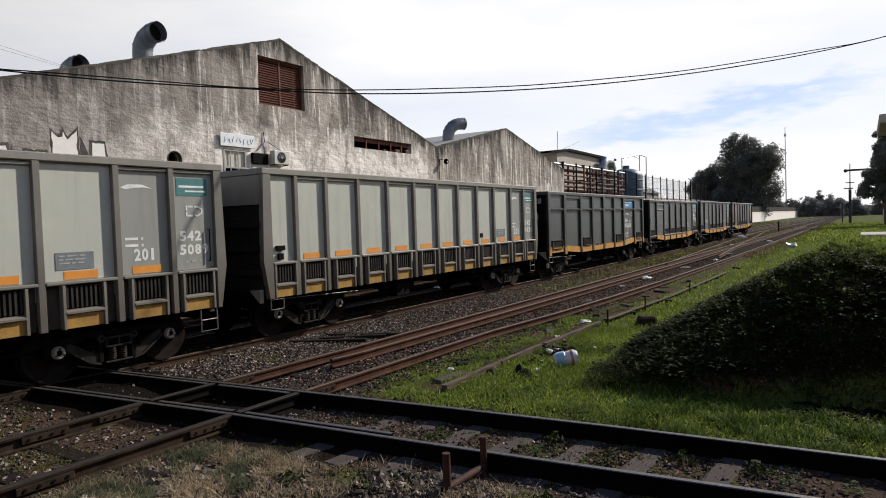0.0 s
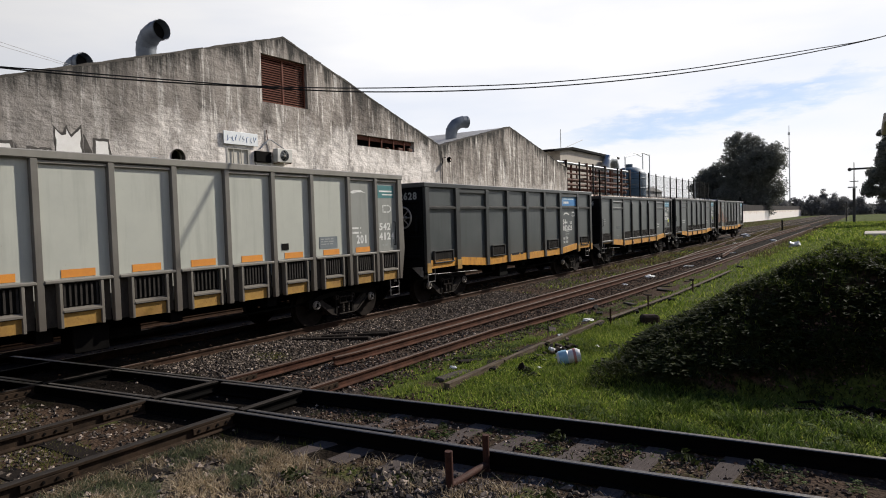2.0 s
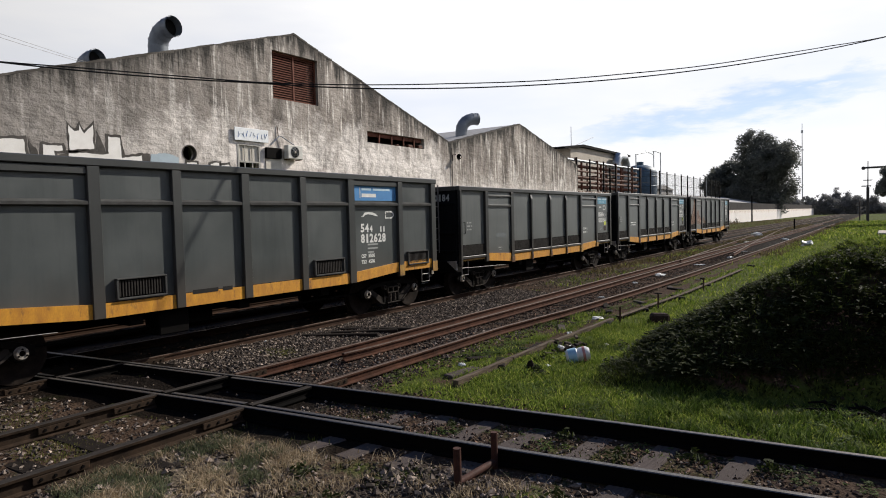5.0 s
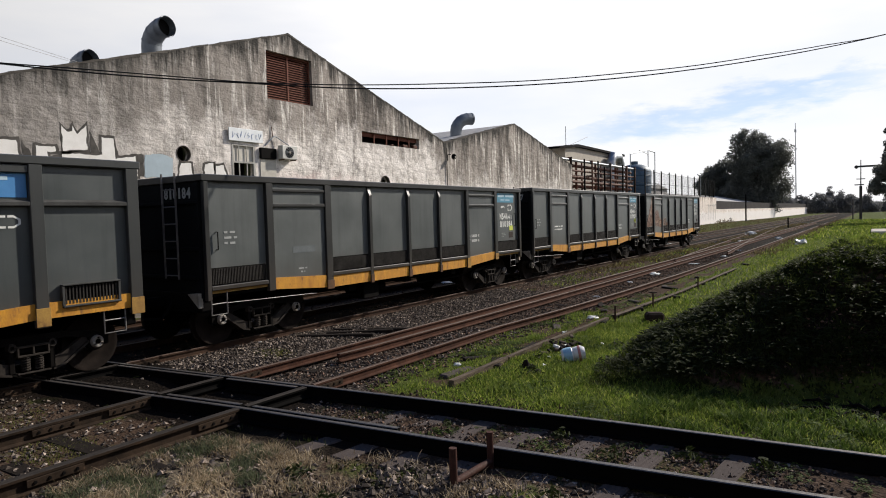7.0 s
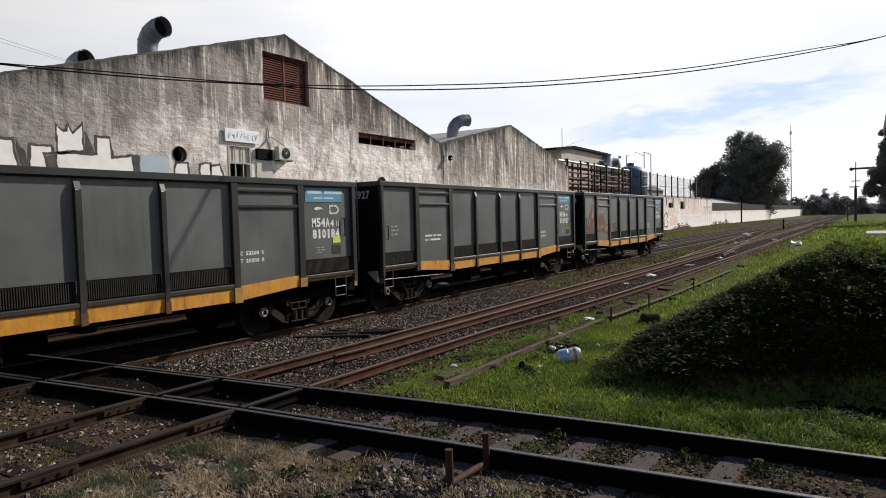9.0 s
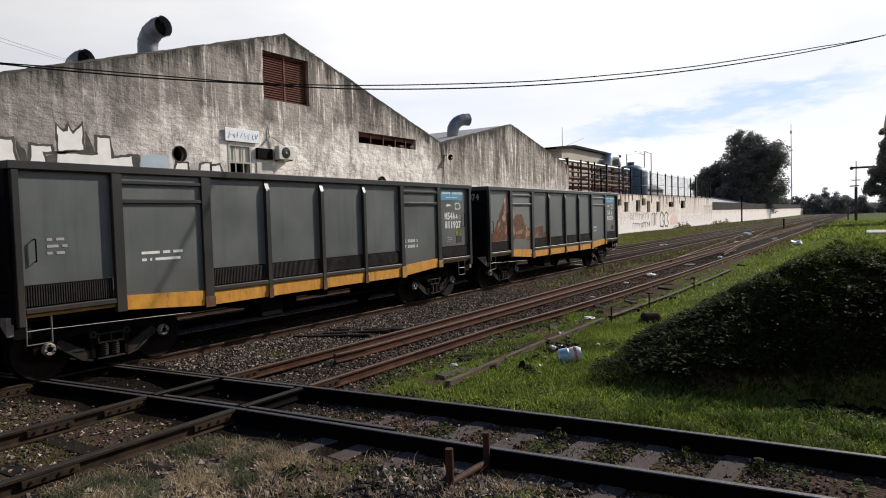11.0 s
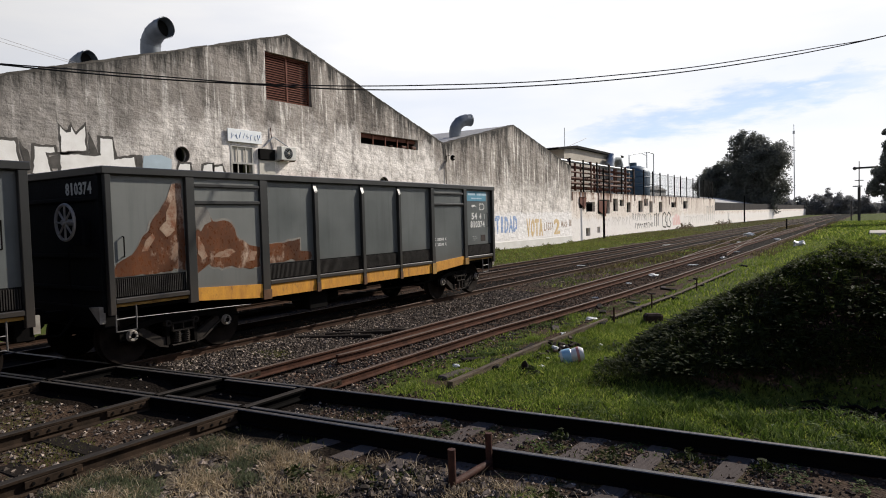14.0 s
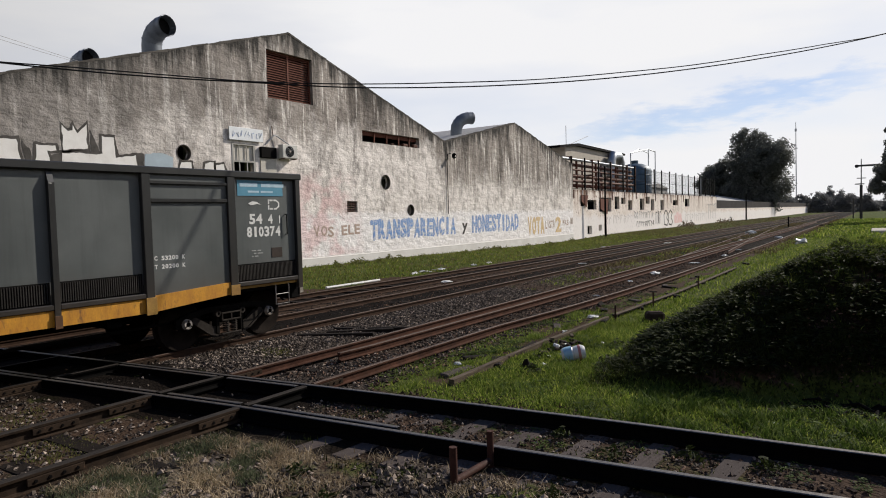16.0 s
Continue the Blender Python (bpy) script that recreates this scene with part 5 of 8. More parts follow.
def wall_grille():
    t = thing("air_brick", "small rusty iron grille in the wall", "grille")
    for i in range(5):
        z = 2.86 + 0.13 * i
        part("bar", Build().box(27.9, 28.78, WALL_Y + 0.08, WALL_Y + 0.13, z, z + 0.045), M_PIPE, t)
    for i in range(3):
        part("bar", Build().box(28.1 + 0.22 * i, 28.14 + 0.22 * i, WALL_Y + 0.14, WALL_Y + 0.16, 2.82, 3.44), M_PIPE, t)
    for n, (x, z, r) in enumerate(((17.57, 5.45, 0.36), (31.45, 4.6, 0.45), (33.95, 2.9, 0.36))):
        c = thing("pipe_sleeve", "thin round pipe sleeve through the wall", "pipe sleeve", "pipe sleeves in the wall")
        part("ring", Build().lathe([(r, -0.02), (r, 0.2), (r - 0.03, 0.2), (r - 0.03, -0.02), (r, -0.02)], (x, WALL_Y, z), "y", 24), M_COPING, c, smooth=True)
    l = thing("wall_lamp", "small black lamp on an iron bracket", "lamp")
    part("bracket", Build().tube([(38.45, WALL_Y - 0.005, 6.35), (38.45, WALL_Y - 0.02, 6.75), (38.6, WALL_Y - 0.2, 6.78)], 0.03, 6), M_BLACK, l)
    part("shade", Build().lathe([(0.06, 0.12), (0.1, 0.1), (0.2, -0.1), (0.19, -0.1), (0.09, 0.09)], (38.85, WALL_Y - 0.35, 6.62), "x", 12), M_BLACK, l)


louvre()
slot_bars()
window()
air_conditioner()
wall_grille()


def elbow(name, label, x, y, z, r, rise, reach, turn):
    """A gooseneck roof vent of sheet-metal rings, open at its mouth."""
    t = thing(name, label, "roof vent", "roof vents", at=pose(x, y, z, 0, 0, turn))
    path = [Vector((0, 0, -1.2)), Vector((0, 0, rise * 0.4))]
    for k in range(1, 7):
        a = math.pi / 2 * k / 6 * 1.05
        path.append(Vector((reach * (1 - math.cos(a)), 0, rise * 0.4 + (rise * 0.6) * math.sin(a))))
    path.append(path[-1] + (path[-1] - path[-2]).normalized() * 0.25 * r)
    part("duct", Build().tube(path, r, 20, False).tube(path[::-1], r - 0.03, 20, False), M_DUCT, t, smooth=True)
    rim = path[-1]
    d = (path[-1] - path[-2]).normalized()
    part("rim", Build().tube([rim - d * 0.08, rim + d * 0.02], r + 0.03, 20, False), M_DUCT, t, smooth=True)
    for k in (2, 4, 6):
        d = (path[k + 1] - path[k]).normalized()
        part("seam", Build().tube([path[k] - d * 0.03, path[k] + d * 0.03], r + 0.015, 20, False), M_DUCT, t)
    # near-black disc stands in for the shade inside the duct
    back, d = path[6], (path[7] - path[6]).normalized()
    part("shade_disc", Build().tube([back, back + d * 0.03], r - 0.035, 16), M_DARK, t)


elbow("roof_vent", "large grey gooseneck roof vent with a dark mouth", 17.75, 27.0, 9.9, 0.43, 1.2, 0.9, -86)
elbow("roof_vent", "grey gooseneck roof vent behind the gable edge", 14.95, 28.0, 8.4, 0.42, 0.95, 0.6, -78)
elbow("roof_vent", "grey gooseneck roof vent in the roof valley", 43.2, 27.0, 8.3, 0.45, 1.75, 1.25, -25)


def text_mesh(body, size, material, width=None, bold=0.02):
    """Letters as a thin mesh, set upright, facing -y; width scales them to a length."""
    cu = bpy.data.curves.new("text", "FONT")
    cu.body, cu.size, cu.extrude, cu.resolution_u, cu.offset = body, size, 0.0008, 2, size * bold
    ob = bpy.data.objects.new("text", cu)
    scene.collection.objects.link(ob)
    bpy.context.view_layer.update()
    me = bpy.data.meshes.new_from_object(ob.evaluated_get(bpy.context.evaluated_depsgraph_get()))
    bpy.data.objects.remove(ob)
    w = max(v.co.x for v in me.vertices) - min(v.co.x for v in me.vertices)
    k = width / w if width else 1.0
    lo = min(v.co.x for v in me.vertices)
    for v in me.vertices:
        v.co = Vector(((v.co.x - lo) * k, -v.co.z, v.co.y))
    me.materials.clear()
    me.materials.append(material)
    return me


def wall_writing():
    """Painted slogans and tags on the wall, flat paint a few millimetres proud."""
    def word(body, x0, x1, z, tall, mat, label):
        t = thing("painted_slogan", label, "graffiti", "slogans on the wall")
        n = len(body)
        for i, ch in enumerate(body):
            if ch == " ":
                continue
            w = (x1 - x0) / n
            me = text_mesh(ch, tall * 1.38, mat, w * (0.86 if ch not in "I" else 0.3), 0.03)
            ob = part("letter", me, None, t)
            ob.matrix_basis = pose(x0 + w * i + (0.25 * w if ch == "I" else 0), WALL_Y - 0.006, z + random.uniform(-0.06, 0.06), 0, random.uniform(-3, 3), 0)
            if mat in (M_INK_BLACK, M_INK_BROWN):
                continue
            # broad brush: a second, offset pass
            ob2 = part("letter", me, None, t)
            ob2.matrix_basis = pose(x0 + w * i + 0.07 + (0.25 * w if ch == "I" else 0), WALL_Y - 0.009, z + random.uniform(0.0, 0.1), 0, random.uniform(-3, 3), 0)
    word("TRANSPARENCIA", 29.85, 39.3, 1.2, 1.15, M_INK_BLUE, "faded blue painted slogan reading TRANSPARENCIA")
    word("y", 40.1, 41.0, 1.35, 0.8, M_INK_BLACK, "small black painted letter y")
    word("HONESTIDAD", 41.5, 49.1, 1.2, 1.25, M_INK_BLUE, "faded blue painted slogan reading HONESTIDAD")
    word("VOS ELE", 25.2, 29.0, 1.55, 0.55, M_INK_BROWN, "thin brown scrawl reading VOS ELE")
    word("VOTA", 50.8, 54.2, 0.7, 1.45, M_INK_SAND, "faded orange painted slogan reading VOTA")
    word("LISTA", 54.4, 56.5, 1.15, 0.7, M_INK_BROWN, "small brown painted slogan reading LISTA")
    word("2", 56.6, 58.1, 0.8, 1.35, M_INK_SAND, "large orange painted figure 2")
    word("MAS", 58.3, 59.8, 1.35, 0.5, M_INK_BROWN, "small brown painted slogan reading MAS")
    t = thing("painted_slogan", "faint brown painted word that cannot be read", "graffiti", "slogans on the wall")
    for i in range(6):
        b = Build().box(60.2 + 0.11 * i, 60.26 + 0.11 * i, WALL_Y - 0.008, WALL_Y - 0.003, 1.35, 2.0 - 0.05 * (i % 2))
        part("mark", b, M_INK_BROWN, t)
    t = thing("painted_tag", "large white block tag with black outline", "graffiti")
    shapes = [[(10.0, 5.43), (10.98, 5.5), (11.15, 4.4), (10.0, 4.4)],
              [(11.61, 5.35), (12.28, 5.36), (12.29, 5.18), (11.99, 5.14), (12.14, 4.4), (11.55, 4.4)],
              [(12.52, 6.14), (12.71, 5.93), (12.89, 5.95), (12.94, 6.16), (13.07, 5.88), (13.18, 5.97), (13.43, 6.25), (13.44, 5.34), (12.57, 5.24)],
              [(14.01, 5.84), (14.46, 5.85), (14.53, 5.05), (15.36, 5.21), (15.41, 4.4), (12.48, 4.4), (12.5, 5.12), (13.98, 5.17)],
              [(17.41, 5.05), (17.91, 5.05), (18.0, 4.4), (17.28, 4.4)], [(18.6, 5.04), (19.08, 5.12), (19.11, 4.4), (18.58, 4.4)], [(19.22, 5.0), (19.6, 5.1), (19.85, 4.4), (19.17, 4.4)]]
    def ragged(outline):
        out = []
        for (xa, za), (xb, zb) in zip(outline, outline[1:] + outline[:1]):
            n = max(int(math.hypot(xb - xa, zb - za) / 0.12), 1)
            for k in range(n):
                px, pz = xa + (xb - xa) * k / n, za + (zb - za) * k / n
                out.append((px + 0.055 * noise.noise((px * 4, pz * 4, 1.0)) + 0.03 * noise.noise((px * 12, pz * 12, 2.0)), pz + 0.055 * noise.noise((px * 4, pz * 4, 5.0)) + 0.03 * noise.noise((px * 12, pz * 12, 6.0))))
        return out
    for s in shapes:
        part("outline", Build().prism(ragged(inflate(s, 0.095)), WALL_Y - 0.005, WALL_Y - 0.002), M_INK_BLACK, t)
        part("fill", Build().prism(ragged(s), WALL_Y - 0.01, WALL_Y - 0.0065), M_INK_WHITE, t)
    for s in ([(13.56, 6.1), (13.85, 5.4), (13.9, 5.0), (13.55, 5.1)], [(11.12, 5.5), (11.3, 4.4), (11.5, 4.4), (11.45, 5.1)], [(12.1, 5.0), (12.4, 5.1), (12.4, 4.6), (12.2, 4.6)], [(15.45, 5.3), (15.7, 5.3), (15.7, 4.4), (15.45, 4.4)]):
        part("shade", Build().prism(ragged(s), WALL_Y - 0.009, WALL_Y - 0.006), M_INK_BLACK, t)
    part("fill", Build().prism(ragged([(15.76, 5.3), (16.62, 5.36), (17.04, 5.22), (17.01, 4.4), (15.72, 4.4)]), WALL_Y - 0.014, WALL_Y - 0.011), M_PALE_BLUE, t, "pale blue painted patch")
    # scrawl that cannot be read, along the yard wall
    s = thing("painted_scrawl", "grey unreadable scrawl on the yard wall", "graffiti")
    rng = random.Random(12)
    def stroke(pts, half, mat, deep):
        b = Build()
        for n, ((xa, za), (xb, zb)) in enumerate(zip(pts, pts[1:])):
            d = Vector((xb - xa, zb - za)).normalized() * half
            b.prism([(xa - d.y, za + d.x), (xb - d.y, zb + d.x), (xb + d.y, zb - d.x), (xa + d.y, za - d.x)], WALL_Y + 0.012 - deep - 0.0004 * n, WALL_Y + 0.017 - deep - 0.0004 * n)
        part("mark", b, mat, s)
    # runs of zigzag letters, in two lines where the scrawl is densest
    for x0, x1, z0, z1, pitch, half, mat in ((80.5, 88.6, 1.45, 2.45, 0.95, 0.06, M_INK_GREY), (81.5, 89.0, 0.45, 1.2, 0.9, 0.06, M_INK_BLACK), (90.0, 93.0, 0.5, 2.4, 1.0, 0.1, M_INK_BLACK),
                                             (106.5, 122.0, 0.5, 1.9, 1.5, 0.06, M_INK_FAINT), (123.5, 130.0, 0.6, 3.6, 1.6, 0.08, M_INK_GREY), (70.0, 79.5, 1.0, 2.1, 1.3, 0.05, M_INK_FAINT)):
        x, k = x0, 0
        while x < x1:
            w = pitch * rng.uniform(0.55, 0.85)
            pts = [(x + w * rng.uniform(0, 0.3), z0 + rng.uniform(0, 0.2)), (x + w * rng.uniform(0, 0.4), z1 - rng.uniform(0, 0.2)), (x + w, z1 - rng.uniform(0, 0.5)), (x + w * rng.uniform(0.3, 0.7), (z0 + z1) / 2), (x + w * rng.uniform(0.8, 1.0), z0 + rng.uniform(0, 0.3))]
            stroke(pts[:rng.randint(3, 5)], half, mat, 0.0)
            x += pitch
    # bulging outlined tag and a pink patch beside it
    for dx in (0.0, 2.4):
        stroke([(94.4 + dx, 0.5), (94.2 + dx, 1.9), (95.2 + dx, 2.5), (96.3 + dx, 2.1), (95.6 + dx, 1.4), (96.5 + dx, 0.9), (95.9 + dx, 0.35), (94.4 + dx, 0.5)], 0.1, M_INK_BLACK, 0.003)
    part("patch", Build().prism([(100.0, 0.5), (104.6, 0.6), (104.2, 1.8), (102.5, 2.3), (101.0, 2.0), (99.8, 1.6)], WALL_Y + 0.01, WALL_Y + 0.016), M_INK_PINK, s, "faded pink painted patch")


def inflate(s, d):
    """An outline pushed outwards by d."""
    n = len(s)
    area = sum(s[i][0] * s[(i + 1) % n][1] - s[(i + 1) % n][0] * s[i][1] for i in range(n))
    k = 1 if area > 0 else -1
    out = []
    for i in range(n):
        a, b, c = Vector(s[i - 1]), Vector(s[i]), Vector(s[(i + 1) % n])
        e, f = (b - a).normalized(), (c - b).normalized()
        m = Vector((e.y + f.y, -e.x - f.x)) * k
        m = m.normalized() * d / max(0.6, m.length / 2)
        out.append((b.x + m.x, b.y + m.y))
    return out


M_INK_FAINT = worn("faint_wall_paint", (0.42, 0.38, 0.36), (0.66, 0.61, 0.58), 0.9, 0, 2.0, bump_strength=0)
M_INK_BROWN = worn("brown_wall_paint", (0.3, 0.19, 0.13), (0.55, 0.46, 0.4), 0.9, 0, 2.0, bump_strength=0)
M_INK_PINK = worn("pink_wall_paint", (0.72, 0.42, 0.4), (0.78, 0.62, 0.58), 0.9, 0, 1.0, rust=(0.8, 0.75, 0.72), rust_from=0.5, bump_strength=0)
M_INK_GREY = worn("grey_wall_paint", (0.2, 0.19, 0.18), (0.42, 0.39, 0.37), 0.9, 0, 2.0, bump_strength=0)
M_PALE_BLUE = worn("pale_blue_wall_paint", (0.42, 0.5, 0.55), (0.34, 0.4, 0.44), 0.9, 0, 2.0, bump_strength=0)
wall_writing()


# ---- yard beyond the factory ----
def yard():
    t = thing("wall_yard", "cream plaster yard wall with knocked-out openings and rust runs", "wall", kind="structure")
    y0, y1 = WALL_Y + 0.02, WALL_Y + 0.32
    x0, x1, top = 60.9, 131.0, 4.75
    holes = [(63.0, 64.6, 3.1, 4.25), (64.9, 67.5, 2.75, 3.75), (68.4, 72.2, 2.5, 4.05), (73.4, 75.0, 2.75, 4.2), (75.7, 77.3, 3.35, 4.1), (78.3, 79.8, 2.6, 3.8),
             (83.0, 84.8, 2.6, 4.05), (85.5, 87.3, 3.4, 4.3), (87.9, 89.4, 2.5, 4.0), (92.5, 94.2, 2.5, 3.95), (99.2, 102.0, 3.2, 3.95), (106.4, 109.3, 3.0, 4.2)]
    low = [(64.8, 66.0, 0.2, 1.05), (68.1, 69.0, 0.45, 1.1)]
    b = Build()
    cuts = sorted({x0, x1} | {v for h in holes + low for v in h[:2]})
    for xa, xb in zip(cuts, cuts[1:]):
        z = -0.5
        for h in sorted([h for h in holes + low if h[0] <= xa + 1e-6 and xb <= h[1] + 1e-6], key=lambda h: h[2]):
            b.box(xa, xb, y0, y1, z, h[2])
            z = h[3]
        b.box(xa, xb, y0, y1, z, top)
    part("wall", b, M_YARD, t)
    # black sheet stands in for shade behind the yard wall openings
    part("dark_sheet", Build().box(x0 + 0.2, x1 - 0.2, y1 + 0.7, y1 + 0.75, -0.3, 4.6), M_DARK, t, "black sheet for the unlit space behind the openings")
    # torn hatch plates hanging from two openings
    for xa, xb, za, zb in ((68.5, 70.6, 2.2, 3.9), (63.0, 64.4, 3.0, 4.2)):
        part("hatch_plate", Build().prism([(xa, za + 0.6), (xb, za), (xb + 0.4, zb), (xa, zb)], y0 - 0.12, y0 - 0.06), M_LOUVRE, t, "rusty hanging plate")
    # steel fence on top
    f = thing("fence", "rusty steel post fence with mesh on the yard wall", "fence")
    post = Build().box(-0.09, 0.09, -0.06, 0.06, 0, 3.3).mesh("post", M_BLACK)
    xs = [61.2, 64.7, 68.7, 72.6, 77.0, 81.5, 86.0, 90.1, 93.8, 98.1, 101.7, 105.5, 109.5, 113.9, 117.7, 122.2, 126.0, 129.5]
    for x in xs:
        part("post", post, None, f).matrix_basis = pose(x, y0 + 0.15, top - 0.003)
        part("foot", Build().box(x - 0.16, x + 0.16, y0 - 0.04, y0 - 0.003, top - random.uniform(0.5, 1.3), top), M_PIPE, f, "rusty foot plate") if x < 110 else None
    wire = Build()
    for x in np.arange(87.0, 130.6, 0.42):
        wire.box(x, x + 0.045, y0 + 0.14, y0 + 0.16, top, top + 3.0)
    for z in (0.1, 1.5, 3.0):
        wire.box(61.0, 130.6, y0 + 0.165, y0 + 0.185, top + z, top + z + 0.04)
    part("mesh", wire, M_BLACK, f, "thin rusty wire mesh")
    # pipe rack
    r = thing("pipe_rack", "rack of brown and bare metal process pipes behind the fence", "pipes")
    for i, (z, y, rad, m) in enumerate(((7.95, 26.0, 0.14, M_SHEET), (7.45, 26.4, 0.16, M_PIPE), (6.9, 26.0, 0.1, M_PIPE), (6.3, 26.3, 0.2, M_PIPE), (5.75, 26.0, 0.15, M_PIPE), (5.3, 26.4, 0.18, M_LOUVRE), (7.7, 27.4, 0.12, M_PIPE))):
        part("pipe", Build().tube([(61.2, y, z), (84.5, y, z + 0.05)], rad, 8), m, r)
    for x in (63, 69, 75, 81, 84.3):
        part("frame", Build().box(x, x + 0.15, 25.7, 25.85, 4.6, 8.2).box(x, x + 0.15, 26.9, 27.05, 4.6, 8.2).box(x, x + 0.15, 25.85, 26.9, 8.05, 8.2)
             .box(x, x + 0.15, 25.85, 26.9, 6.45, 6.6), M_PIPE, r)
    for x in (65.5, 71.2, 78):
        part("riser", Build().tube([(x, 26.2, 5.0), (x, 26.2, 7.9)], 0.13, 8), M_LOUVRE, r)
    k = thing("tank", "dark blue cylindrical tank with a domed top", "tank")
    part("shell", Build().lathe([(0.0, 5.0), (2.3, 5.0), (2.35, 8.3), (2.0, 8.9), (1.0, 9.3), (0.0, 9.4)], (95.4, 29.2, 0), "z", 28), M_TANK, k, smooth=True)
    part("manhole", Build().lathe([(0.5, 9.3), (0.5, 9.8), (0, 9.85)], (95.4, 29.2, 0), "z", 12), M_TANK, k)
    for z in (6.2, 7.6):
        part("hoop", Build().lathe([(2.37, z), (2.42, z + 0.05), (2.37, z + 0.1)], (95.4, 29.2, 0), "z", 28), M_TANK, k)
    part("leg", Build().box(92.8, 93.2, 28.2, 28.6, -0.3, 5.1).box(96.4, 96.8, 28.2, 28.6, -0.3, 5.1).box(92.8, 93.2, 30.0, 30.4, -0.3, 5.1).box(96.4, 96.8, 30.0, 30.4, -0.3, 5.1), M_PIPE, k)
    g = thing("tank_gantry", "thin steel gantry frame round the tank", "gantry")
    for x in (90.3, 98.8, 102.4):
        part("post", Build().tube([(x, 28.2, -0.3), (x, 28.2, 11.6 if x > 95 else 10.5)], 0.07, 6), M_SHEET, g)
    part("beam", Build().tube([(90.3, 28.2, 10.5), (98.8, 28.2, 11.6), (102.4, 28.2, 11.5)], 0.07, 6).tube([(91, 28.2, 10.5), (94, 28.2, 11.3), (98.8, 28.2, 11.0)], 0.05, 6), M_SHEET, g)
    d = thing("duct", "fat grey looped duct beside the tank", "duct")
    part("duct", Build().tube([(84.6, 29, 4), (84.6, 29, 9.1), (85.4, 29, 9.9), (87.6, 29, 9.9), (88.4, 29, 9.1), (88.5, 29, 4)], 0.6, 14), M_SHEET, d, smooth=True)
    part("flange", Build().tube([(84.6, 29, 8.4), (84.6, 29, 8.55)], 0.7, 14), M_SHEET, d)
    part("flange", Build().tube([(88.45, 29, 8.3), (88.45, 29, 8.45)], 0.7, 14), M_SHEET, d)
    c = thing("canopy", "dark flat canopy roof over a cream upper storey", "canopy")
    part("roof", Build().prism([(69.0, 10.05), (74.5, 10.72), (92.0, 10.6), (92.0, 10.33), (74.5, 10.42), (69.0, 9.85)], 29.5, 37), M_BLACK, c)
    part("storey", Build().prism([(71.5, -0.4), (90.5, -0.4), (90.5, 10.33), (74.5, 10.41), (71.5, 10.13)], 29.9, 37), M_CREAM, c)
    part("aerial", Build().tube([(73, 30, 10.5), (79, 30, 12.0)], 0.03, 5).tube([(72, 30, 10.4), (72, 30, 12.6)], 0.035, 5), M_ROOF, c)
    # shed behind the far part
    s = thing("shed", "low grey sheet-metal sheds behind the fence", "shed")
    for x0_, x1_, z in ((104, 113, 8.0), (114, 128, 7.4)):
        part("body", Build().box(x0_, x1_, 33, 45, -0.4, z - 0.8), M_ROOF, s)
        part("roof", Build().prism([(x0_ - 0.3, z - 0.8), (x1_ + 0.3, z - 0.8), ((x0_ + x1_) / 2, z)], 32.7, 45.3), M_ROOF, s)
    # long low wall beyond
    w = thing("wall_far", "long low whitewashed boundary wall with dark staining", "wall", kind="structure")
    part("wall", Build().box(131.0, 330, WALL_Y + 0.05, WALL_Y + 0.3, -0.6, 2.6), M_YARD, w)
    part("rail_fence", Build().box(131.2, 330, WALL_Y + 0.4, WALL_Y + 0.5, 2.6, 4.1), M_FAR, w, "dark fence above the wall")
    n = thing("factory_roof", "long pale low-pitched roof behind the boundary wall", "roof")
    part("roof", Build().prism([(30, 4.5), (40, 6.6), (50, 4.5)], 133, 240, "x"), M_ROOF, n)
    part("wall", Build().box(133.2, 239.8, 30.2, 49.8, -0.5, 4.5), M_FAR, n)


yard()


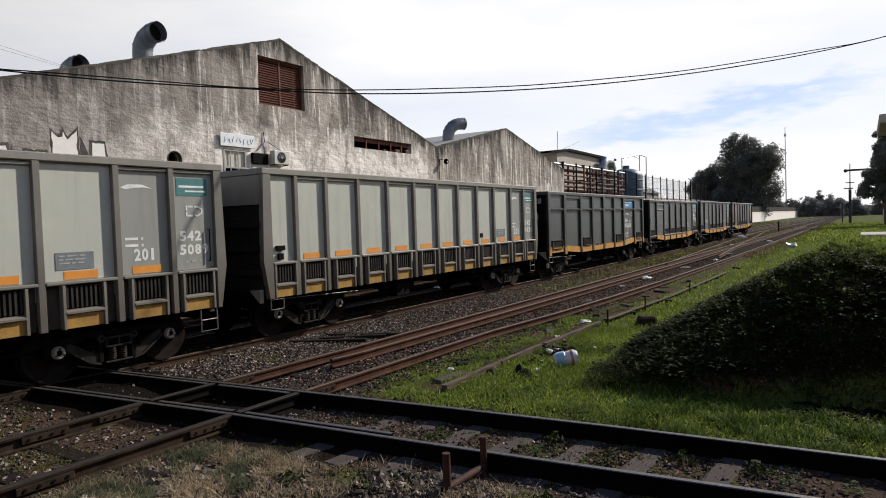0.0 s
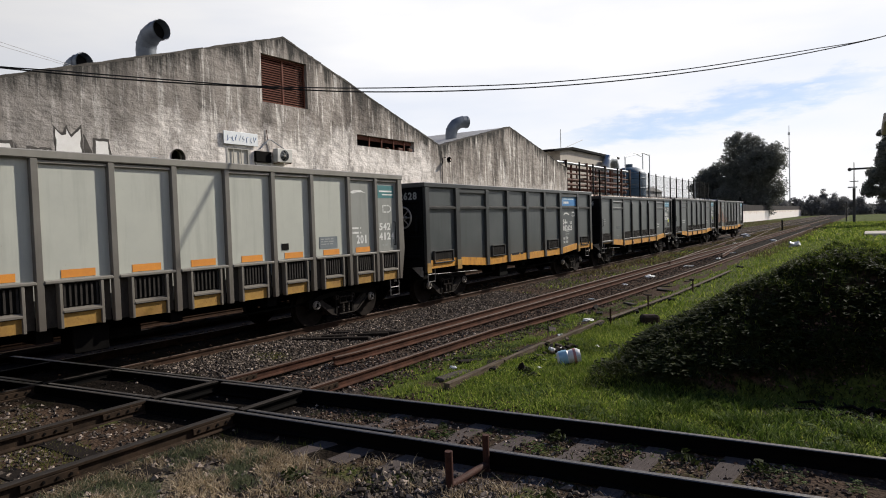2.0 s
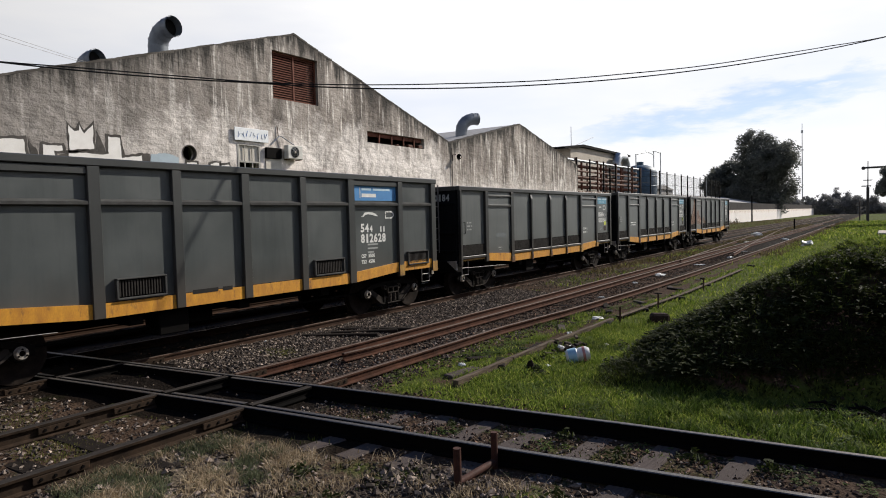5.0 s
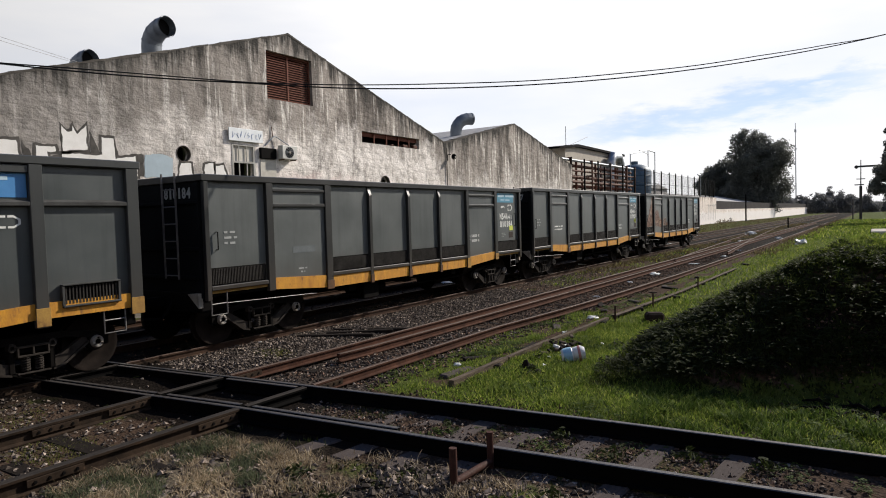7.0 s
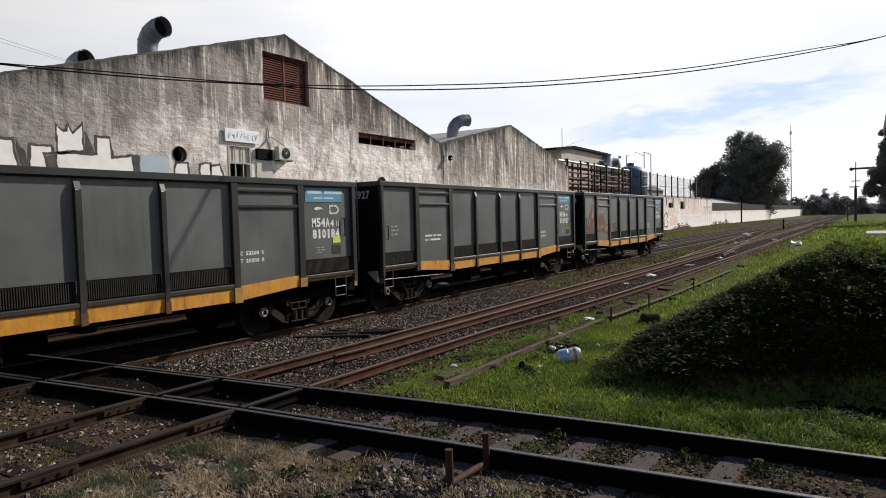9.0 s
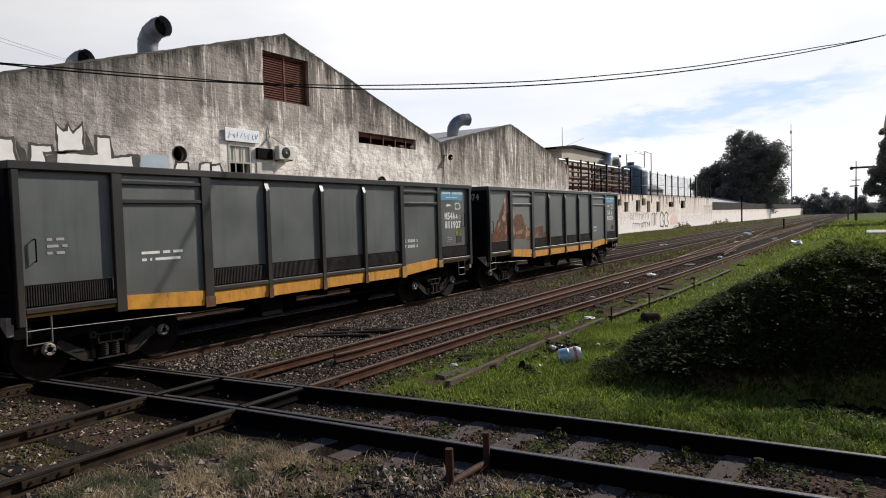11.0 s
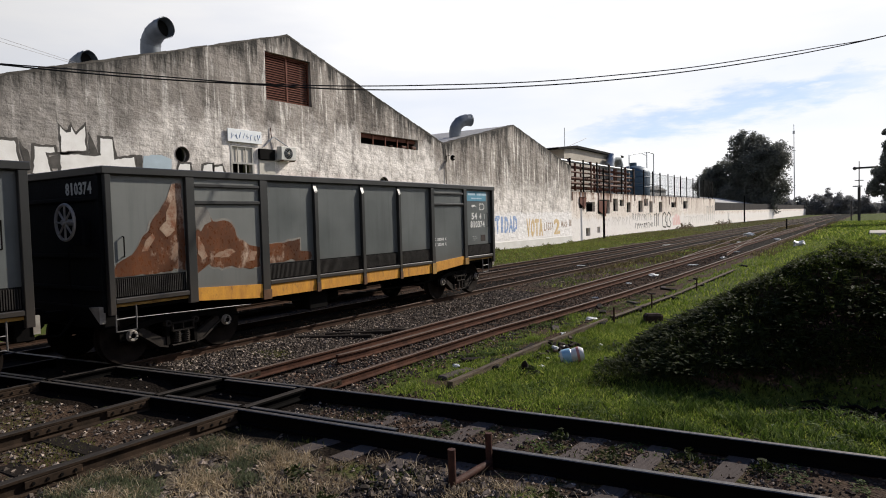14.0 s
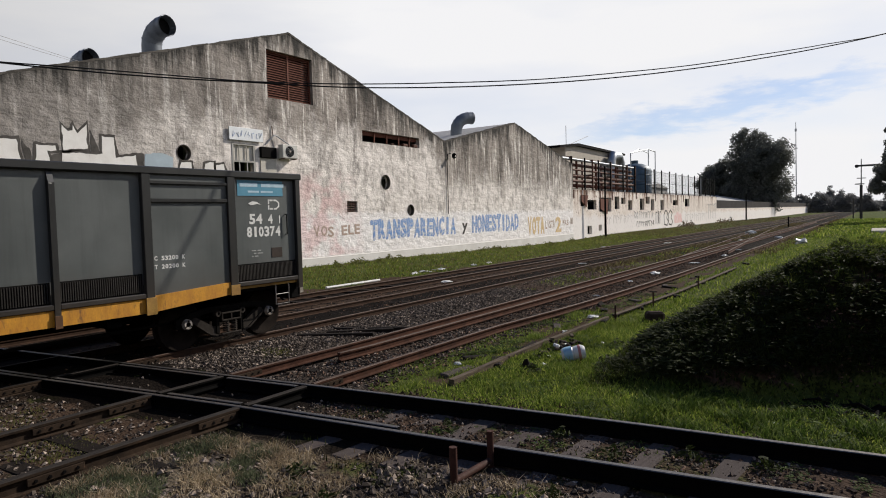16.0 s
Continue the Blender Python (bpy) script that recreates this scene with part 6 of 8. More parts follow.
def posts():
    """Iron posts, signal and mast along the line."""
    t = thing("iron_post", "thin black iron post at the edge of the verge", "post")
    part("shaft", Build().tube([(66.5, 23.5, -0.4), (66.5, 23.5, 7.2)], [0.13, 0.08], 8), M_BLACK, t)
    t = thing("iron_post", "thin black post before the boundary wall", "post")
    part("shaft", Build().tube([(150, 22.6, -0.4), (150, 22.6, 5.6)], [0.16, 0.12], 8), M_BLACK, t)
    t = thing("track_marker", "short dark post beside the far points", "post")
    part("shaft", Build().box(96.35, 96.55, 9.38, 9.55, -0.3, 1.2, 0.03), M_BLACK, t)
    t = thing("lamp_post", "grey lamp post with a curved arm", "street lamp")
    part("shaft", Build().tube([(128, 27, 0), (128, 27, 8.2), (127.3, 27, 8.9), (125.8, 27, 9.0)], 0.12, 8), M_SHEET, t)
    s = thing("semaphore_signal", "old railway semaphore signal with its arm level", "signal")
    X, Y = 145.0, 2.2
    part("mast", Build().tube([(X, Y, -0.4), (X, Y, 6.2)], 0.24, 8).tube([(X, Y, 6.2), (X, Y, 11.0)], [0.1, 0.07], 8), M_SIGNAL, s)
    part("arm", Build().box(X - 0.1, X, Y - 3.4, Y + 0.9, 9.6, 9.95, 0.03), M_SIGNAL, s, "dark level signal arm")
    part("spectacle", Build().lathe([(0, -0.1), (0.32, -0.1), (0.32, 0.1), (0, 0.1)], (X - 0.2, Y + 0.7, 9.7), "x", 12), M_SIGNAL, s)
    part("crossbar", Build().box(X - 0.05, X + 0.05, Y - 0.7, Y + 0.7, 7.4, 7.55), M_SIGNAL, s)
    part("crossbar", Build().box(X - 0.05, X + 0.05, Y - 0.5, Y + 1.0, 6.3, 6.5), M_SIGNAL, s)
    m = thing("radio_mast", "slender lattice radio mast in the distance", "mast")
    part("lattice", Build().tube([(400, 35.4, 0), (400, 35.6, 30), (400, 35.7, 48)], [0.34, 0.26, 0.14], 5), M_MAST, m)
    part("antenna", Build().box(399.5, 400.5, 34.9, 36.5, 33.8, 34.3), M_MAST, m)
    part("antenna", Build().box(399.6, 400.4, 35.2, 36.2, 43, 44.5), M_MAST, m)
    p = thing("iron_post", "leaning dark post by the far points", "post")
    part("shaft", Build().tube([(160, 3.8, -0.3), (160, 3.8, 3.9)], 0.12, 6), M_FAR, p)


# signal and mast colours are lightened to include distance haze
M_SIGNAL = worn("hazed_signal_paint", (0.06, 0.058, 0.058), (0.035, 0.034, 0.034), 0.8, 0, 2.0)
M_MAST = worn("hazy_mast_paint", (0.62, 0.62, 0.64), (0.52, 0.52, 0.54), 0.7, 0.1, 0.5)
posts()


def signal_box():
    t = thing("signal_cabin", "tall pale signal cabin with a flat overhanging eave", "signal cabin")
    x0, y1 = 35.0, -1.12
    part("wall", Build().box(x0, x0 + 5, y1 - 4, y1, -0.3, 6.1), M_CREAM, t)
    part("eave", Build().box(x0 - 0.5, x0 + 5.5, y1 - 4.5, y1 + 0.55, 6.1, 6.5, 0.04), M_CREAM, t)
    part("band", Build().box(x0 - 0.04, x0 - 0.002, y1 - 3.9, y1 - 0.05, 5.3, 5.75), M_ROOF, t)
    part("window", Build().box(x0 - 0.06, x0 - 0.01, y1 - 3.6, y1 - 0.12, 3.6, 4.6), M_TANK, t, "bluish window band")
    p = thing("platform_slab", "pale concrete slab edge in the turf", "slab")
    part("slab", Build().box(70, 78, -6, 0.3, -0.3, 0.12, 0.05), M_CREAM, p)
    h = thing("hut", "small white hut by the far trees", "hut")
    part("wall", Build().box(124, 130, -11, -2.6, -0.3, 2.4), M_CREAM, h)


signal_box()


# ---- trees ----
def tree(name, label, x, y, tall, spread, leafmat, crowns, seed, leaves=5200, size=0.55):
    """A tapered trunk with limbs and a crown of many small leaf clumps in uneven masses."""
    rng = random.Random(seed)
    t = thing(name, label, "tree", at=pose(x, y, -0.2))
    b = Build()
    b.tube([(0, 0, 0), (rng.uniform(-0.3, 0.3), rng.uniform(-0.3, 0.3), tall * 0.25), (rng.uniform(-0.6, 0.6), 0, tall * 0.6)], [tall * 0.028, tall * 0.022, tall * 0.009], 9)
    part("trunk", b, M_BARK, t)
    for cx, cy, cz, r in crowns:
        part("limb", Build().tube([(0, 0, tall * 0.18), (cx * 0.5, cy * 0.5, cz * 0.6), (cx, cy, cz)], [tall * 0.014, tall * 0.008, 0.05], 6), M_BARK, t)
    verts, faces = [], []
    lumps = []
    for cx, cy, cz, r in crowns:
        for _ in range(max(5, int(r * r * 0.9))):
            d = Vector((rng.gauss(0, 1), rng.gauss(0, 1), rng.gauss(0, 1))).normalized() * r * rng.uniform(0.35, 0.95)
            lumps.append((cx + d.x, cy + d.y, cz + d.z, r * rng.uniform(0.22, 0.42)))
    total = sum(c[3] ** 2 for c in lumps)
    for cx, cy, cz, r in lumps:
        for _ in range(int(leaves * r * r / total)):
            d = Vector((rng.gauss(0, 1), rng.gauss(0, 1), rng.gauss(0, 1))).normalized()
            p = Vector((cx, cy, cz)) + Vector((d.x, d.y, d.z * 0.8)) * r * (0.4 + 0.75 * rng.random() ** 0.6)
            for _ in range(2):
                u = Vector((rng.uniform(-1, 1), rng.uniform(-1, 1), rng.uniform(-1, 1))).normalized() * size * rng.uniform(0.5, 1.1)
                w = u.orthogonal().normalized() * size * rng.uniform(0.3, 0.55)
                q = p + Vector((rng.uniform(-1, 1), rng.uniform(-1, 1), rng.uniform(-1, 1))) * size
                n = len(verts)
                verts += [q - u, q + w * 0.8, q + u, q - w]
                faces.append((n, n + 1, n + 2, n + 3))
    me = bpy.data.meshes.new("crown")
    me.from_pydata(verts, [], faces)
    me.materials.append(leafmat)
    part("crown", me, None, t)
    return t


tree("tree", "tall dark eucalyptus with an uneven dense crown", 220, 30.5, 27, 10, M_LEAF,
     [(0, 0, 15, 7.4), (1, 3, 22.0, 4.8), (0, -4.5, 18.6, 5.8), (0, 1.4, 25.0, 2.4), (0, -1.5, 23.6, 3.2), (0, -6.0, 15.5, 4.4), (0, -6.2, 10, 4.0), (0, 5.5, 17.5, 4.2), (0, -3, 8, 6), (0, 4, 8.5, 6), (0, 3.6, 25.6, 1.9), (0, 0, 6, 6)], 3, 27000, 0.42)
tree("tree", "dark eucalyptus beside a taller one", 222, 43.0, 18, 6, M_LEAF,
     [(0, 0, 11.5, 4.8), (0, -2.5, 14.5, 3.8), (0, 3.0, 10.5, 3.6), (0, 0.5, 15.2, 2.6), (0, 1, 6.5, 4.4), (0, -4.5, 8.5, 4.5), (0, -6, 11, 3.6)], 4, 14000, 0.42)
tree("tree", "dark leafy tree behind the signal cabin", 120, -3.0, 15, 6, M_LEAF,
     [(0, 0.2, 8, 3.2), (0, 0.9, 5.8, 2.5), (0, -1.2, 11.2, 3.3), (0, -3, 8, 3.5), (0, 1.2, 9.4, 1.9), (0, 1.6, 7.2, 2.0), (0, -0.6, 5.0, 2.4), (0, 0.2, 12.6, 1.8)], 5, 22000, 0.24)
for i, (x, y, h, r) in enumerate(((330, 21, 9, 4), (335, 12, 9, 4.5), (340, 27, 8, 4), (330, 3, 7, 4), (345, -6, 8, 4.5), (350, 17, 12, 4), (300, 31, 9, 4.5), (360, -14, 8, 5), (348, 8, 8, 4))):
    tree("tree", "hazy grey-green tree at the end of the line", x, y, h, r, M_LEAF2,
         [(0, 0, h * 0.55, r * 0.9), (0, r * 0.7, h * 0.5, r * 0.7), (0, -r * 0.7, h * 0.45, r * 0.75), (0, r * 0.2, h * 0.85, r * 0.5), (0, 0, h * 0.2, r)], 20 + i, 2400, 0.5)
tagged(part("far_houses", Build().box(372, 380, 5, 40, -1, 3.2).box(350, 358, 26, 34, -1, 6.0).box(374, 382, -30, 2, -1, 4.2), M_FAR), "low dark houses and scrub closing the line", "houses", kind="stuff")

# ---- overhead cables ----
def cable(lifts, r):
    """A sagging wire; lifts gives its height over the common curve along the span."""
    pts = []
    for i in range(101):
        u = -0.55 + 2.1 * i / 100
        dz = float(np.interp(u, [p[0] for p in lifts], [p[1] for p in lifts]))
        pts.append((5.78 + 16.72 * u, 13.49 - 13.72 * u, 5.457 - 1.926 * u + 3.653 * u * u + dz))
    t = thing("overhead_cable", "thin black cable sagging over the tracks", "cable", "overhead cables")
    part("wire", Build().tube(pts, r, 6), M_CABLE, t)


cable([(0, 0), (0.1, 0.012), (0.2, 0.035), (0.3, 0.0), (0.4, 0.013), (0.5, 0.027), (0.7, 0.05), (0.8, 0.05), (0.9, 0.03), (1.0, 0.0)], 0.014)
cable([(0, 0.012), (0.05, 0.06), (0.1, 0.072), (0.15, 0.07), (0.2, 0.048), (0.25, 0.06), (0.3, 0.075), (0.4, 0.115), (0.5, 0.121), (0.6, 0.15), (0.7, 0.14), (0.8, 0.15), (0.9, 0.1), (0.96, 0.03), (1.0, 0.004)], 0.012)
for dz in (0.0, 0.13):
    service = thing("service_wire", "thin grey wire running to the factory roof", "cable", "service wires")
    part("wire", Build().tube([(-3.41, 21.06, 9.85 + dz), (4.0, 23.46, 9.36 + dz), (11.45, 25.88, 9.06 + dz), (14.9, 27.0, 8.99 + dz * 0.4)], 0.008, 5), M_ROOF, service)
t_pole = thing("utility_pole", "dark timber utility pole that carries the cables", "utility pole", "utility poles")
part("shaft", Build().tube([(-3.41, 21.06, -0.4), (-3.41, 21.06, 10.1)], [0.16, 0.11], 10), M_BARK, t_pole)
t_pole = thing("utility_pole", "dark timber utility pole that carries the cables", "utility pole", "utility poles")
part("shaft", Build().tube([(31.7, -7.75, -0.4), (31.7, -7.75, 11.6)], [0.11, 0.05], 10), M_BARK, t_pole)


# ---- plain walls added behind the camera, unseen, to block low sky light ----
def closing():
    for name, x0, x1, y0, y1, z in (("blocker_south", -60, 48, -16.5, -16.0, 8.5), ("blocker_west", -24.5, -24, -16, 24, 8.5)):
        t = thing(name, "plain added wall, out of view, that blocks low sky light", "wall", kind="structure")
        part("wall", Build().box(x0, x1, y0, y1, -0.5, z), M_BLOCKER, t)


M_BLOCKER = worn("dark_blocker", (0.14, 0.085, 0.06), (0.08, 0.05, 0.038), 0.9, 0, 2.0)
closing()


# ---- litter ----
def crumpled(name, label, x, y, size, mat, stretch=(1, 1, 1)):
    b = Build()
    bm = bmesh.new()
    bmesh.ops.create_icosphere(bm, subdivisions=2, radius=1.0)
    for v in bm.verts:
        v.co *= size * (0.8 + 0.7 * noise.noise(v.co * 1.9 + Vector((x, y, 0))) + 0.45 * noise.noise(v.co * 4.3 + Vector((y, x, 5))))
        v.co = Vector((v.co.x * stretch[0], v.co.y * stretch[1], v.co.z * stretch[2]))
    me = bpy.data.meshes.new(name)
    bm.to_mesh(me)
    bm.free()
    me.materials.append(mat)
    ob = tagged(new(name, me), label, "litter", "litter by the tracks")
    ob.matrix_basis = pose(x, y, ground_z(x, y) + size * stretch[2] * 0.45, 0, 0, random.uniform(0, 180))


def bucket():
    t = thing("plastic_drum", "crushed white and blue plastic drum lying in the grass", "drum", at=pose(10.75, 4.42, ground_z(10.75, 4.42) + 0.12, 0, 80, -62))
    part("body", Build().lathe([(0.0, -0.2), (0.105, -0.2), (0.13, -0.17), (0.138, -0.02), (0.12, 0.0), (0.132, 0.05), (0.138, 0.15), (0.1, 0.21), (0.0, 0.205)], (0, 0, 0), "z", 20), M_LITTER, t, smooth=True)
    part("band", Build().lathe([(0.133, -0.165), (0.141, -0.1), (0.141, -0.02)], (0, 0, 0), "z", 20), M_BIN_BLUE, t, "blue printed band", smooth=True)
    part("band", Build().lathe([(0.135, 0.085), (0.14, 0.1), (0.141, 0.13)], (0, 0, 0), "z", 20), M_RED, t, "red printed stripe", smooth=True)


M_RED = worn("faded_red_plastic", (0.5, 0.2, 0.17), (0.4, 0.17, 0.15), 0.5, 0, 8.0)
bucket()
for x, y, s, st in ((10.2, 4.75, 0.05, (1.6, 1, 0.6)), (27.07, 7.5, 0.16, (2, 1, 0.5)), (15.4, 5.8, 0.11, (2, 1, 0.5)), (45.0, 16.0, 0.26, (1.6, 1, 0.5)), (70.7, 10.2, 0.42, (1.7, 1.0, 0.7)),
                    (51.4, 4.3, 0.35, (1.4, 1, 0.8)), (9.25, 10.75, 0.04, (1, 1, 0.9)), (6.35, 2.5, 0.06, (2, 1, 0.3)), (21.2, 13.9, 0.2, (2.5, 1, 0.25)), (17.4, 16.4, 0.13, (2, 1, 0.4)),
                    (24.2, 17.6, 0.18, (2.2, 1, 0.35)), (25.2, 17.7, 0.16, (2.2, 1, 0.35)), (26.4, 17.6, 0.19, (2.2, 1, 0.35)), (29.4, 17.5, 0.18, (2.2, 1, 0.35)), (31.0, 17.5, 0.16, (2.2, 1, 0.35)),
                    (4.05, 7.0, 0.07, (2, 1, 0.4)), (9.6, 6.1, 0.07, (1.4, 1, 0.5)), (13.2, 5.6, 0.08, (1.5, 1, 0.5)), (8.6, 1.0, 0.035, (2, 1, 0.4)), (12.4, 4.5, 0.05, (1.5, 1, 0.5)),
                    (11.1, 4.75, 0.07, (1.3, 1, 0.6)), (11.45, 4.9, 0.06, (1.2, 1, 0.7)), (10.9, 4.95, 0.05, (1.6, 1, 0.4)), (33.0, 7.3, 0.14, (2, 1, 0.4)), (38.5, 6.9, 0.16, (1.6, 1, 0.5)),
                    (44.0, 7.2, 0.18, (2, 1, 0.4)), (57.0, 8.9, 0.22, (1.8, 1, 0.4)), (63.0, 6.9, 0.22, (1.5, 1, 0.5)), (31.0, 12.2, 0.14, (2, 1, 0.3)), (52.0, 13.4, 0.22, (2, 1, 0.3)), (24.0, 7.6, 0.1, (1.6, 1, 0.4)), (19.5, 7.2, 0.08, (1.6, 1, 0.4))):
    crumpled("litter", "scrap of white plastic litter on the ground", x, y, s, M_LITTER, st)
M_STUMP = worn("dark_rotten_stump", (0.05, 0.034, 0.026), (0.02, 0.014, 0.011), 0.95, 0, 6.0, bump_strength=0.7)
t_block = thing("concrete_block", "dark weathered block at the edge of the mound", "block", at=pose(15.6, 4.35, ground_z(15.6, 4.35), 0, 4, 25))
part("block", Build().box(-0.24, 0.24, -0.2, 0.2, -0.2, 0.2, 0.05), M_STUMP, t_block)
crumpled("bush", "small dark tuft in the turf", 9.85, 4.9, 0.09, M_SLEEPER_DK, (0.8, 0.8, 1.4))
part("pole", Build().tube([(17.7, 16.9, -0.1), (20.6, 16.72, -0.08)], 0.05, 8), M_LITTER)
tagged(bpy.data.objects["pole"], "long pale pipe lying along the verge", "pipe")

def rubbish():
    """Broken timber, rags and plastic thrown beside the drum."""
    t = thing("rubbish_heap", "small heap of broken timber, rags and white plastic", "rubbish")
    rng = random.Random(63)
    for k in range(22):
        x, y = 11.75 + rng.gauss(0, 0.32), 4.98 + rng.gauss(0, 0.13)
        l, z = rng.uniform(0.08, 0.28), ground_z(x, y) + rng.uniform(0.02, 0.1)
        white = k % 8 == 0
        ob = part("scrap" if white else "splinter", Build().box(-l / 2, l / 2, -0.035, 0.035, -0.02, 0.025 if not white else 0.04, 0.012), M_LITTER if white else (M_SLEEPER_DK if k % 2 else M_OLD_TIMBER), t)
        ob.matrix_basis = pose(x, y, z, rng.uniform(-25, 25), rng.uniform(-25, 25), rng.uniform(0, 180))


rubbish()


def charred():
    """A heap of charred branches and clinker in the grass before the mound."""
    t = thing("branch_heap", "heap of charred black branches in the grass", "branches")
    rng = random.Random(41)
    for k in range(16):
        x, y = 9.45 + rng.uniform(-0.18, 0.2), 0.15 + rng.uniform(-0.75, 0.5)
        z, a, l = ground_z(x, y), rng.uniform(0, 6.28), rng.uniform(0.1, 0.3)
        p = [(x - l * math.cos(a), y - l * math.sin(a), z + 0.01), (x, y, z + rng.uniform(0.04, 0.13)), (x + l * math.cos(a), y + l * math.sin(a), z + rng.uniform(0.0, 0.1))]
        part("branch", Build().tube(p, [0.028, 0.022, 0.012], 6), M_BLACK, t)


charred()

# ---- train ----
LENGTH, HALF, RAIL_MID = 13.05, 1.45, 11.85
PLATE = -HALF + 0.085
AXLE = 0.99


def lettering(parent, body, x, z, tall, mat=None, width=None, y=None, end=False):
    """Stencilled characters side by side, each a part; end sets them on the end that faces -x, from y towards -y."""
    pitch = (width or tall * 0.75 * len(body)) / len(body)
    for i, ch in enumerate(body):
        if ch == " ":
            continue
        me = text_mesh(ch, tall * 1.38, mat or M_WHITE, pitch * (0.4 if ch == "1" else 0.26 if ch == "I" else 0.88), 0.035)
        ob = part("letter", me, None, parent)
        off = pitch * i + (pitch * 0.25 if ch == "1" else 0)
        ob.matrix_basis = pose(-0.012, y - off, z, 0, 0, -90) if end else pose(x + off, PLATE - 0.0035 if y is None else y, z)


def stencil_d(parent, x, z, wide, tall):
    """An outlined letter D in broken stencil strokes."""
    k, c = tall * 0.17, wide * 0.28
    strokes = [[(x, z), (x + k, z), (x + k, z + tall * 0.44), (x, z + tall * 0.44)], [(x, z + tall * 0.56), (x + k, z + tall * 0.56), (x + k, z + tall), (x, z + tall)]]
    for zz in (z, z + tall - k):
        strokes.append([(x + k * 1.3, zz), (x + wide * 0.42, zz), (x + wide * 0.42, zz + k), (x + k * 1.3, zz + k)])
        strokes.append([(x + wide * 0.5, zz), (x + wide - c, zz), (x + wide - c, zz + k), (x + wide * 0.5, zz + k)])
    strokes.append([(x + wide - c, z), (x + wide, z + tall * 0.3), (x + wide, z + tall * 0.7), (x + wide - c, z + tall), (x + wide - c, z + tall - k), (x + wide - k, z + tall * 0.64), (x + wide - k, z + tall * 0.36), (x + wide - c, z + k)])
    for p in strokes:
        part("letter", Build().prism(p, PLATE - 0.0065, PLATE - 0.0035), M_WHITE, parent)


def end_lettering(parent, body, y, z, tall, width):
    lettering(parent, body, 0, z, tall, M_FADED, width, y, True)


def running_gear(w, rear=11.36, foot=12.32, low=0.0):
    """Two bogies, couplers, brake pipes and steps."""
    for c in (1.54, rear):
        for s in (-1, 1):
            y = s * 1.02
            f = Build()
            # arched top chord over the axle boxes
            f.prism([(c - 1.2, 0.44), (c - 1.2, 0.6), (c - 0.9, 0.7), (c - 0.45, 0.76), (c + 0.45, 0.76), (c + 0.9, 0.7), (c + 1.2, 0.6), (c + 1.2, 0.44),
                     (c + 1.12, 0.44), (c + 1.08, 0.56), (c + 0.5, 0.66), (c - 0.5, 0.66), (c - 1.08, 0.56), (c - 1.12, 0.44)], y - 0.06, y + 0.06)
            # pillars either side of the spring nest
            f.box(c - 0.33, c - 0.25, y - 0.075, y + 0.075, 0.22, 0.67, 0.01).box(c + 0.25, c + 0.33, y - 0.075, y + 0.075, 0.22, 0.67, 0.01)
            side = part("side_frame", f, M_FRAME_IRON, w, "dark cast bogie side frame")
            for d in (-1, 1):
                # ribbed arm that drops from the axle box to the spring plank
                arm = Build().prism([(c + d * 0.28, 0.2), (c + d * 0.28, 0.36), (c + d * 0.42, 0.4), (c + d * 0.82, 0.64), (c + d * 0.86, 0.54), (c + d * 0.46, 0.25)], y - 0.05, y + 0.05)
                arm.prism([(c + d * 0.3, 0.185), (c + d * 0.3, 0.215), (c + d * 0.46, 0.262), (c + d * 0.86, 0.55), (c + d * 0.88, 0.52), (c + d * 0.47, 0.225)], y - 0.085, y + 0.085)
                part("arm", arm, M_LIT_IRON, side, "dusty sloping arm of the side frame, paled for light")
                lug = Build().lathe([(0.03, -0.05), (0.065, -0.05), (0.065, 0.05), (0.03, 0.05), (0.03, -0.05)], (c + d * 0.29, y + s * 0.06, 0.62), "y", 10)
                part("lug", lug, M_LIT_IRON, side)
            # bolster end with its two pockets
            e = Build()
            yb0, yb1 = (y - 0.13, y - 0.075) if s < 0 else (y + 0.075, y + 0.13)
            for z0, z1 in ((0.46, 0.49), (0.6, 0.63)):
                e.box(c - 0.23, c + 0.23, yb0, yb1, z0, z1, 0.006)
            for x0 in (c - 0.23, c - 0.012, c + 0.206):
                e.box(x0, x0 + 0.024, yb0, yb1, 0.49, 0.6)
            e.box(c - 0.24, c + 0.24, yb0, yb1, 0.2, 0.225, 0.006)
            part("bolster_end", e, M_LIT_IRON, side, "pale ribbed bolster end")
            for dx in (-0.095, 0.095):
                coil = [(c + dx + 0.058 * math.cos(k * 0.9), y + s * 0.06 + 0.058 * math.sin(k * 0.9), 0.235 + 0.22 * k / 42) for k in range(43)]
                part("spring", Build().tube(coil, 0.014, 5), M_LIT_IRON, side)
            for dx in (-AXLE, AXLE):
                part("axle_box", Build().lathe([(0.0, s * 0.07), (0.13, s * 0.07), (0.15, s * 0.04), (0.15, -s * 0.06)], (c + dx, y, 0.51), "y", 14), M_FRAME_IRON, side, smooth=True)
                cap = part("axle_cap", Build().lathe([(0.045, s * 0.12), (0.05, s * 0.135), (0.085, s * 0.135), (0.1, s * 0.11), (0.105, s * 0.071)], (c + dx, y, 0.51), "y", 18), M_HUB, side, "worn steel axle cap", smooth=True)
                for k in range(3):
                    q = radians(90 + 120 * k)
                    part("bolt", Build().lathe([(0.0, s * 0.15), (0.014, s * 0.15), (0.016, s * 0.13)], (c + dx + 0.068 * math.cos(q), y, 0.51 + 0.068 * math.sin(q)), "y", 6), M_BLACK, side)
        part("bolster", Build().box(c - 0.24, c + 0.24, -1.1, 1.1, 0.5, 0.74, 0.03), M_BLACK, w)
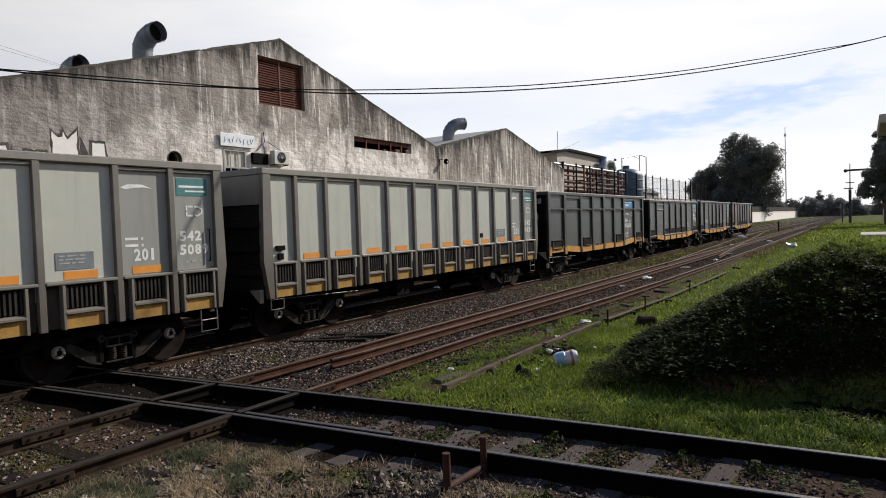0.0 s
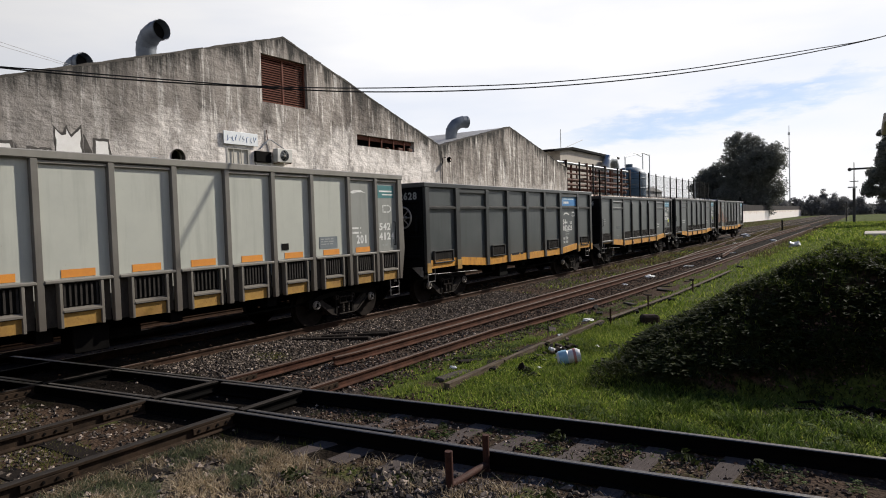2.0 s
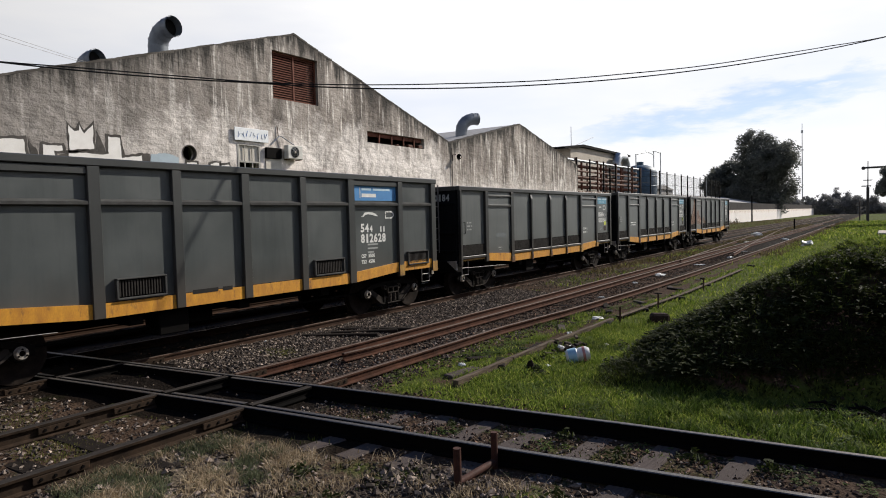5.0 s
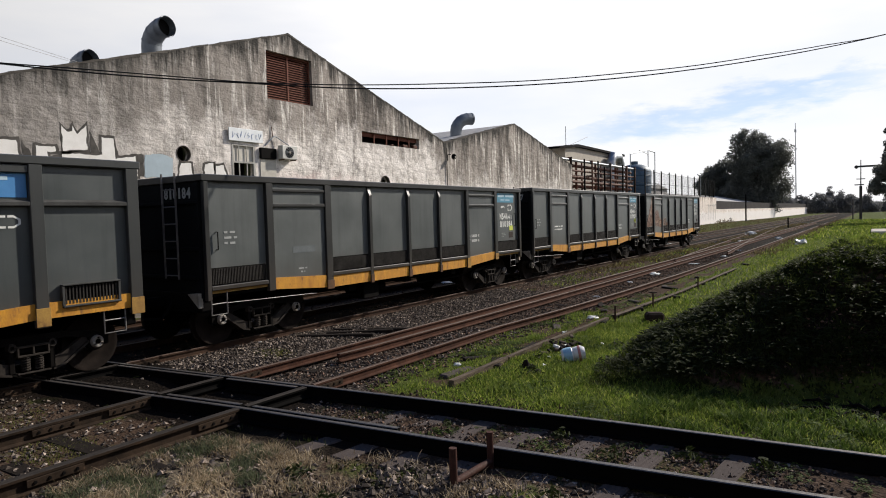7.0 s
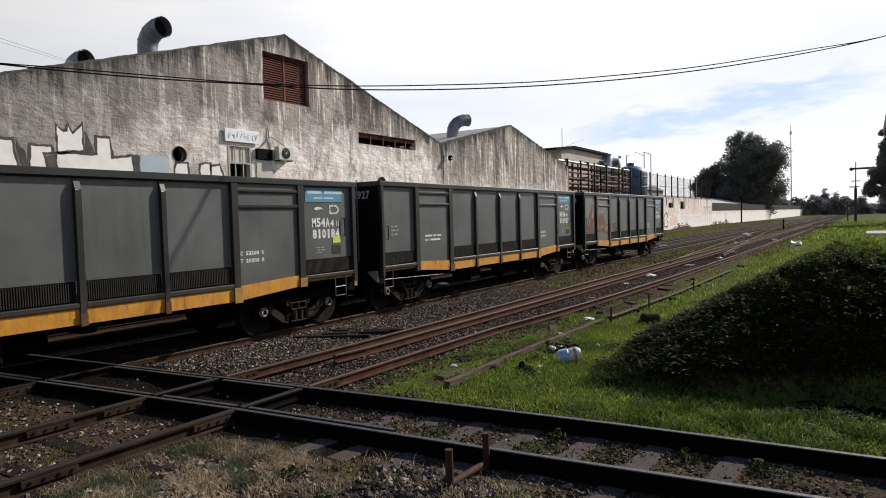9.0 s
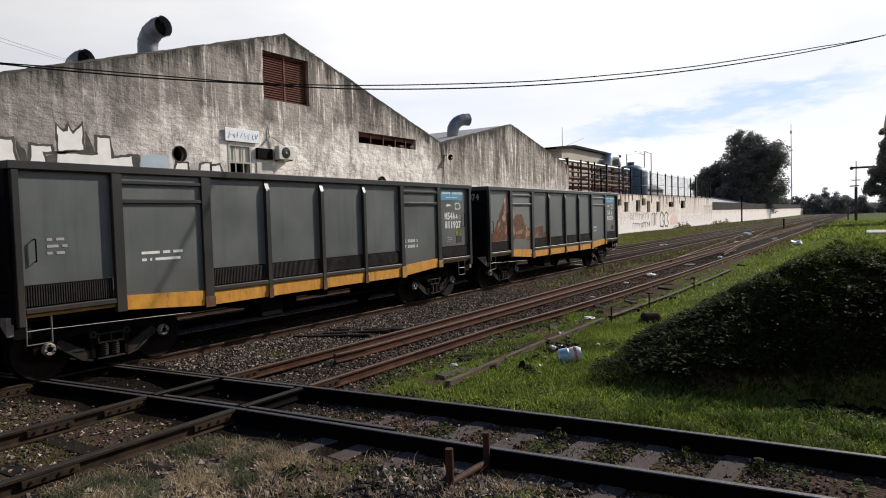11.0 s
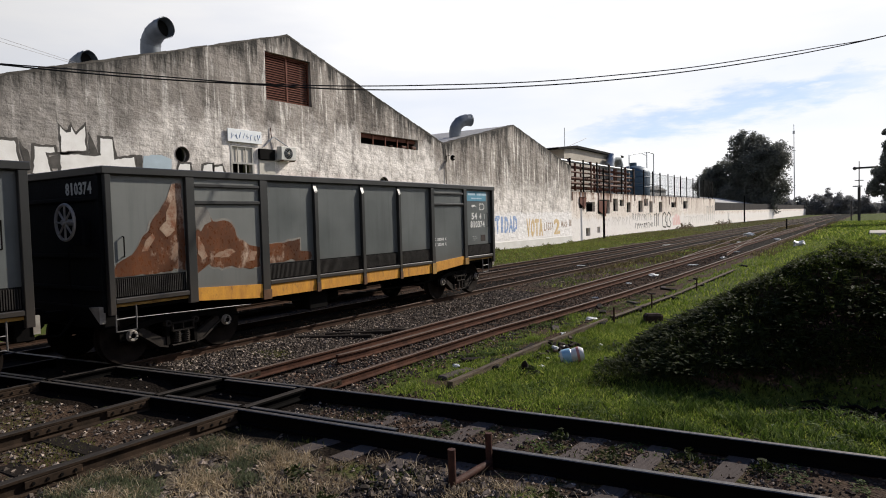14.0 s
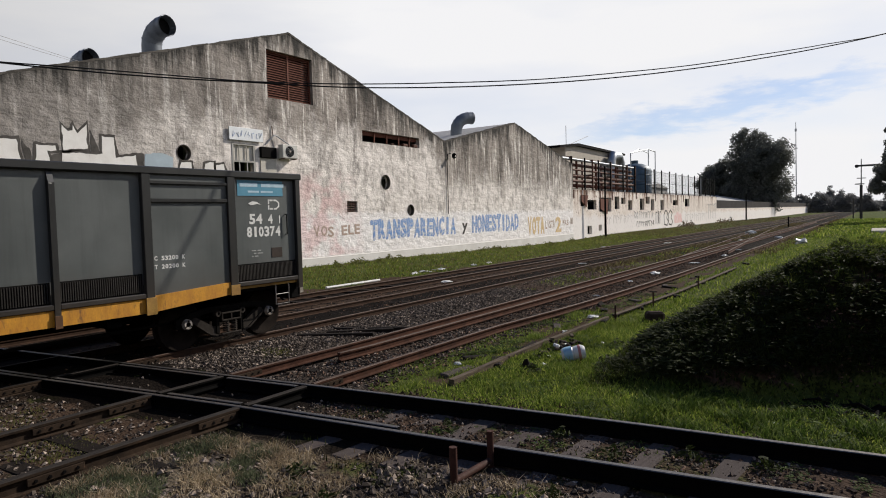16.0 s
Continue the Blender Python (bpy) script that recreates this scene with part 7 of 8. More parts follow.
    gear = Build()
    gear.box(0.3, LENGTH - 0.3, -0.35, 0.35, 0.62, 1.0)
    for x in (4.2, 6.5, 8.8):
        gear.box(x, x + 0.25, -1.2, 1.2, 0.68, 0.98)
    gear.tube([(1.0, -0.9, 0.55), (12.0, -0.9, 0.55)], 0.03, 6)
    gear.tube([(5.0, -0.55, 0.6), (6.2, -0.55, 0.6)], 0.2, 12)
    part("underframe", gear, M_BLACK, w)
    part("brake_box", Build().box(4.75, 5.35, -1.2, -0.8, 0.42, 0.86, 0.02), M_BLACK, w)
    part("brake_rod", Build().tube([(0.45, -1.35, 0.86), (2.95, -1.35, 0.78)], 0.0075, 5), M_STEP, w, "thin pale brake rod")
    for x, s in ((-0.02, -1), (LENGTH + 0.02, 1)):
        part("coupler", Build().box(min(x, x + s * 0.45), max(x, x + s * 0.45), -0.1, 0.1, 0.78, 0.98, 0.03).box(min(x + s * 0.38, x + s * 0.6), max(x + s * 0.38, x + s * 0.6), -0.16, 0.16, 0.72, 1.06, 0.05), M_BLACK, w)
        part("brake_hose", Build().tube([(x, -0.4, 0.9), (x + s * 0.3, -0.45, 0.6), (x + s * 0.58, -0.3, 0.62)], 0.03, 6), M_BLACK, w)
        gus = [(-1.32, 1.1), (-1.32, 0.82), (-1.0, 1.08)]
        part("corner_gusset", Build().prism(gus, min(x, x + s * 0.1), max(x, x + s * 0.1), "x"), M_GUSSET, w, "pale corner gusset")
        part("headstock", Build().box(min(x - s * 0.25, x + s * 0.03), max(x - s * 0.25, x + s * 0.03), -1.3, 1.3, 0.72, 1.09, 0.02), M_BLACK, w, "black end beam")
    for c in (1.54, rear):
        for d in (-1, 1):
            xb = c + d * 0.42
            part("brake_beam", Build().box(xb - 0.06, xb + 0.06, -0.95, 0.95, 0.3, 0.44, 0.02), M_BLACK, w)
    for x, low_ in ((0.12, 0.0), (foot, low)):
        z0, z1 = 0.66 - low_, 1.08 - low_ * 0.6
        part("step", Build().tube([(x, -1.38, z1), (x, -1.38, z0), (x + 0.36, -1.38, z0), (x + 0.36, -1.38, z1)], 0.015, 6)
             .tube([(x, -1.38, z0 + 0.21), (x + 0.36, -1.38, z0 + 0.21)], 0.011, 5), M_STEP, w, "bare steel foot step")
    sets = []
    for c in (1.54, rear):
        for dx in (-AXLE, AXLE):
            ws = new("wheelset")
            ws.empty_display_size = 0.1
            ws.parent = w
            ws.matrix_basis = pose(c + dx, 0, 0.47)
            for s in (-1, 1):
                y = s * 0.838
                part("wheel", Build().lathe([(0.1, y - s * 0.02), (0.12, y + s * 0.06), (0.3, y + s * 0.02), (0.4, y + s * 0.065), (0.465, y + s * 0.065), (0.47, y - s * 0.045), (0.498, y - s * 0.05), (0.495, y - s * 0.075), (0.4, y - s * 0.07), (0.1, y - s * 0.02)], (0, 0, 0), "y", 30), M_WHEEL, ws, smooth=True)
            part("axle", Build().tube([(0, -1.05, 0), (0, 1.05, 0)], 0.075, 10), M_BLACK, ws)
            sets.append(ws)
    return sets


M_GUSSET = worn("pale_gusset_paint", (0.4, 0.38, 0.33), (0.2, 0.17, 0.14), 0.7, 0.1, 6.0)
M_PALE_IRON = worn("pale_brake_iron", (0.42, 0.4, 0.37), (0.25, 0.23, 0.21), 0.7, 0.0, 9.0)
M_STEP = worn("bare_steel_rod", (0.22, 0.21, 0.2), (0.1, 0.09, 0.085), 0.55, 0.4, 9.0)


M_GLINT = worn("painted_sun_glint", (0.5, 0.49, 0.46), (0.26, 0.25, 0.23), 0.5, 0.2, 12.0)
M_RIB = worn("worn_rib_paint", (0.048, 0.043, 0.038), (0.016, 0.0135, 0.012), 0.65, 0.15, 6.0)


def grille(w, x0, x1, z0, z1, y, name="vent_grille", pitch=0.04, mat=None):
    """A ribbed drain panel: dark back plate with upright ribs."""
    b = Build()
    n = max(int((x1 - x0) / pitch), 2)
    for i in range(n):
        x = x0 + (x1 - x0) * (i + 0.5) / n
        b.box(x - pitch * 0.22, x + pitch * 0.22, y - 0.025, y - 0.001, z0 + 0.02, z1 - 0.02)
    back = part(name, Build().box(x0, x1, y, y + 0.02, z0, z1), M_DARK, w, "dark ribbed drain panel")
    part("ribs", b, mat or M_RIB, back, "worn steel ribs")
    return back


def shell(w, top, ends, floor=1.1, trim=None, endmat=None, length=LENGTH):
    """Inner tub: far side, ends, floor and a hollow rim."""
    b = Build()
    b.box(0.05, length - 0.05, HALF - 0.12, HALF - 0.02, 1.0, top - 0.08)
    part("far_side", b, ends, w)
    part("floor", Build().box(0.05, length - 0.05, PLATE + 0.05, HALF - 0.12, floor - 0.1, floor), M_BLACK, w)
    for x in (0.0, length - 0.06):
        part("end_wall", Build().box(x, x + 0.06, PLATE + 0.012, HALF - 0.121, 0.98, top - 0.08), endmat or M_END, w, "dark end wall")
    r = trim
    part("rim", Build().box(-0.05, length + 0.05, -HALF - 0.005, PLATE + 0.09, top - 0.13, top, 0.015), r, w, "top rim")
    part("rim", Build().box(-0.05, length + 0.05, HALF - 0.14, HALF + 0.03, top - 0.13, top, 0.015), r, w, "top rim")
    for x in (-0.05, length - 0.07):
        part("rim", Build().box(x, x + 0.12, PLATE + 0.081, HALF - 0.141, top - 0.13, top, 0.01), r, w, "top rim")


def end_gear(w, top, kind, wy=-0.78):
    """Ribs with a ladder or a hand brake wheel on the end that comes first."""
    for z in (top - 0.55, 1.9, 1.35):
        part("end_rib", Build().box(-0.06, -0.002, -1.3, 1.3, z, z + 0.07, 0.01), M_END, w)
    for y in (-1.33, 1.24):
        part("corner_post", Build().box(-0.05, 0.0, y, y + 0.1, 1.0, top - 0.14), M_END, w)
    if kind == "ladder":
        b = Build()
        for y in (-0.72, -0.3):
            b.tube([(-0.09, y, 1.35), (-0.09, y, top + 0.05)], 0.02, 6)
        for k in range(6):
            b.tube([(-0.09, -0.72, 1.42 + 0.33 * k), (-0.09, -0.3, 1.42 + 0.33 * k)], 0.013, 6)
        part("ladder", b, M_STEP, w, "steel end ladder")
    else:
        h = part("brake_wheel", Build().tube([(-0.2, wy + 0.3 * math.cos(a * 0.2618), 2.5 + 0.3 * math.sin(a * 0.2618)) for a in range(25)], 0.026, 7, False), M_PALE_IRON, w, "pale hand brake wheel")
        for k in range(8):
            a = k * math.pi / 4
            part("spoke", Build().tube([(-0.2, wy, 2.5), (-0.2, wy + 0.29 * math.cos(a), 2.5 + 0.29 * math.sin(a))], 0.018, 5), M_PALE_IRON, h)
        part("hub", Build().lathe([(0, -0.25), (0.05, -0.25), (0.06, -0.06), (0.03, 0.0)], (0, wy, 2.5), "x", 10), M_PALE_IRON, h)
        part("brake_case", Build().box(-0.14, -0.002, wy - 0.42, wy - 0.17, 2.1, 2.55, 0.02), M_END, w)
        part("chain", Build().tube([(-0.16, wy, 2.1), (-0.15, wy + 0.02, 1.6), (-0.12, wy + 0.08, 1.0)], 0.014, 5), M_BLACK, w)


def handle(w, x, z, tall=0.34):
    part("handrail", Build().tube([(x, PLATE - 0.004, z), (x, PLATE - 0.05, z), (x, PLATE - 0.05, z + tall), (x, PLATE - 0.004, z + tall)], 0.012, 5), M_BLACK, w, "black grab handle")


def belly(x, low, high):
    """Lower edge of the fish-bellied side at x."""
    return low + (high - low) * max(step(3.7, 1.9, x), step(9.6, 11.4, x))


def slate_wagon(top=3.3, ladder=True, paint=None):
    """Eight-bay slate gondola with door bays next to the ends and a yellow sill."""
    paint = paint or M_SLATE
    w = thing("gondola_wagon", "slate-grey open gondola wagon with a yellow sill", "freight wagon", "wagons of the train")
    posts_ = [(0.0, 0.1), (1.5, 1.68), (3.22, 3.42), (4.77, 4.87), (6.38, 6.48), (7.87, 7.96), (9.38, 9.54), (11.15, 11.33), (12.92, 13.05)]
    shell(w, top, M_SLATE, trim=M_SLATE_TRIM)
    end_gear(w, top, "ladder" if ladder else "wheel", -0.55)
    for i, (a, b) in enumerate(posts_):
        thin = i in (3, 4, 5)
        lo = 0.95 if i in (0, 8) else 0.98 if i in (1, 7) else 0.84
        if thin:
            b_ = Build().prism([(-HALF + 0.0, lo), (-HALF + 0.0, top - 0.32), (-HALF + 0.07, top - 0.13), (PLATE + 0.01, top - 0.13), (PLATE + 0.01, lo)], a, b, "x")
        else:
            b_ = Build().box(a, b, -HALF, PLATE + 0.01, lo, top - 0.13, 0.008)
        part("post", b_, M_SLATE_TRIM, w, "worn upright side post" if thin else "")
        # pale strip painted as a sun glint on the sloping post end
        if thin:
            tip = Build().prism([(-HALF - 0.003, top - 0.34), (-HALF + 0.067, top - 0.15), (-HALF + 0.074, top - 0.15), (-HALF + 0.004, top - 0.34)], a + 0.006, a + 0.055, "x")
            part("post_glint", tip, M_GLINT, w, "sun glint painted on the upper end of the post")
        if 1 < i < 6:
            part("post_foot", Build().box(a - 0.012, b + 0.012, -HALF - 0.01, -HALF - 0.001, lo, lo + 0.2, 0.004), M_RUST_FOOT, w, "rust-stained foot of the post")
        if i in (6, 7):
            part("post_foot", Build().box(a - 0.02, b + 0.02, -HALF - 0.012, -HALF - 0.002, lo, lo + (0.3 if i in (2, 6) else 0.2), 0.004), M_OCHRE, w, "stained yellow foot of the post")
    for i, ((_, a), (b, _)) in enumerate(zip(posts_, posts_[1:])):
        door = i in (1, 6)
        if door:
            la, lb = (1.24, 1.16) if i == 1 else (1.16, 1.24)
            part("side_plate", Build().prism([(a, la), (b, lb), (b, top - 0.13), (a, top - 0.13)], PLATE - 0.03, PLATE + 0.02), paint if i < 2 else M_SLATE, w)
            part("ledge", Build().box(a, b, PLATE - 0.075, PLATE - 0.031, top - 0.62, top - 0.55, 0.01), M_SLATE_TRIM, w, "horizontal door ledge")
            part("ledge", Build().box(a, b, PLATE - 0.075, PLATE - 0.031, top - 0.3, top - 0.24, 0.01), M_SLATE_TRIM, w, "horizontal door ledge")
            ba, bb = (1.0, 0.88) if i == 1 else (0.88, 1.0)
            part("sill", Build().prism([(a, ba), (b, bb), (b, lb), (a, la)], PLATE - 0.06, PLATE - 0.005), M_YELLOW, w, "stained yellow sill")
        else:
            end = i in (0, 7)
            part("side_plate", Build().box(a, b, PLATE, PLATE + 0.03, 1.56, top - 0.13), paint if i < 2 else M_SLATE, w)
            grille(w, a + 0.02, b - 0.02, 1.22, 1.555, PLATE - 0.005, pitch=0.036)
            part("ledge", Build().box(a, b, PLATE - 0.08, PLATE + 0.02, 1.13, 1.215, 0.012), M_SLATE_TRIM, w, "worn drain ledge")
            if end:
                part("sill", Build().box(a, b, PLATE - 0.02, PLATE + 0.02, 1.07, 1.128), M_OCHRE, w, "rust-stained sill strip")
            else:
                part("sill", Build().box(a, b, PLATE - 0.05, PLATE + 0.02, 0.87, 1.128), M_YELLOW, w, "stained yellow sill")
    return w


def ledge_wagon(top=3.48):
    """Eight-bay gondola with one ledge along its whole side."""
    w = thing("gondola_wagon", "dark slate gondola wagon with a full-length side ledge", "freight wagon", "wagons of the train")
    posts_ = [(0.0, 0.2), (1.62, 1.86), (3.47, 3.67), (4.96, 5.14), (6.47, 6.66), (8.02, 8.2), (9.55, 9.77), (11.45, 11.64), (12.95, 13.16)]
    shell(w, top, M_SLATE, trim=M_LEDGE_TRIM, length=13.16)
    end_gear(w, top, "wheel")
    for i, (a, b) in enumerate(posts_):
        part("post", Build().box(a, b, -HALF, PLATE + 0.01, 0.94 if i in (0, 8) else 0.9, top - 0.13, 0.008), M_LEDGE_TRIM, w)
        if i in (0, 1, 7, 8):
            part("post_foot", Build().box(a - 0.01, b + 0.01, -HALF - 0.012, -HALF - 0.002, 0.92, 1.2, 0.004), M_OCHRE, w, "stained yellow foot of the post")
    for i, ((_, a), (b, _)) in enumerate(zip(posts_, posts_[1:])):
        part("side_plate", Build().box(a, b, PLATE, PLATE + 0.03, 1.15, top - 0.13), M_SLATE_DK, w)
        part("ledge", Build().prism([(PLATE - 0.08, 2.74), (PLATE - 0.08, 2.79), (PLATE - 0.002, 2.83), (PLATE - 0.002, 2.74)], a, b, "x"), M_LEDGE, w, "sloping side ledge")
        if i in (1, 6):
            part("ledge", Build().box(a, b, PLATE - 0.06, PLATE - 0.002, top - 0.26, top - 0.14, 0.01), M_LEDGE_TRIM, w)
        z0 = belly((a + b) / 2, 0.9, 1.03)
        ends = belly(a, 0.9, 1.03), belly(b, 0.9, 1.03)
        part("sill", Build().prism([(a, ends[0]), (b, ends[1]), (b, ends[1] + 0.24), (a, ends[0] + 0.24)], PLATE - 0.05, PLATE - 0.002), M_YELLOW, w, "stained yellow sill")
        if i in (0, 2, 5, 7):
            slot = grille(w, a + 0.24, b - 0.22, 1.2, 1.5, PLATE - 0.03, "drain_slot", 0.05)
            frame_ = Build().box(a + 0.2, b - 0.18, PLATE - 0.09, PLATE - 0.003, 1.5, 1.525, 0.006).box(a + 0.2, a + 0.235, PLATE - 0.08, PLATE - 0.003, 1.2, 1.5).box(b - 0.215, b - 0.18, PLATE - 0.08, PLATE - 0.003, 1.2, 1.5)
            part("slot_frame", frame_.box(a + 0.2, b - 0.18, PLATE - 0.1, PLATE - 0.003, 1.165, 1.198, 0.008), M_LEDGE, w, "worn frame of the drain slot")
    return w


def grey_wagon(top=3.63):
    """Twelve-bay pale grey gondola with small vent boxes under each bay."""
    w = thing("gondola_wagon", "pale grey high-sided gondola wagon with orange marks", "freight wagon", "wagons of the train")
    cen = [0.07, 0.9, 1.86, 3.0, 4.19, 5.38, 6.54, 7.69, 8.86, 10.0, 11.24, 12.27, 13.24]
    shell(w, top, M_GREY, trim=M_GREY_TRIM, endmat=M_END_GREY, length=13.34)
    part("end_panel", Build().box(-0.045, -0.002, PLATE + 0.02, HALF - 0.13, top - 0.75, top - 0.14), M_GREY_TRIM, w, "grey upper end panel")
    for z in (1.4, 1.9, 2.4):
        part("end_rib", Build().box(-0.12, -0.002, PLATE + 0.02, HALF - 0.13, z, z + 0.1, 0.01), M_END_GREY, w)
    for i, c in enumerate(cen):
        if i in (0, 12):
            s = -1 if i == 0 else 1
            k = 0.1 if i == 0 else 0.06
            out = [(c - s * k, 0.9), (c - s * k, top - 0.13), (c + s * 0.1, top - 0.13), (c + s * 0.16, 1.7), (c + s * 0.02, 0.9)]
            part("corner_post", Build().prism(out, -HALF, PLATE + 0.04), M_GREY_POST, w, "flared corner post")
        else:
            part("post", Build().box(c - 0.055, c + 0.055, -HALF, PLATE + 0.01, 0.9, top - 0.13, 0.008), M_GREY_POST, w)
    for i, (a, b) in enumerate(zip(cen, cen[1:])):
        a, b = a + 0.056 + (0.045 if i == 0 else 0), b - 0.056 - (0.005 if i == 11 else 0)
        m = (a + b) / 2 + 0.02
        part("side_plate", Build().box(a, b, PLATE, PLATE + 0.03, 1.66, top - 0.13), M_GREY_DARKER if i > 9 else M_GREY, w)
        if i % 3 != 0:
            part("ledge", Build().box(a, b, PLATE - 0.05, PLATE - 0.002, top - 0.2, top - 0.145, 0.01), M_GREY_TRIM, w)
        part("ledge", Build().box(a, b, PLATE - 0.1, PLATE + 0.02, 1.6, 1.655, 0.012), M_GREY_TRIM, w, "drain ledge")
        part("skirt", Build().box(a, b, PLATE + 0.03, PLATE + 0.05, 0.92, 1.6), M_GRIME, w, "grimy recessed skirt plate")
        h = min((b - a) / 2 - 0.06, 0.3)
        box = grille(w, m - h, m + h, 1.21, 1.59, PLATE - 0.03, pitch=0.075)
        for x in (m - h - 0.05, m + h):
            part("vent_post", Build().box(x, x + 0.05, PLATE - 0.09, PLATE + 0.025, 0.9, 1.595, 0.006), M_GREY_TRIM, w)
        part("vent_lip", Build().prism([(PLATE - 0.1, 1.14), (PLATE - 0.1, 1.17), (PLATE - 0.03, 1.21), (PLATE - 0.03, 1.14)], m - h, m + h, "x"), M_GREY_TRIM, w)
        part("vent_flap", Build().box(m - h, m + h, PLATE - 0.05, PLATE - 0.01, 0.91, 1.12), M_OCHRE, w, "dirty yellow flap")
        if 0 < i < 11:
            part("mark", Build().box(m - 0.27, m + 0.27, PLATE - 0.006, PLATE - 0.002, 1.675, 1.8), M_ORANGE, w, "orange painted mark")
    part("brake_panel", Build().box(0.3, 0.55, PLATE - 0.06, PLATE - 0.004, 1.9, 2.0, 0.01).box(0.35, 0.5, PLATE - 0.06, PLATE - 0.004, 1.7, 1.84, 0.01), M_BLACK, w)
    part("name_plate", Build().box(12.42, 13.08, PLATE - 0.006, PLATE - 0.002, 3.02, 3.34), M_TEAL, w, "teal plate with white bars")
    part("stencil_block", Build().box(12.47, 13.0, PLATE - 0.0095, PLATE - 0.0065, 3.17, 3.21).box(12.6, 13.04, PLATE - 0.0095, PLATE - 0.0065, 3.09, 3.12), M_WHITE, w)
    part("emblem", Build().prism([(11.35, 3.14), (11.5, 3.2), (11.75, 3.2), (11.95, 3.13), (11.78, 3.15), (11.6, 3.14), (11.45, 3.11)], PLATE - 0.005, PLATE - 0.002), M_WHITE, w)
    stencil_d(w, 12.6, 2.64, 0.36, 0.2)
    part("data_plate", Build().box(10.25, 10.85, PLATE - 0.008, PLATE - 0.003, 1.83, 2.1), M_FADED_BLUE, w, "grey-blue data plate")
    stencil_rows(w, 10.3, 2.03, 0.03, ("#### ####### ####", "### ##### #######", "####### ### ####"), PLATE - 0.008, M_FADED)
    stencil_rows(w, 11.3, 2.24, 0.06, ("# ##### #", "# ##### #"), PLATE - 0.001)
    part("data_plate", Build().box(9.1, 9.3, PLATE - 0.01, PLATE - 0.003, 1.86, 2.0), M_DARK, w)
    handle(w, 13.06, 1.8, 0.6)
    return w


M_FADED_BLUE = worn("faded_data_plate", (0.13, 0.155, 0.17), (0.2, 0.22, 0.23), 0.6, 0, 12.0, bump_strength=0)


def slate_marks(w, klass, number, low=0.0):
    """Blue plate, class, number and small marks of the last bay; low drops them on a lower wagon."""
    y = PLATE - 0.003
    part("name_plate", Build().box(11.44, 12.62, y - 0.006, y, 2.92 - low, 3.23 - low), M_BLUE, w, "blue plate with white bars")
    stencil_rows(w, 11.5, 3.09 - low, 0.095, ("###### ########",), y - 0.006, M_PLATE_WHITE)
    stencil_rows(w, 11.7, 2.98 - low, 0.05, ("####### ########",), y - 0.006, M_PLATE_WHITE)
    part("emblem", Build().prism([(11.7, 2.77 - low), (11.8, 2.81 - low), (11.92, 2.8 - low), (12.02, 2.74 - low), (11.93, 2.76 - low), (11.84, 2.74 - low), (11.76, 2.73 - low)], y - 0.005, y), M_WHITE, w)
    stencil_d(w, 12.21, 2.64 - low, 0.31, 0.21)
    for body, x, tall, width in klass:
        lettering(w, body, x, 2.36 - low, tall, width=width)
    lettering(w, number, 11.64, 2.1 - low, 0.2, width=0.9)
    for z, row in ((1.77, "C 53200 K"), (1.62, "T 20200 K")):
        lettering(w, row, 9.58, z, 0.075, width=0.62, y=PLATE - 0.0335)
    part("data_plate", Build().box(12.26, 12.55, y - 0.005, y, 1.65, 1.85), M_BROWN_PLATE, w, "dark brown data plate")
    stencil_rows(w, 11.74, 1.8, 0.03, ("##### ####", "  ### ######", "## ####"), y, M_FADED)
    handle(w, 12.67, 2.12 - low, 0.42)
    handle(w, 0.3, 1.9)
    if number != "810374":
        stencil_rows(w, 0.48, 2.2, 0.055, ("## ###", "#### ##", "## ###"), y, M_FADED)


M_BLUE_BRIGHT = worn("bright_blue_plate", (0.07, 0.25, 0.52), (0.05, 0.19, 0.42), 0.45, 0, 5.0, bump_strength=0)
M_PLATE_WHITE = worn("worn_plate_lettering", (0.55, 0.66, 0.72), (0.3, 0.46, 0.56), 0.6, 0, 9.0, bump_strength=0)
M_BROWN_PLATE = worn("brown_data_plate", (0.05, 0.035, 0.028), (0.03, 0.022, 0.018), 0.7, 0, 9.0, bump_strength=0)


def stencil_rows(parent, x, z, tall, rows, y, mat=None):
    """Rows of writing too fine to read, as one plain bar for each word; # marks a character."""
    b = Build()
    for r, row in enumerate(rows):
        za, i = z - r * tall * 1.9, 0
        for word in row.split(" "):
            if word:
                b.box(x + i * tall * 0.82, x + (i + len(word) - 0.25) * tall * 0.82, y - 0.0035, y - 0.0015, za + tall * 0.12, za + tall * 0.88)
            i += len(word) + 1
    tagged(part("stencil_block", b, mat or M_WHITE, parent), "faint lines of fine stencilled writing", kind="stuff")


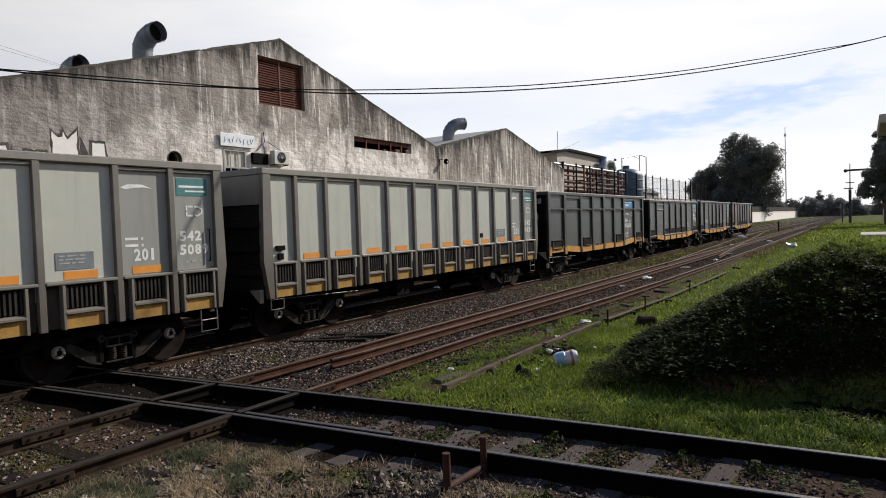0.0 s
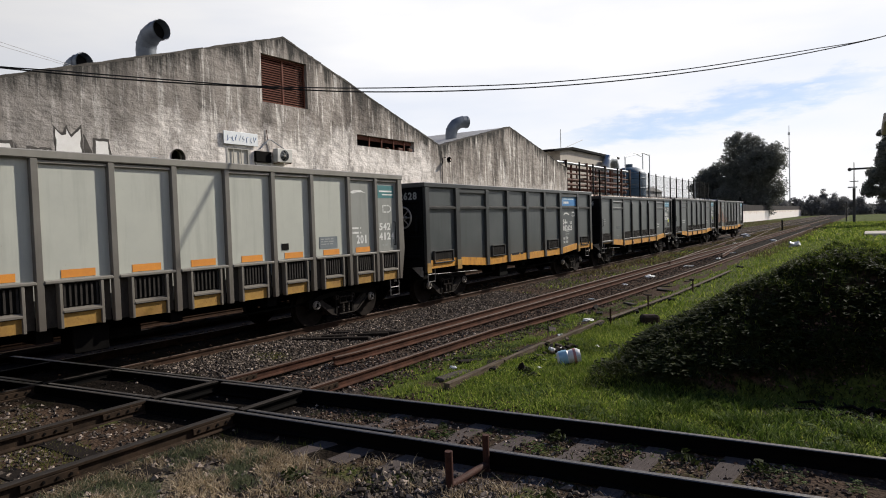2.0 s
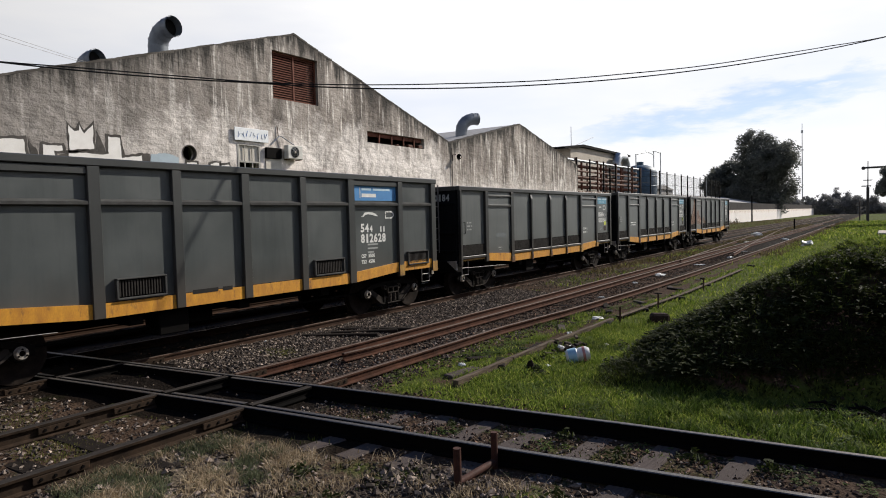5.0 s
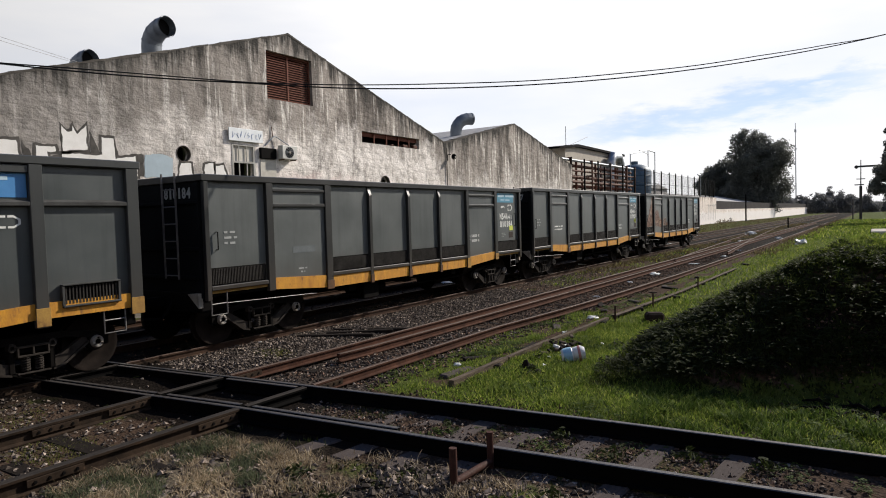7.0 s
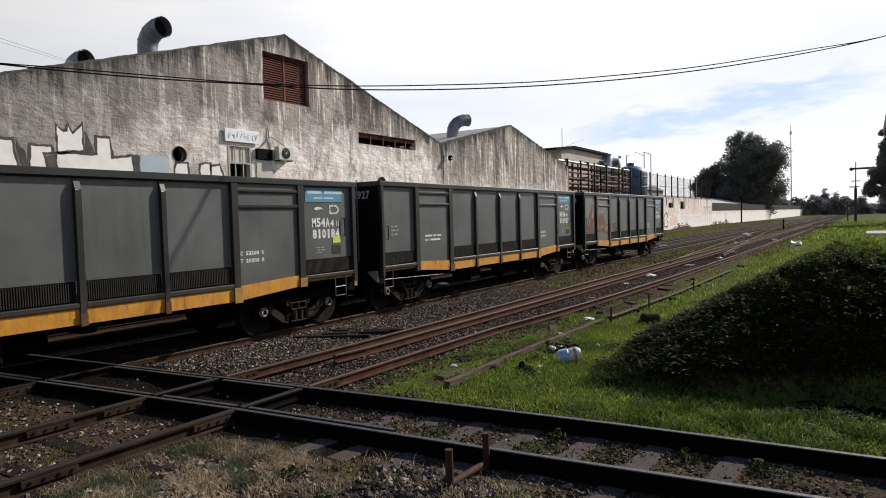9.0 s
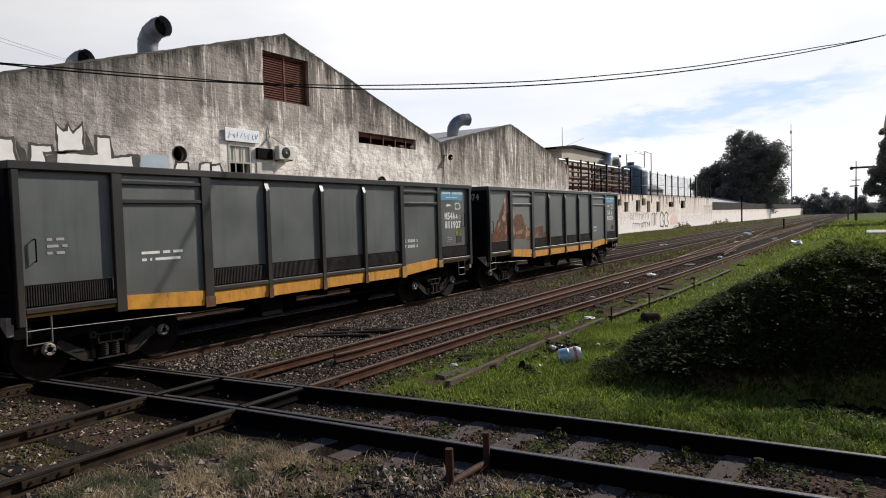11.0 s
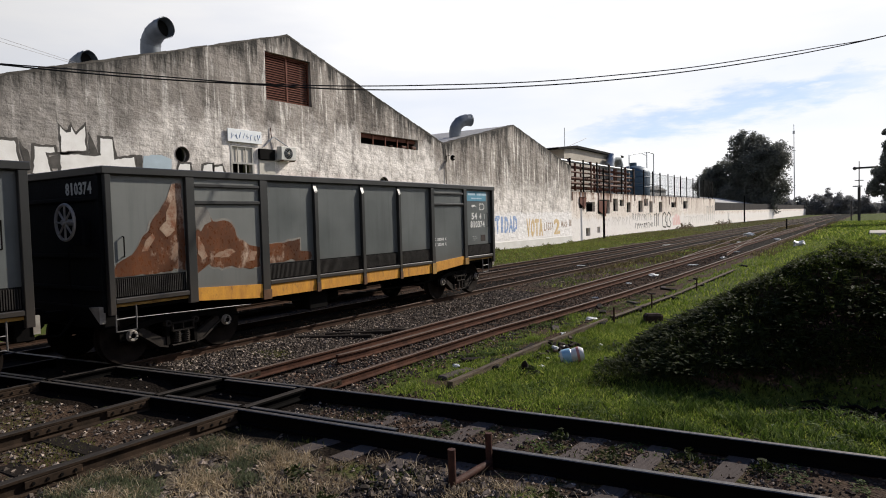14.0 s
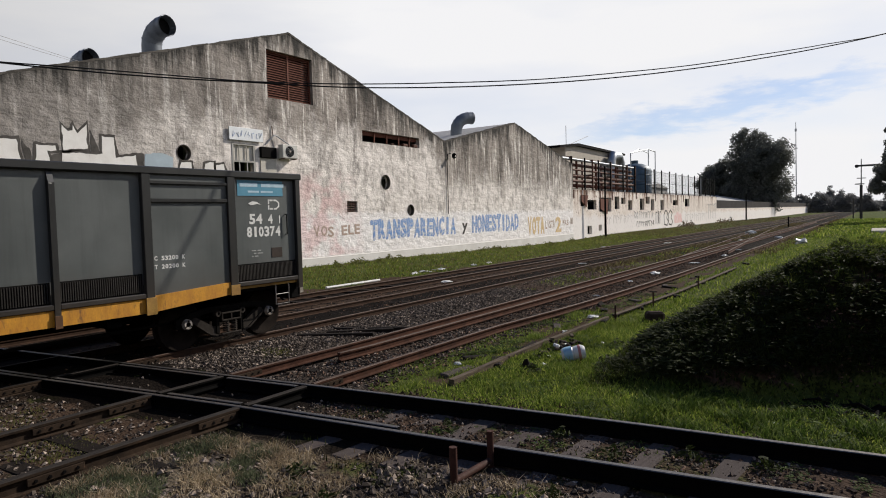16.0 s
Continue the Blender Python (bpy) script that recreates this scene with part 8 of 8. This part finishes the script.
def rust_patch(w, outline, y, label="bare rusted patch where paint has burnt off"):
    c = Vector((sum(p[0] for p in outline) / len(outline), sum(p[1] for p in outline) / len(outline)))
    lo, hi = min(p[0] for p in outline), max(p[0] for p in outline)
    rim, core = [], []
    for (xa, za), (xb, zb) in zip(outline, outline[1:] + outline[:1]):
        n = max(int(math.hypot(xb - xa, zb - za) / 0.07), 1)
        for k in range(n):
            p = Vector((xa + (xb - xa) * k / n, za + (zb - za) * k / n))
            d = (p - c).normalized()
            e = 0.1 * noise.noise((p.x * 4, p.y * 4, 3.0)) + 0.045 * noise.noise((p.x * 13, p.y * 13, 8.0))
            for out, grow in ((rim, 0.045), (core, 0.0)):
                q = p + d * (e + grow)
                out.append((min(max(q.x, lo), hi), max(q.y, min(p[1] for p in outline))))
    part("scuff", Build().prism(rim, y - 0.003, y - 0.001), M_SCUFF, w, "scuffed pale edge of bare primer")
    part("rust_patch", Build().prism(core, y - 0.007, y - 0.004), M_RUST, w, label)


def burnt_patch(w, outline, y):
    """Paler scorched metal inside a rusted patch."""
    n = len(outline)
    ring = []
    for i in range(n):
        (xa, za), (xb, zb) = outline[i], outline[(i + 1) % n]
        for k in range(5):
            u = k / 5
            p = Vector((xa + (xb - xa) * u, za + (zb - za) * u))
            ring.append((p.x + 0.035 * noise.noise((p.x * 9, p.y * 9, 2.0)), p.y + 0.035 * noise.noise((p.x * 9, p.y * 9, 6.0))))
    part("burnt_patch", Build().prism(ring, y - 0.0095, y - 0.0072), M_SCORCH, w, "pale scorched metal within the rust")


PATCH_1 = [(0.12, 1.57), (0.2, 1.8), (0.48, 1.94), (0.84, 2.44), (1.14, 2.84), (1.27, 3.16), (1.44, 3.14), (1.49, 2.62), (1.49, 1.57)]
PATCH_2 = [(1.7, 2.78), (1.93, 2.7), (2.11, 2.44), (2.52, 2.44), (2.64, 2.17), (2.92, 1.97), (3.2, 1.92), (3.2, 1.53), (2.82, 1.51), (2.48, 1.61), (2.27, 1.58), (1.94, 1.64), (1.7, 1.5)]
PATCH_3 = [(3.43, 1.57), (4.7, 1.57), (4.7, 1.74), (4.4, 1.78), (4.33, 2.02), (3.85, 1.99), (3.43, 1.96)]


def build_train():
    wagons = []

    def place(w, x0, *gear):
        running_gear(w, *gear)
        wagons.append((w, x0))
    for x0, number in ((-5.08, "5089"), (9.35, "4124")):
        g = grey_wagon()
        lettering(g, "201", 11.55, 1.9, 0.2, width=0.42)
        lettering(g, "542", 12.45, 2.2, 0.18, width=0.48)
        lettering(g, number, 12.44, 1.95, 0.18, width=0.64)
        stencil_rows(g, 12.56, 1.78, 0.07, ("# ## #",), PLATE - 0.001, M_FADED)
        place(g, x0, 11.34, 12.82, 0.18)
    d1 = ledge_wagon()
    tagged(d1, "dark slate gondola wagon with a ledge and hand brake wheel")
    part("name_plate", Build().box(9.8, 11.44, PLATE - 0.01, PLATE - 0.003, 2.86, 3.27), M_BLUE_BRIGHT, d1, "bright blue plate with white bars")
    part("bar", Build().box(10.03, 10.05, PLATE - 0.014, PLATE - 0.011, 2.92, 3.18), M_WHITE, d1)
    stencil_rows(d1, 10.1, 3.1, 0.075, ("###### ###########",), PLATE - 0.0105, M_PLATE_WHITE)
    stencil_rows(d1, 10.1, 2.93, 0.115, ("######",), PLATE - 0.0105, M_WHITE)
    part("emblem", Build().prism([(10.06, 2.47), (10.14, 2.5), (10.2, 2.57), (10.38, 2.58), (10.5, 2.57), (10.6, 2.54), (10.72, 2.47), (10.58, 2.49), (10.48, 2.51), (10.32, 2.53), (10.22, 2.51), (10.16, 2.47)], PLATE - 0.008, PLATE - 0.003), M_WHITE, d1)
    stencil_d(d1, 10.99, 2.41, 0.35, 0.19)
    lettering(d1, "54", 10.04, 2.1, 0.2, width=0.32)
    lettering(d1, "4", 10.37, 2.1, 0.15, width=0.13)
    lettering(d1, "11", 10.75, 2.09, 0.13, width=0.25)
    lettering(d1, "812628", 10.04, 1.84, 0.21, width=0.97)
    stencil_rows(d1, 10.28, 1.76, 0.05, ("##########", "##########", "######"), PLATE - 0.001, M_FADED)
    for z, row in ((1.47, "C57 550K"), (1.33, "T22 450K")):
        lettering(d1, row, 10.04, z, 0.085, width=0.52)
    stencil_rows(d1, 5.3, 1.1, 0.1, ("####### ###",), PLATE - 0.05, M_GRILLE)
    end_lettering(d1, "812628", -0.22, 3.02, 0.2, 0.96)
    place(d1, 23.8, 11.52, 12.5)
    full = (("M54A", 11.63, 0.2, 0.59), ("4", 12.23, 0.15, 0.13), ("II", 12.43, 0.12, 0.12))
    worn_off = (("54", 11.71, 0.2, 0.36), ("4", 12.2, 0.18, 0.14), ("I", 12.5, 0.16, 0.1))
    for x0, klass, number, ladder, top in ((38.25, full, "810184", True, 3.33), (52.3, full, "811927", True, 3.4), (66.5, worn_off, "810374", False, 3.4)):
        w = slate_wagon(top, ladder, None if ladder else M_SLATE_PALE)
        slate_marks(w, klass, number, 3.4 - top)
        end_lettering(w, number, -0.25, top - 0.43, 0.2, 0.84)
        if number == "810184":
            part("smear", Build().box(2.23, 2.9, PLATE - 0.034, PLATE - 0.0315, 1.72, 1.86), M_SMEAR, w, "overpainted pale smear on the door")
            stencil_rows(w, 2.38, 1.36, 0.04, ("##### ##", "  ## #"), PLATE - 0.03, M_FADED)
            part("sticker", Build().box(12.3, 12.56, PLATE - 0.008, PLATE - 0.003, 1.9, 2.06), M_LIME, w, "lime yellow sticker")
            tagged(w, "slate gondola wagon with end ladder and lime sticker")
        elif number == "811927":
            tagged(w, "slate gondola wagon with end ladder and yellow sill")
            stencil_rows(w, 2.0, 1.9, 0.062, ("####### ### ####", "## # ##########"), PLATE - 0.031)
            for r, spread in ((0.05, 50), (0.09, 55), (0.135, 60)):
                for side in (0, 180):
                    arc = [(12.35 + r * math.cos(radians(side - spread + spread * k / 4)), PLATE - 0.006, 1.97 + r * math.sin(radians(side - spread + spread * k / 4))) for k in range(9)]
                    part("sticker", Build().tube(arc, 0.009, 5), M_LIME, w, "yellow curved mark")
        else:
            tagged(w, "slate gondola wagon with large rusted patches, last of train")
            rust_patch(w, PATCH_1, PLATE)
            rust_patch(w, PATCH_2, PLATE - 0.03)
            part("scuff", Build().prism([(1.69, 2.35), (1.82, 2.28), (1.9, 2.4), (2.05, 2.46), (2.02, 2.62), (1.9, 2.78), (1.69, 2.86)], PLATE - 0.04, PLATE - 0.0375), M_SCUFF, w, "pale scuffed primer beside the rust")
            rust_patch(w, PATCH_3, PLATE)
            for y, outline in ((PLATE, [(0.98, 2.35), (1.12, 2.5), (1.2, 2.78), (1.32, 2.9), (1.36, 2.6), (1.28, 2.3), (1.12, 2.2)]), (PLATE, [(0.62, 1.95), (0.75, 1.98), (0.9, 2.2), (0.84, 2.28), (0.7, 2.12)]), (PLATE, [(1.2, 1.78), (1.34, 1.85), (1.36, 2.1), (1.24, 2.02)]),
                               (PLATE - 0.03, [(1.74, 2.2), (1.84, 2.05), (1.92, 1.8), (1.82, 1.74), (1.74, 1.88)]), (PLATE - 0.03, [(2.05, 1.78), (2.4, 1.76), (2.6, 1.86), (2.45, 1.92), (2.2, 1.88)]), (PLATE - 0.03, [(2.8, 1.62), (3.05, 1.66), (3.12, 1.82), (2.95, 1.86)])):
                burnt_patch(w, outline, y)
        place(w, x0)
    return wagons


M_SMEAR = worn("overpainted_smear", (0.15, 0.165, 0.168), (0.1, 0.112, 0.114), 0.6, 0, 3.0, bump_strength=0)
M_LIME = worn("lime_sticker", (0.6, 0.65, 0.1), (0.5, 0.55, 0.1), 0.6, 0, 8.0, bump_strength=0)
TRAIN = build_train()


def rolled(t):
    """Metres that the train has rolled since the start."""
    u = t / 16
    return -0.08 * max(0.0, 1 - t) + 67.942 * u + 10.1243 * u ** 2 - 17.9758 * u ** 3 + 9.2675 * u ** 4


def motions():
    for w, x0 in TRAIN:
        walk(w, [(t, pose(x0 - rolled(t), RAIL_MID, 0)) for t in range(17)])
        for ws in [o for o in w.children if o.name.startswith("wheelset")]:
            place = ws.matrix_basis.translation.copy()
            rows = []
            for k in range(129):
                t = k * 0.125
                rows.append((t, pose(*place, 0, -math.degrees(rolled(t) / 0.47), 0)))
            walk(ws, rows)


motions()
